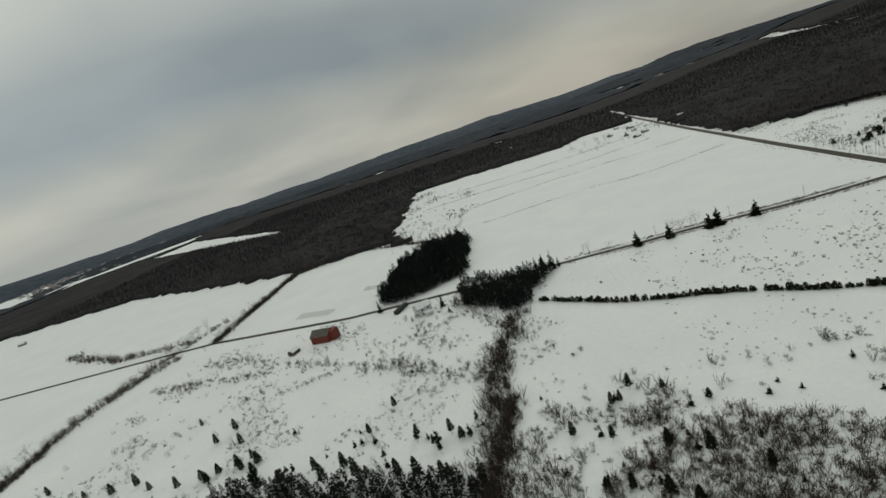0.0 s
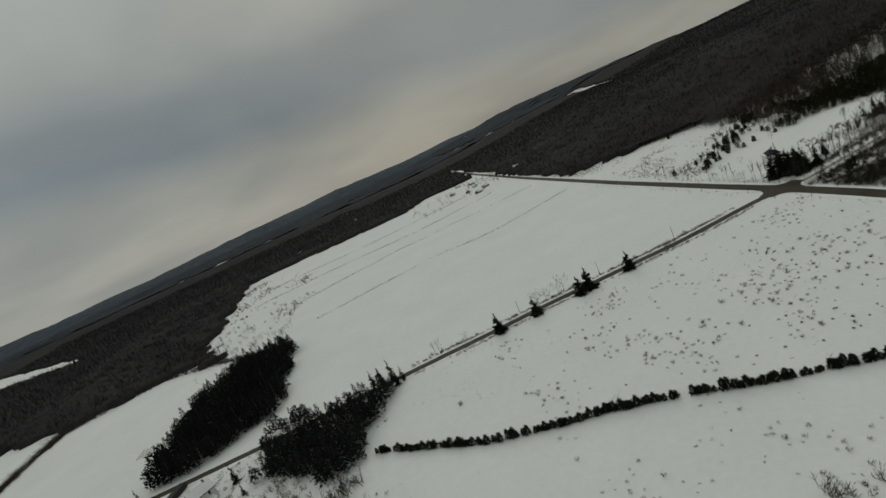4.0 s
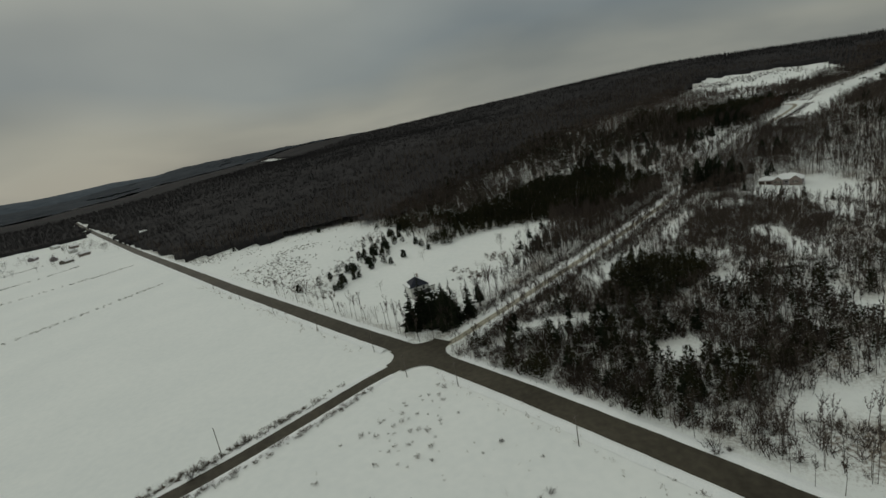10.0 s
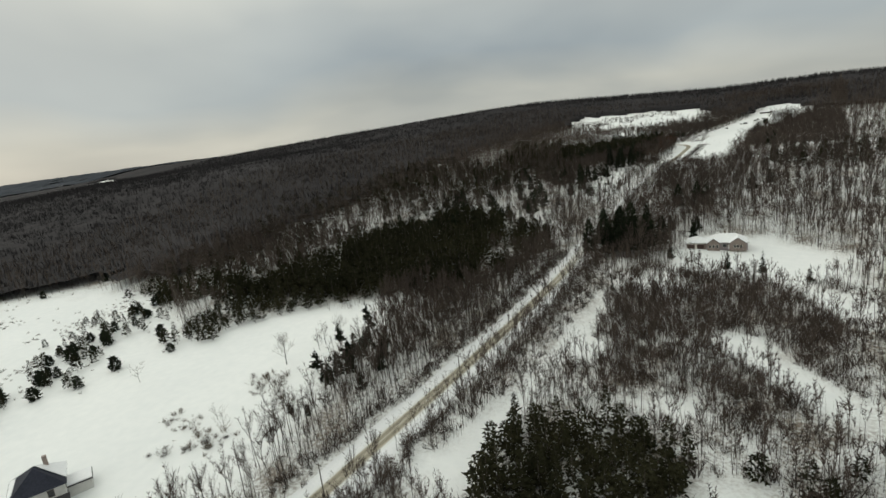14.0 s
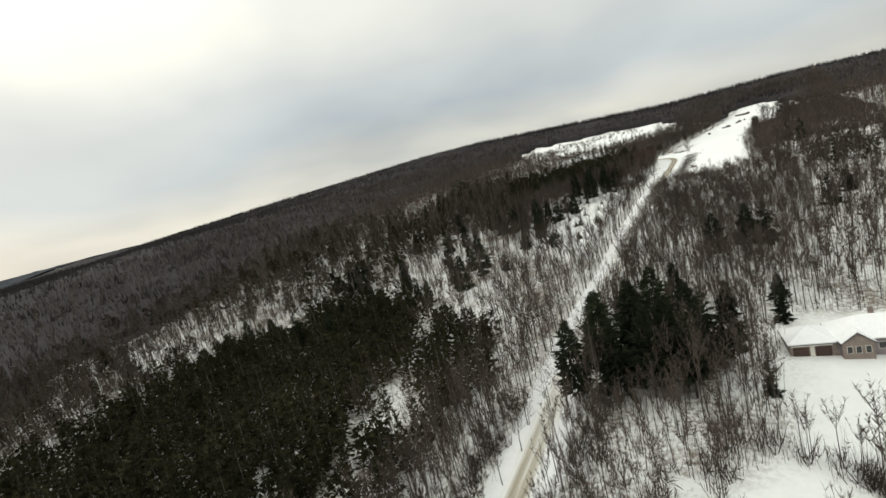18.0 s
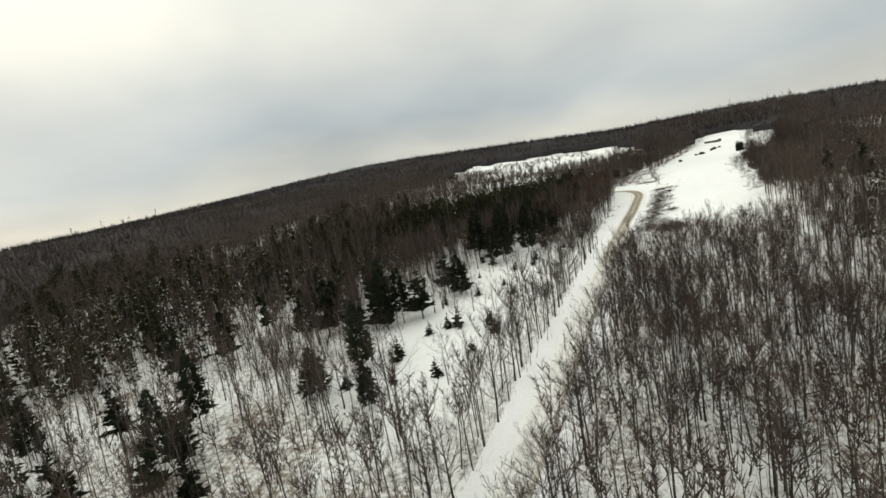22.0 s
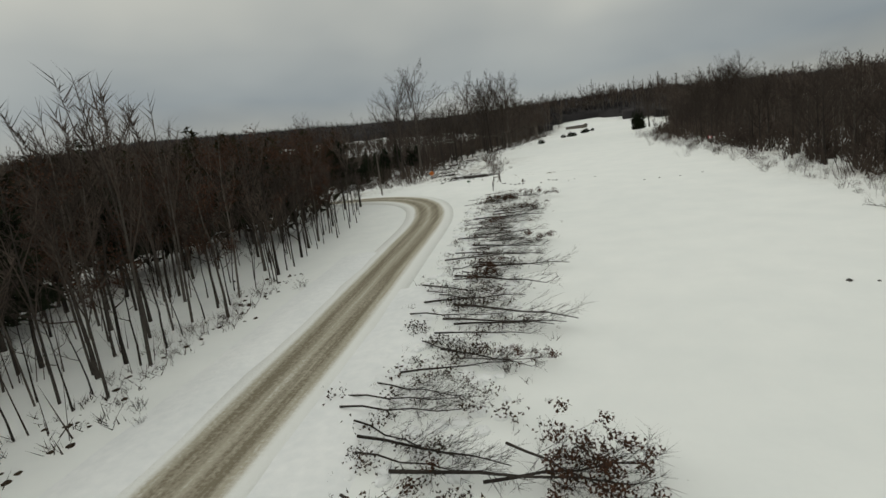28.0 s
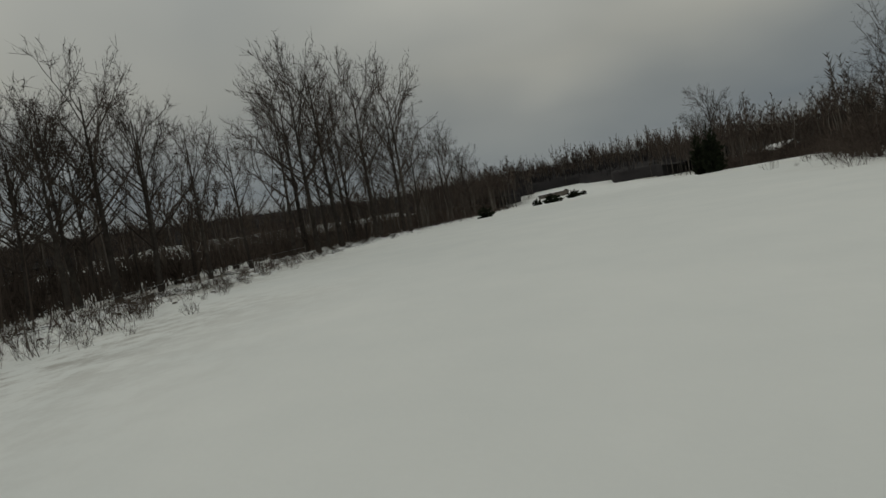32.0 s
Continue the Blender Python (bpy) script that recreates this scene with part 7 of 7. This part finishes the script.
for i, (line, mix, sc, label) in enumerate(FIELD_ROWS):
    X, Y = along(line, 0, 0.9 if i < 4 else 4.5 if i == 5 else 2.4, 0.5 if i == 5 else 0.32 if i == 4 else 0.7 if i in (6, 7, 12) else 1.5, 340 + i)
    k = np.random.default_rng(i).uniform(size=len(X)) < field_noise(X, Y, 22) + 0.25
    strew("fence_row", X[k], Y[k], FAR_THICKET if i in (4, 5, 6, 7, 8, 12) else WIDE_BRUSH if i < 4 else THICKET, mix, sc, label, "hedge", 360 + i)
def off_runway(x0, x1, y0, y1, n):
    """Spots kept off the snowfield and the strip along its edge."""
    r = np.random.default_rng(int(n + y0))
    X, Y = r.uniform(x0, x1, n), r.uniform(y0, y1, n)
    k = ~inside(X, Y, OPEN[9]) & (X < np.interp(Y, [560, 600, 640, 700, 780], [-9, -9, -5, 4, 16]) + 1000 * (X > 30)) & ~near_road(X, Y, 9)
    return X[k], Y[k]


# brush under the edge trees beside the sanded road and the runway
X, Y = along([(-8.8, 436), (-8.8, 498)], 0, 1.6, 0.5, 380)
strew("verge_brush", X, Y, FINE_THICKET[:2] + WEED, WOODS_TWIG, (0.3, 0.8), "twiggy brush at the foot of the roadside trees", "scrub", 381)
X, Y = along([(4, 562), (1, 590), (-3, 620), (2, 660), (8, 700), (16, 760)], 2.5, 1.4, 0.45, 382)
strew("verge_brush", X, Y, FINE_THICKET[:2], WOODS_TWIG, (0.35, 0.9), "dead stalks and brush along the snowfield edge", "scrub", 383)
X, Y = along([(47, 500), (46, 556), (46, 610), (52, 630), (66, 650), (86, 695), (106, 760)], -2.0, 1.6, 0.6, 384)
strew("verge_brush", X, Y, FINE_THICKET, WOODS_TWIG, (0.4, 1.0), "brush under the trees right of the snowfield", "scrub", 385)
X, Y = off_runway(47, 115, 505, 760, 4200)
strew("thicket", X, Y, FAR_THICKET, WOODS_TWIG, (0.6, 1.4), "dense bare thicket right of the snowfield", "scrub", 386)
X, Y = off_runway(-70, 30, 600, 780, 3000)
strew("thicket", X, Y, FAR_THICKET + SAPLING, WOODS_TWIG, (0.8, 1.7), "dense bare thicket left of the snowfield", "scrub", 387)

n = 420
X, Y = np.concatenate([rb.uniform(14, 46, 170), rb.normal(17, 4, 250)]), np.concatenate([rb.uniform(434, 458, 170), rb.normal(449, 3, 250)])
strew("thicket", X, Y, FINE_THICKET, WOODS_TWIG, (0.5, 1.05), "dense bare thicket at the foot of the runway", "scrub", 388)
X, Y = cloud(24, 150, 3, 225, 5000, 0.55, clump=False, seed=389)
strew("thicket", X, Y, FAR_THICKET, WOODS_TWIG, (0.6, 1.5), "brown bare thicket between the pines", "scrub", 390)

X, Y = cloud(21, 132, 2, 66, 3000, 0.8, clump=False, seed=398)
strew("thicket", X, Y, FAR_THICKET + SAPLING, WOODS_TWIG, (0.8, 1.6), "dense brown undergrowth at the crossroads", "scrub", 399)
X, Y = cloud(-235, -60, 150, 345, 3000, 0.55, clump=False, seed=402)
strew("thicket", X, Y, THICKET[2:] + SAPLING, WOODS_TWIG, (0.8, 1.4), "bare undergrowth round the pine stand", "scrub", 403)
X, Y = grid_spots([(24, 8), (120, 6), (132, 60), (60, 62), (30, 56)], 4.4, seed=77)
k = ~glade(X, Y)
X, Y = X[k], Y[k]
stand("bare_wood", X, Y, MID_BARE, WOODS_BARK, WOODS_TWIG, 0.66, "low leafless brown wood at the crossroads", "trees", 69)
X, Y = cloud(36, 104, 138, 234, 3600, 0.7, clump=False, seed=391)
strew("saplings", X, Y, SAPLING + FAR_THICKET[2:], WOODS_TWIG, (0.7, 1.3), "thick brown saplings behind the trail", "saplings", 392)
for off, sd in ((9.5, 551), (-9.5, 552)):
    X, Y = along([(14, 24), (14, 51), (13, 100), (12.5, 149), (10, 205), (6, 240)], off, 2.0, 0.5, sd)
    k = ~near_road(X, Y, 7)
    strew("verge_brush", X[k], Y[k], FAR_THICKET, WOODS_TWIG, (0.5, 1.3), "brown brush and young growth beside the sanded road", "scrub", sd)
X, Y = cloud(-28, 6, 128, 232, 1500, 0.5, clump=False, seed=393)
strew("saplings", X, Y, SAPLING + FAR_THICKET[1:], WOODS_TWIG, (0.6, 1.1), "brown saplings along the sanded road", "saplings", 394)
for x, y, nn, w in ((-42, 99, 26, 3.6), (-37, 95, 16, 3.0), (-30, 71, 26, 3.4), (-44, 72, 14, 3.4), (-27, 92, 14, 3), (-52, 73, 8, 2), (-7, 47, 14, 3), (-125, 18, 24, 7), (-110, 14, 16, 5)):
    strew("brush_patch", rb.normal(x, w, nn), rb.normal(y, w * 0.8, nn), FAR_THICKET[:2] + WIDE_BRUSH[:1], BRUSH, (0.6, 1.15), "patch of bare brown brush in the snowy yard", "brush", 470 + nn)
X, Y = off_runway(-125, -9, 560, 625, 1500)
strew("thicket", X, Y, FAR_THICKET[1:] + SAPLING, WOODS_TWIG, (0.5, 1.1), "dark brushy undergrowth below the runway trees", "scrub", 395)


X, Y = wood_spots(8, 62, 240, 440, 4.4)
strew("thicket", X, Y, THICKET[1:], WOODS_TWIG, (0.7, 1.5), "bare brown undergrowth in the roadside wood", "scrub", 397)
X, Y = rb.uniform(-30, -9, 240), rb.uniform(444, 474, 240)
strew("thicket", X, Y, FINE_THICKET[1:], WOODS_TWIG, (0.6, 1.3), "twiggy brush under the roadside trees", "scrub", 557)
plant(P_SLIM, [(5.8, 447, 0.36), (6.6, 449.5, 0.3), (7.4, 446, 0.4), (9.0, 448, 0.34), (10.5, 446, 0.4), (6.0, 452, 0.26)], "saplings at the foot of the runway")
# tree lines round the far end of the runway
n = 260
X, Y = np.concatenate([rb.uniform(-20, 125, n), rb.uniform(107, 122, 130)]), np.concatenate([rb.uniform(921, 945, n), rb.uniform(765, 920, 130)])
stand("bare_wood", X, Y, MID_BARE, WOODS_BARK, WOODS_TWIG, 1.4, "leafless tree line closing the far end of the runway", "trees", 73)
n = 70
Y = rb.uniform(655, 880, n)
stand("bare_wood", np.interp(Y, [650, 700, 780, 880], [2, 9, 17, 24]) - rb.uniform(0, 12, n), Y, NEAR_BARE, WOODS_BARK, WOODS_TWIG, 0.8, "leafless trees along the far runway edge", "trees", 74)
# ---- felled trees and brush beside the runway ----
def felled(seed, length, leaves, bushy=1.0, thick=0.06):
    r = np.random.default_rng(seed)
    wood, twig, leaf = Soup(), Soup(), Soup()
    t = np.linspace(0, 1, 6)
    ax = np.stack([length * t, np.cumsum(r.normal(size=6)) * 0.12, 0.16 + 0.25 * t + r.normal(size=6) * 0.05], 1)
    wood.tube(ax, (0.05 if leaves else thick * 0.75) * (1 - 0.85 * t) + 0.012, 7)
    wood.add(np.concatenate([wood.v[-1][:7], wood.v[-1][:7].mean(0, keepdims=True)]), [(i, (i + 1) % 7, 7) for i in range(7)])
    b, e, w = [], [], []
    for i in range(int(18 * bushy)):
        f = r.uniform(0.28, 1.0)
        p = np.array([np.interp(f, t, ax[:, c]) for c in range(3)])
        d = unit(np.array([r.uniform(0.3, 1.0), r.normal() * 0.75, r.uniform(-0.05, 0.5)]))
        ln = r.uniform(1.0, 2.8) * (1.15 - 0.5 * f)
        q = p + d * ln
        q[2] = max(q[2], 0.05)
        b.append(p); e.append(q); w.append(0.03)
        for _ in range(14):
            g = r.uniform(0.2, 1)
            pp = p + (q - p) * g
            ee = pp + unit(d + r.normal(size=3) * np.array([0.6, 0.6, 0.35])) * r.uniform(0.3, 0.9)
            ee[2] = max(ee[2], 0.03)
            b.append(pp); e.append(ee); w.append(0.016)
    twig.blades(b, e, w)
    if leaves:
        E = np.array(e); k = np.repeat(r.integers(len(E), size=max(leaves // 34, 1)), 34)
        c = E[k] + r.normal(size=(len(k), 3)) * np.array([0.17, 0.17, 0.11])
        c[:, 2] = np.maximum(c[:, 2], 0.05)
        d = r.normal(size=(len(k), 3)); d /= np.linalg.norm(d, axis=1)[:, None]
        leaf.blades(c - d * 0.06, c + d * 0.08, np.full(len(k), 0.105))
    return wood.arrays(), twig.arrays(), (leaf.arrays() if leaves else None)


def felled_proto(seed, length, leaves, label, bushy=1.0, thick=0.06):
    w, t, l = felled(seed, length, leaves, bushy, thick)
    ob = empty("felled_tree", Matrix.Identity(4))
    part("trunk", mesh_from("felled_trunk", *w, BARK, True), BARK, ob)
    part("branch_spray", mesh_from("felled_branch", *t, BARK), BARK, ob)
    if l:
        tagged(part("foliage", mesh_from("felled_leaf", *l, DRYLEAF), DRYLEAF, ob, "withered brown leaves"), kind="stuff")
    protos.append(ob)
    return tagged(ob, label, "felled tree")


F_BARE = [felled_proto(401 + i, L, 0, "felled thin tree with bare branches lying in snow", bz, th) for i, (L, bz, th) in enumerate([(8, 1.2, 0.09), (6.5, 1.5, 0.06), (9, 1.1, 0.11), (7, 1.8, 0.07)])]
F_LEAF = [felled_proto(411 + i, L, n, "felled oak limb with withered brown leaves lying in snow", 1.3) for i, (L, n) in enumerate([(6, 620), (5, 760), (7, 480)])]
spots = []
for y in np.arange(449, 526, 1.05):
    left = 6.9 + 0.6 * math.sin(y * 0.4)
    if rb.uniform() < 0.8:
        spots.append((rb.choice(F_BARE), left + rb.uniform(-0.9, 2.6), y, rb.normal(-19, 11), rb.uniform(0.5, 1.05)))
    else:
        spots.append((rb.choice(F_LEAF), left + rb.uniform(0.5, 4.0), y, rb.normal(-19, 25), rb.uniform(0.5, 0.85)))
for x, y, a, s in ((12.5, 478, 10, 1.0), (13.2, 480, -40, 0.9), (7.6, 502.6, 5, 0.6), (10.9, 532.9, -27, 0.84), (7.6, 533.0, -35, 0.72), (9.2, 533.6, -62, 0.55), (9.4, 535.0, -12, 0.55), (7.2, 534.9, -52, 0.5)):
    spots.append((rb.choice(F_LEAF), x, y, a, s))
for x, y, a, s in ((5.0, 533.6, -22, 0.4), (6.6, 531.2, -24, 0.42), (7.4, 530.2, -20, 0.4), (7.0, 536.8, 5, 0.5), (4.8, 530.2, -12, 0.5)):
    spots.append((rb.choice(F_BARE), x, y, a, s))
for x, y, a in ((41, 497, 70), (43, 501, 50), (42, 505, 110), (45, 509, 80)):
    spots.append((rb.choice(F_BARE), x, y, a, 0.6))
for p, x, y, a, s in spots:
    tagged(copy_thing(p, at(x, y, 0.04 + rb.uniform(0, 0.18), a, s)), group="felled trees beside the runway")


def lump(seed, flat=0.6):
    r = np.random.default_rng(seed)
    bm = bmesh.new()
    bmesh.ops.create_icosphere(bm, subdivisions=2, radius=1)
    for v in bm.verts:
        v.co *= 1 + 0.22 * math.sin(v.co.x * 3 + seed) * math.cos(v.co.y * 4 + v.co.z * 2) + r.uniform(-0.05, 0.05)
        v.co.z *= flat
    return bm


def bm_arrays(bm):
    bmesh.ops.triangulate(bm, faces=bm.faces[:])
    v = np.array([x.co[:] for x in bm.verts]); f = np.array([[x.index for x in p.verts] for p in bm.faces])
    bm.free()
    return v, f


LUMPS = [bm_arrays(lump(i, 0.5)) for i in range(3)]
STRIP = [(1, 560), (-2, 568), (-5, 580), (-5, 596), (-3, 612), (1, 632), (5, 655), (9, 680)]
X, Y = along(STRIP, 0, 2.6, 0.16, 395)
strew("brash", X, Y, FINE_THICKET[:1] + WEED, WOODS_TWIG, (0.15, 0.5), "cut brush and stalks strewn along the snowfield edge", "brushwood", 396)
X, Y = along(STRIP, 0, 2.8, 0.2, 397)
strew("snow_clumps", X, Y, LUMPS, SNOWCAP, (0.1, 0.4), "lumps of snow between the cut brush", "snow", 398)
X, Y = along(STRIP, 0, 2.8, 0.3, 399)
strew("clods", X, Y, LUMPS, SOIL, (0.04, 0.16), "dark bark and clods showing between the cut brush", "debris", 400)
for x, y, nn, w in ((4.4, 561.8, 150, 1.1), (2.5, 561.5, 130, 1.6), (-1, 562.5, 110, 2.0), (-3.5, 570, 60, 1.2), (-6, 577, 70, 1.4), (-8, 586, 60, 1.4), (-6.5, 596, 60, 1.6), (-4, 607, 60, 1.4)):
    X, Y = rb.normal(x, w, nn), rb.normal(y, w * 0.6, nn)
    strew("brush_pile", X, Y, FINE_THICKET[:1], BARK, (0.2, 0.55), "low dark heap of cut brush in the snow", "brush pile", int(410 + nn))
i = 0
for x, y in zip(*along(STRIP, 0, 2.2, 3.4, 401)):
    i += 1
    tagged(copy_thing(F_BARE[i % 4], at(x, y, 0.03, rb.uniform(0, 360), rb.uniform(0.3, 0.5))), group="felled limbs along the snowfield")
n = 700
X, Y = rb.uniform(5.6, 13, n), rb.uniform(450, 529, n)
strew("snow_clumps", X, Y, LUMPS, SNOWCAP, (0.12, 0.5), "lumps of snow caught on the felled brush", "snow", 420)
n = 480
X, Y = rb.normal(10.0, 2.6, n), rb.uniform(448, 538, n)
k = (X > 4.8) & (X < 18)
strew("brash", X[k], Y[k], WEED + THICKET[:1], WOODS_TWIG, (0.15, 0.5), "twigs and stubs of brush sticking out of the snow", "brushwood", 421)
TUFTL = []
for i in range(4):
    r = np.random.default_rng(430 + i); s = Soup(); m = 46
    c = r.normal(size=(m, 3)) * np.array([0.32, 0.32, 0.14]) + np.array([0, 0, 0.25])
    d = r.normal(size=(m, 3)); d /= np.linalg.norm(d, axis=1)[:, None]
    s.blades(c - d * 0.06, c + d * 0.08, np.full(m, 0.1)); TUFTL.append(s.arrays())
n = 300
X, Y = np.concatenate([rb.normal(10.2, 2.0, n), rb.normal(9.9, 1.6, 40)]), np.concatenate([rb.uniform(452, 528, n), rb.normal(532.6, 1.3, 40)])
strew("leaf_litter", X, Y, TUFTL, WITHERED, (0.6, 1.2), "clusters of withered brown leaves on the felled limbs", "leaves", 431)

n = 100
stand("roadside_wood", rb.uniform(-34, -10.5, n), np.concatenate([rb.uniform(452, 546, 40), rb.uniform(500, 540, n - 40)]), FINE_BARE, WOODS_BARK, WOODS_TWIG, 0.78, "thin leafless trees behind the road bend", "trees", 72)
n = 130
X, Y = rb.normal(-7.8, 1.0, n), rb.uniform(446, 506, n)
strew("verge_debris", X, Y, LUMPS, SOIL, (0.05, 0.2), "dark clods and bark scraps along the road verge", "debris", 425)
X, Y = rb.normal(-7.8, 1.2, 200), rb.uniform(440, 504, 200)
strew("verge_brush", X, Y, FINE_THICKET[:1] + WEED, WOODS_TWIG, (0.4, 1.0), "dead twigs along the ploughed verge", "scrub", 426)
stone_mesh = [bpy.data.meshes.new("stone") for _ in range(3)]
for i, me in enumerate(stone_mesh):
    b = lump(20 + i, 0.7); b.to_mesh(me); b.free(); me.materials.append(STONE)
for i, (x, y, s) in enumerate([(11, 545, 0.32), (11.6, 545.3, 0.38), (10.2, 546, 0.22), (12.2, 545, 0.3), (15, 544, 0.25), (16.2, 546.1, 0.3), (16.8, 545.2, 0.26), (17.3, 544.9, 0.3), (20, 544, 0.18), (19, 543, 0.14), (23, 544, 0.2), (9.2, 547.6, 0.28), (8.8, 548.2, 0.22), (2, 556.5, 0.35), (-3, 557.5, 0.4), (4.6, 556, 0.25),
                                (29, 483, 0.2), (29.6, 482.6, 0.16), (31, 494, 0.26), (32.2, 493.6, 0.15), (26, 470, 0.2), (27.5, 471, 0.25), (33, 476, 0.2), (28.5, 536, 0.2), (30.5, 536.4, 0.22), (33, 536, 0.2), (36, 537, 0.2), (-13.5, 505, 0.25), (-8, 474, 0.3), (-8.8, 470, 0.25), (-7.8, 466, 0.3)]):
    ob = new("stone", stone_mesh[i % 3])
    ob.matrix_basis = at(x, y, -0.02, i * 47, s * 0.7)
    tagged(ob, "dark field stone showing through the snow", "stone", "stones at the runway")

# old stump and a patch of bare soil on the runway
stump = tagged(empty("stump", at(12, 547.3, 0, 20)), "short broken grey stump leaning in the snow", "stump")
part("trunk", rod(bmesh.new(), (0, 0, -0.3), (0.18, 0.1, 0.5), 0.16, 0.11, 9), GREYWOOD, stump)
part("root", rod(bmesh.new(), (0.05, 0, 0.05), (0.6, 0.1, 0.1), 0.09, 0.04, 7), GREYWOOD, stump)


def soil_patch(x, y, w, d, n, seed):
    """Broken clods and dead grass where the snow has been scraped off."""
    r = np.random.default_rng(seed)
    X, Y = x + np.clip(r.normal(size=n), -2, 2) * w, y + np.clip(r.normal(size=n), -2, 2) * d
    P = np.stack([X, Y, sheet(X, Y) + 0.0], 1)
    fine = 0.36 if w > 0.5 else 0.5
    lumps = scatter(LUMPS[seed % 3], P, r.uniform(0, 6.28, n), r.uniform(0.012, 0.04, n) * fine, r.uniform(0.012, 0.03, n) * fine)
    m = n // 2
    grass = scatter(WEED[seed % 4], P[:m], r.uniform(0, 6.28, m), r.uniform(0.03, 0.09, m))
    ob = tagged(new("soil_patch", mesh_from("soil_patch", *lumps, SOIL)), "dark bare soil and dead grass scraped free on the runway", "soil", kind="stuff")
    part("grass", mesh_from("soil_grass", *grass, GRASS), GRASS, ob)
    return ob


for i, (x, y, w, d, n) in enumerate(((16.1, 555.25, 0.15, 0.08, 420), (16.4, 555.05, 0.2, 0.07, 120), (16.75, 554.85, 0.2, 0.05, 170), (17.0, 555.0, 0.08, 0.04, 110), (17.3, 554.9, 0.13, 0.05, 90), (16.3, 554.7, 0.1, 0.04, 90), (16.8, 554.8, 0.8, 0.3, 60),
                                     (9.4, 557.9, 0.15, 0.14, 60), (10.0, 557.1, 0.2, 0.16, 50), (9.9, 556.5, 0.15, 0.14, 50), (12.0, 559.5, 1.2, 0.5, 50), (20, 554, 1.6, 0.5, 60), (13.5, 554.5, 2.0, 0.5, 50), (10.4, 553.4, 1.5, 0.4, 30), (21, 553, 2.0, 0.6, 40))):
    soil_patch(x + (0.25 if i < 7 else 0.6 if i < 10 else 0), y - (0.32 if i < 7 else 0), w, d, n, 440 + i)
X, Y = np.concatenate([rb.normal(15, 3.5, 46), rb.normal(18, 1.5, 60), rb.normal(9.5, 2, 50)]), np.concatenate([rb.normal(545, 0.7, 46), rb.normal(554.5, 0.7, 60), rb.normal(557, 1.5, 50)])
strew("grass_tufts", X, Y, WEED, SOIL, (0.025, 0.07), "tufts of dry grass beside bare soil and stones", "grass", 450)

# round bales in rows on the southern field
bale_me = bpy.data.meshes.new("bale")
b = rod(bmesh.new(), (0, -0.75, 0.6), (0, 0.75, 0.6), 0.68, 0.68, 14)
b.to_mesh(bale_me); b.free(); bale_me.materials.append(GRASS)
cap_me = bpy.data.meshes.new("bale_snow")
b = boxed(-0.5, -0.76, 1.12, 0.5, 0.76, 1.36)
bmesh.ops.bevel(b, geom=b.edges[:], offset=0.1, segments=2, affect="EDGES")
b.to_mesh(cap_me); b.free(); cap_me.materials.append(SNOWCAP)
bale = empty("hay_bale", Matrix.Identity(4))
tagged(bale, "round dry hay bale capped with snow, in a field row", "hay bale", "rows of hay bales")
part("straw", bale_me, GRASS, bale); part("snow", cap_me, SNOWCAP, bale)
protos.append(bale)
for row in range(9):
    for k in range(6):
        copy_thing(bale, at(-15 - 2.2 * row * 0.8 - 2.6 * k, -520 - 5.2 * row + 0.6 * k, 0, 80, 0.62))
for row in range(5):
    for k in range(6):
        copy_thing(bale, at(-62 - 2.6 * k - 1.0 * row, -482 - 3.2 * row, 0, 80, 0.5))

for p in protos:
    for o in (*p.children_recursive, p):
        bpy.data.objects.remove(o)
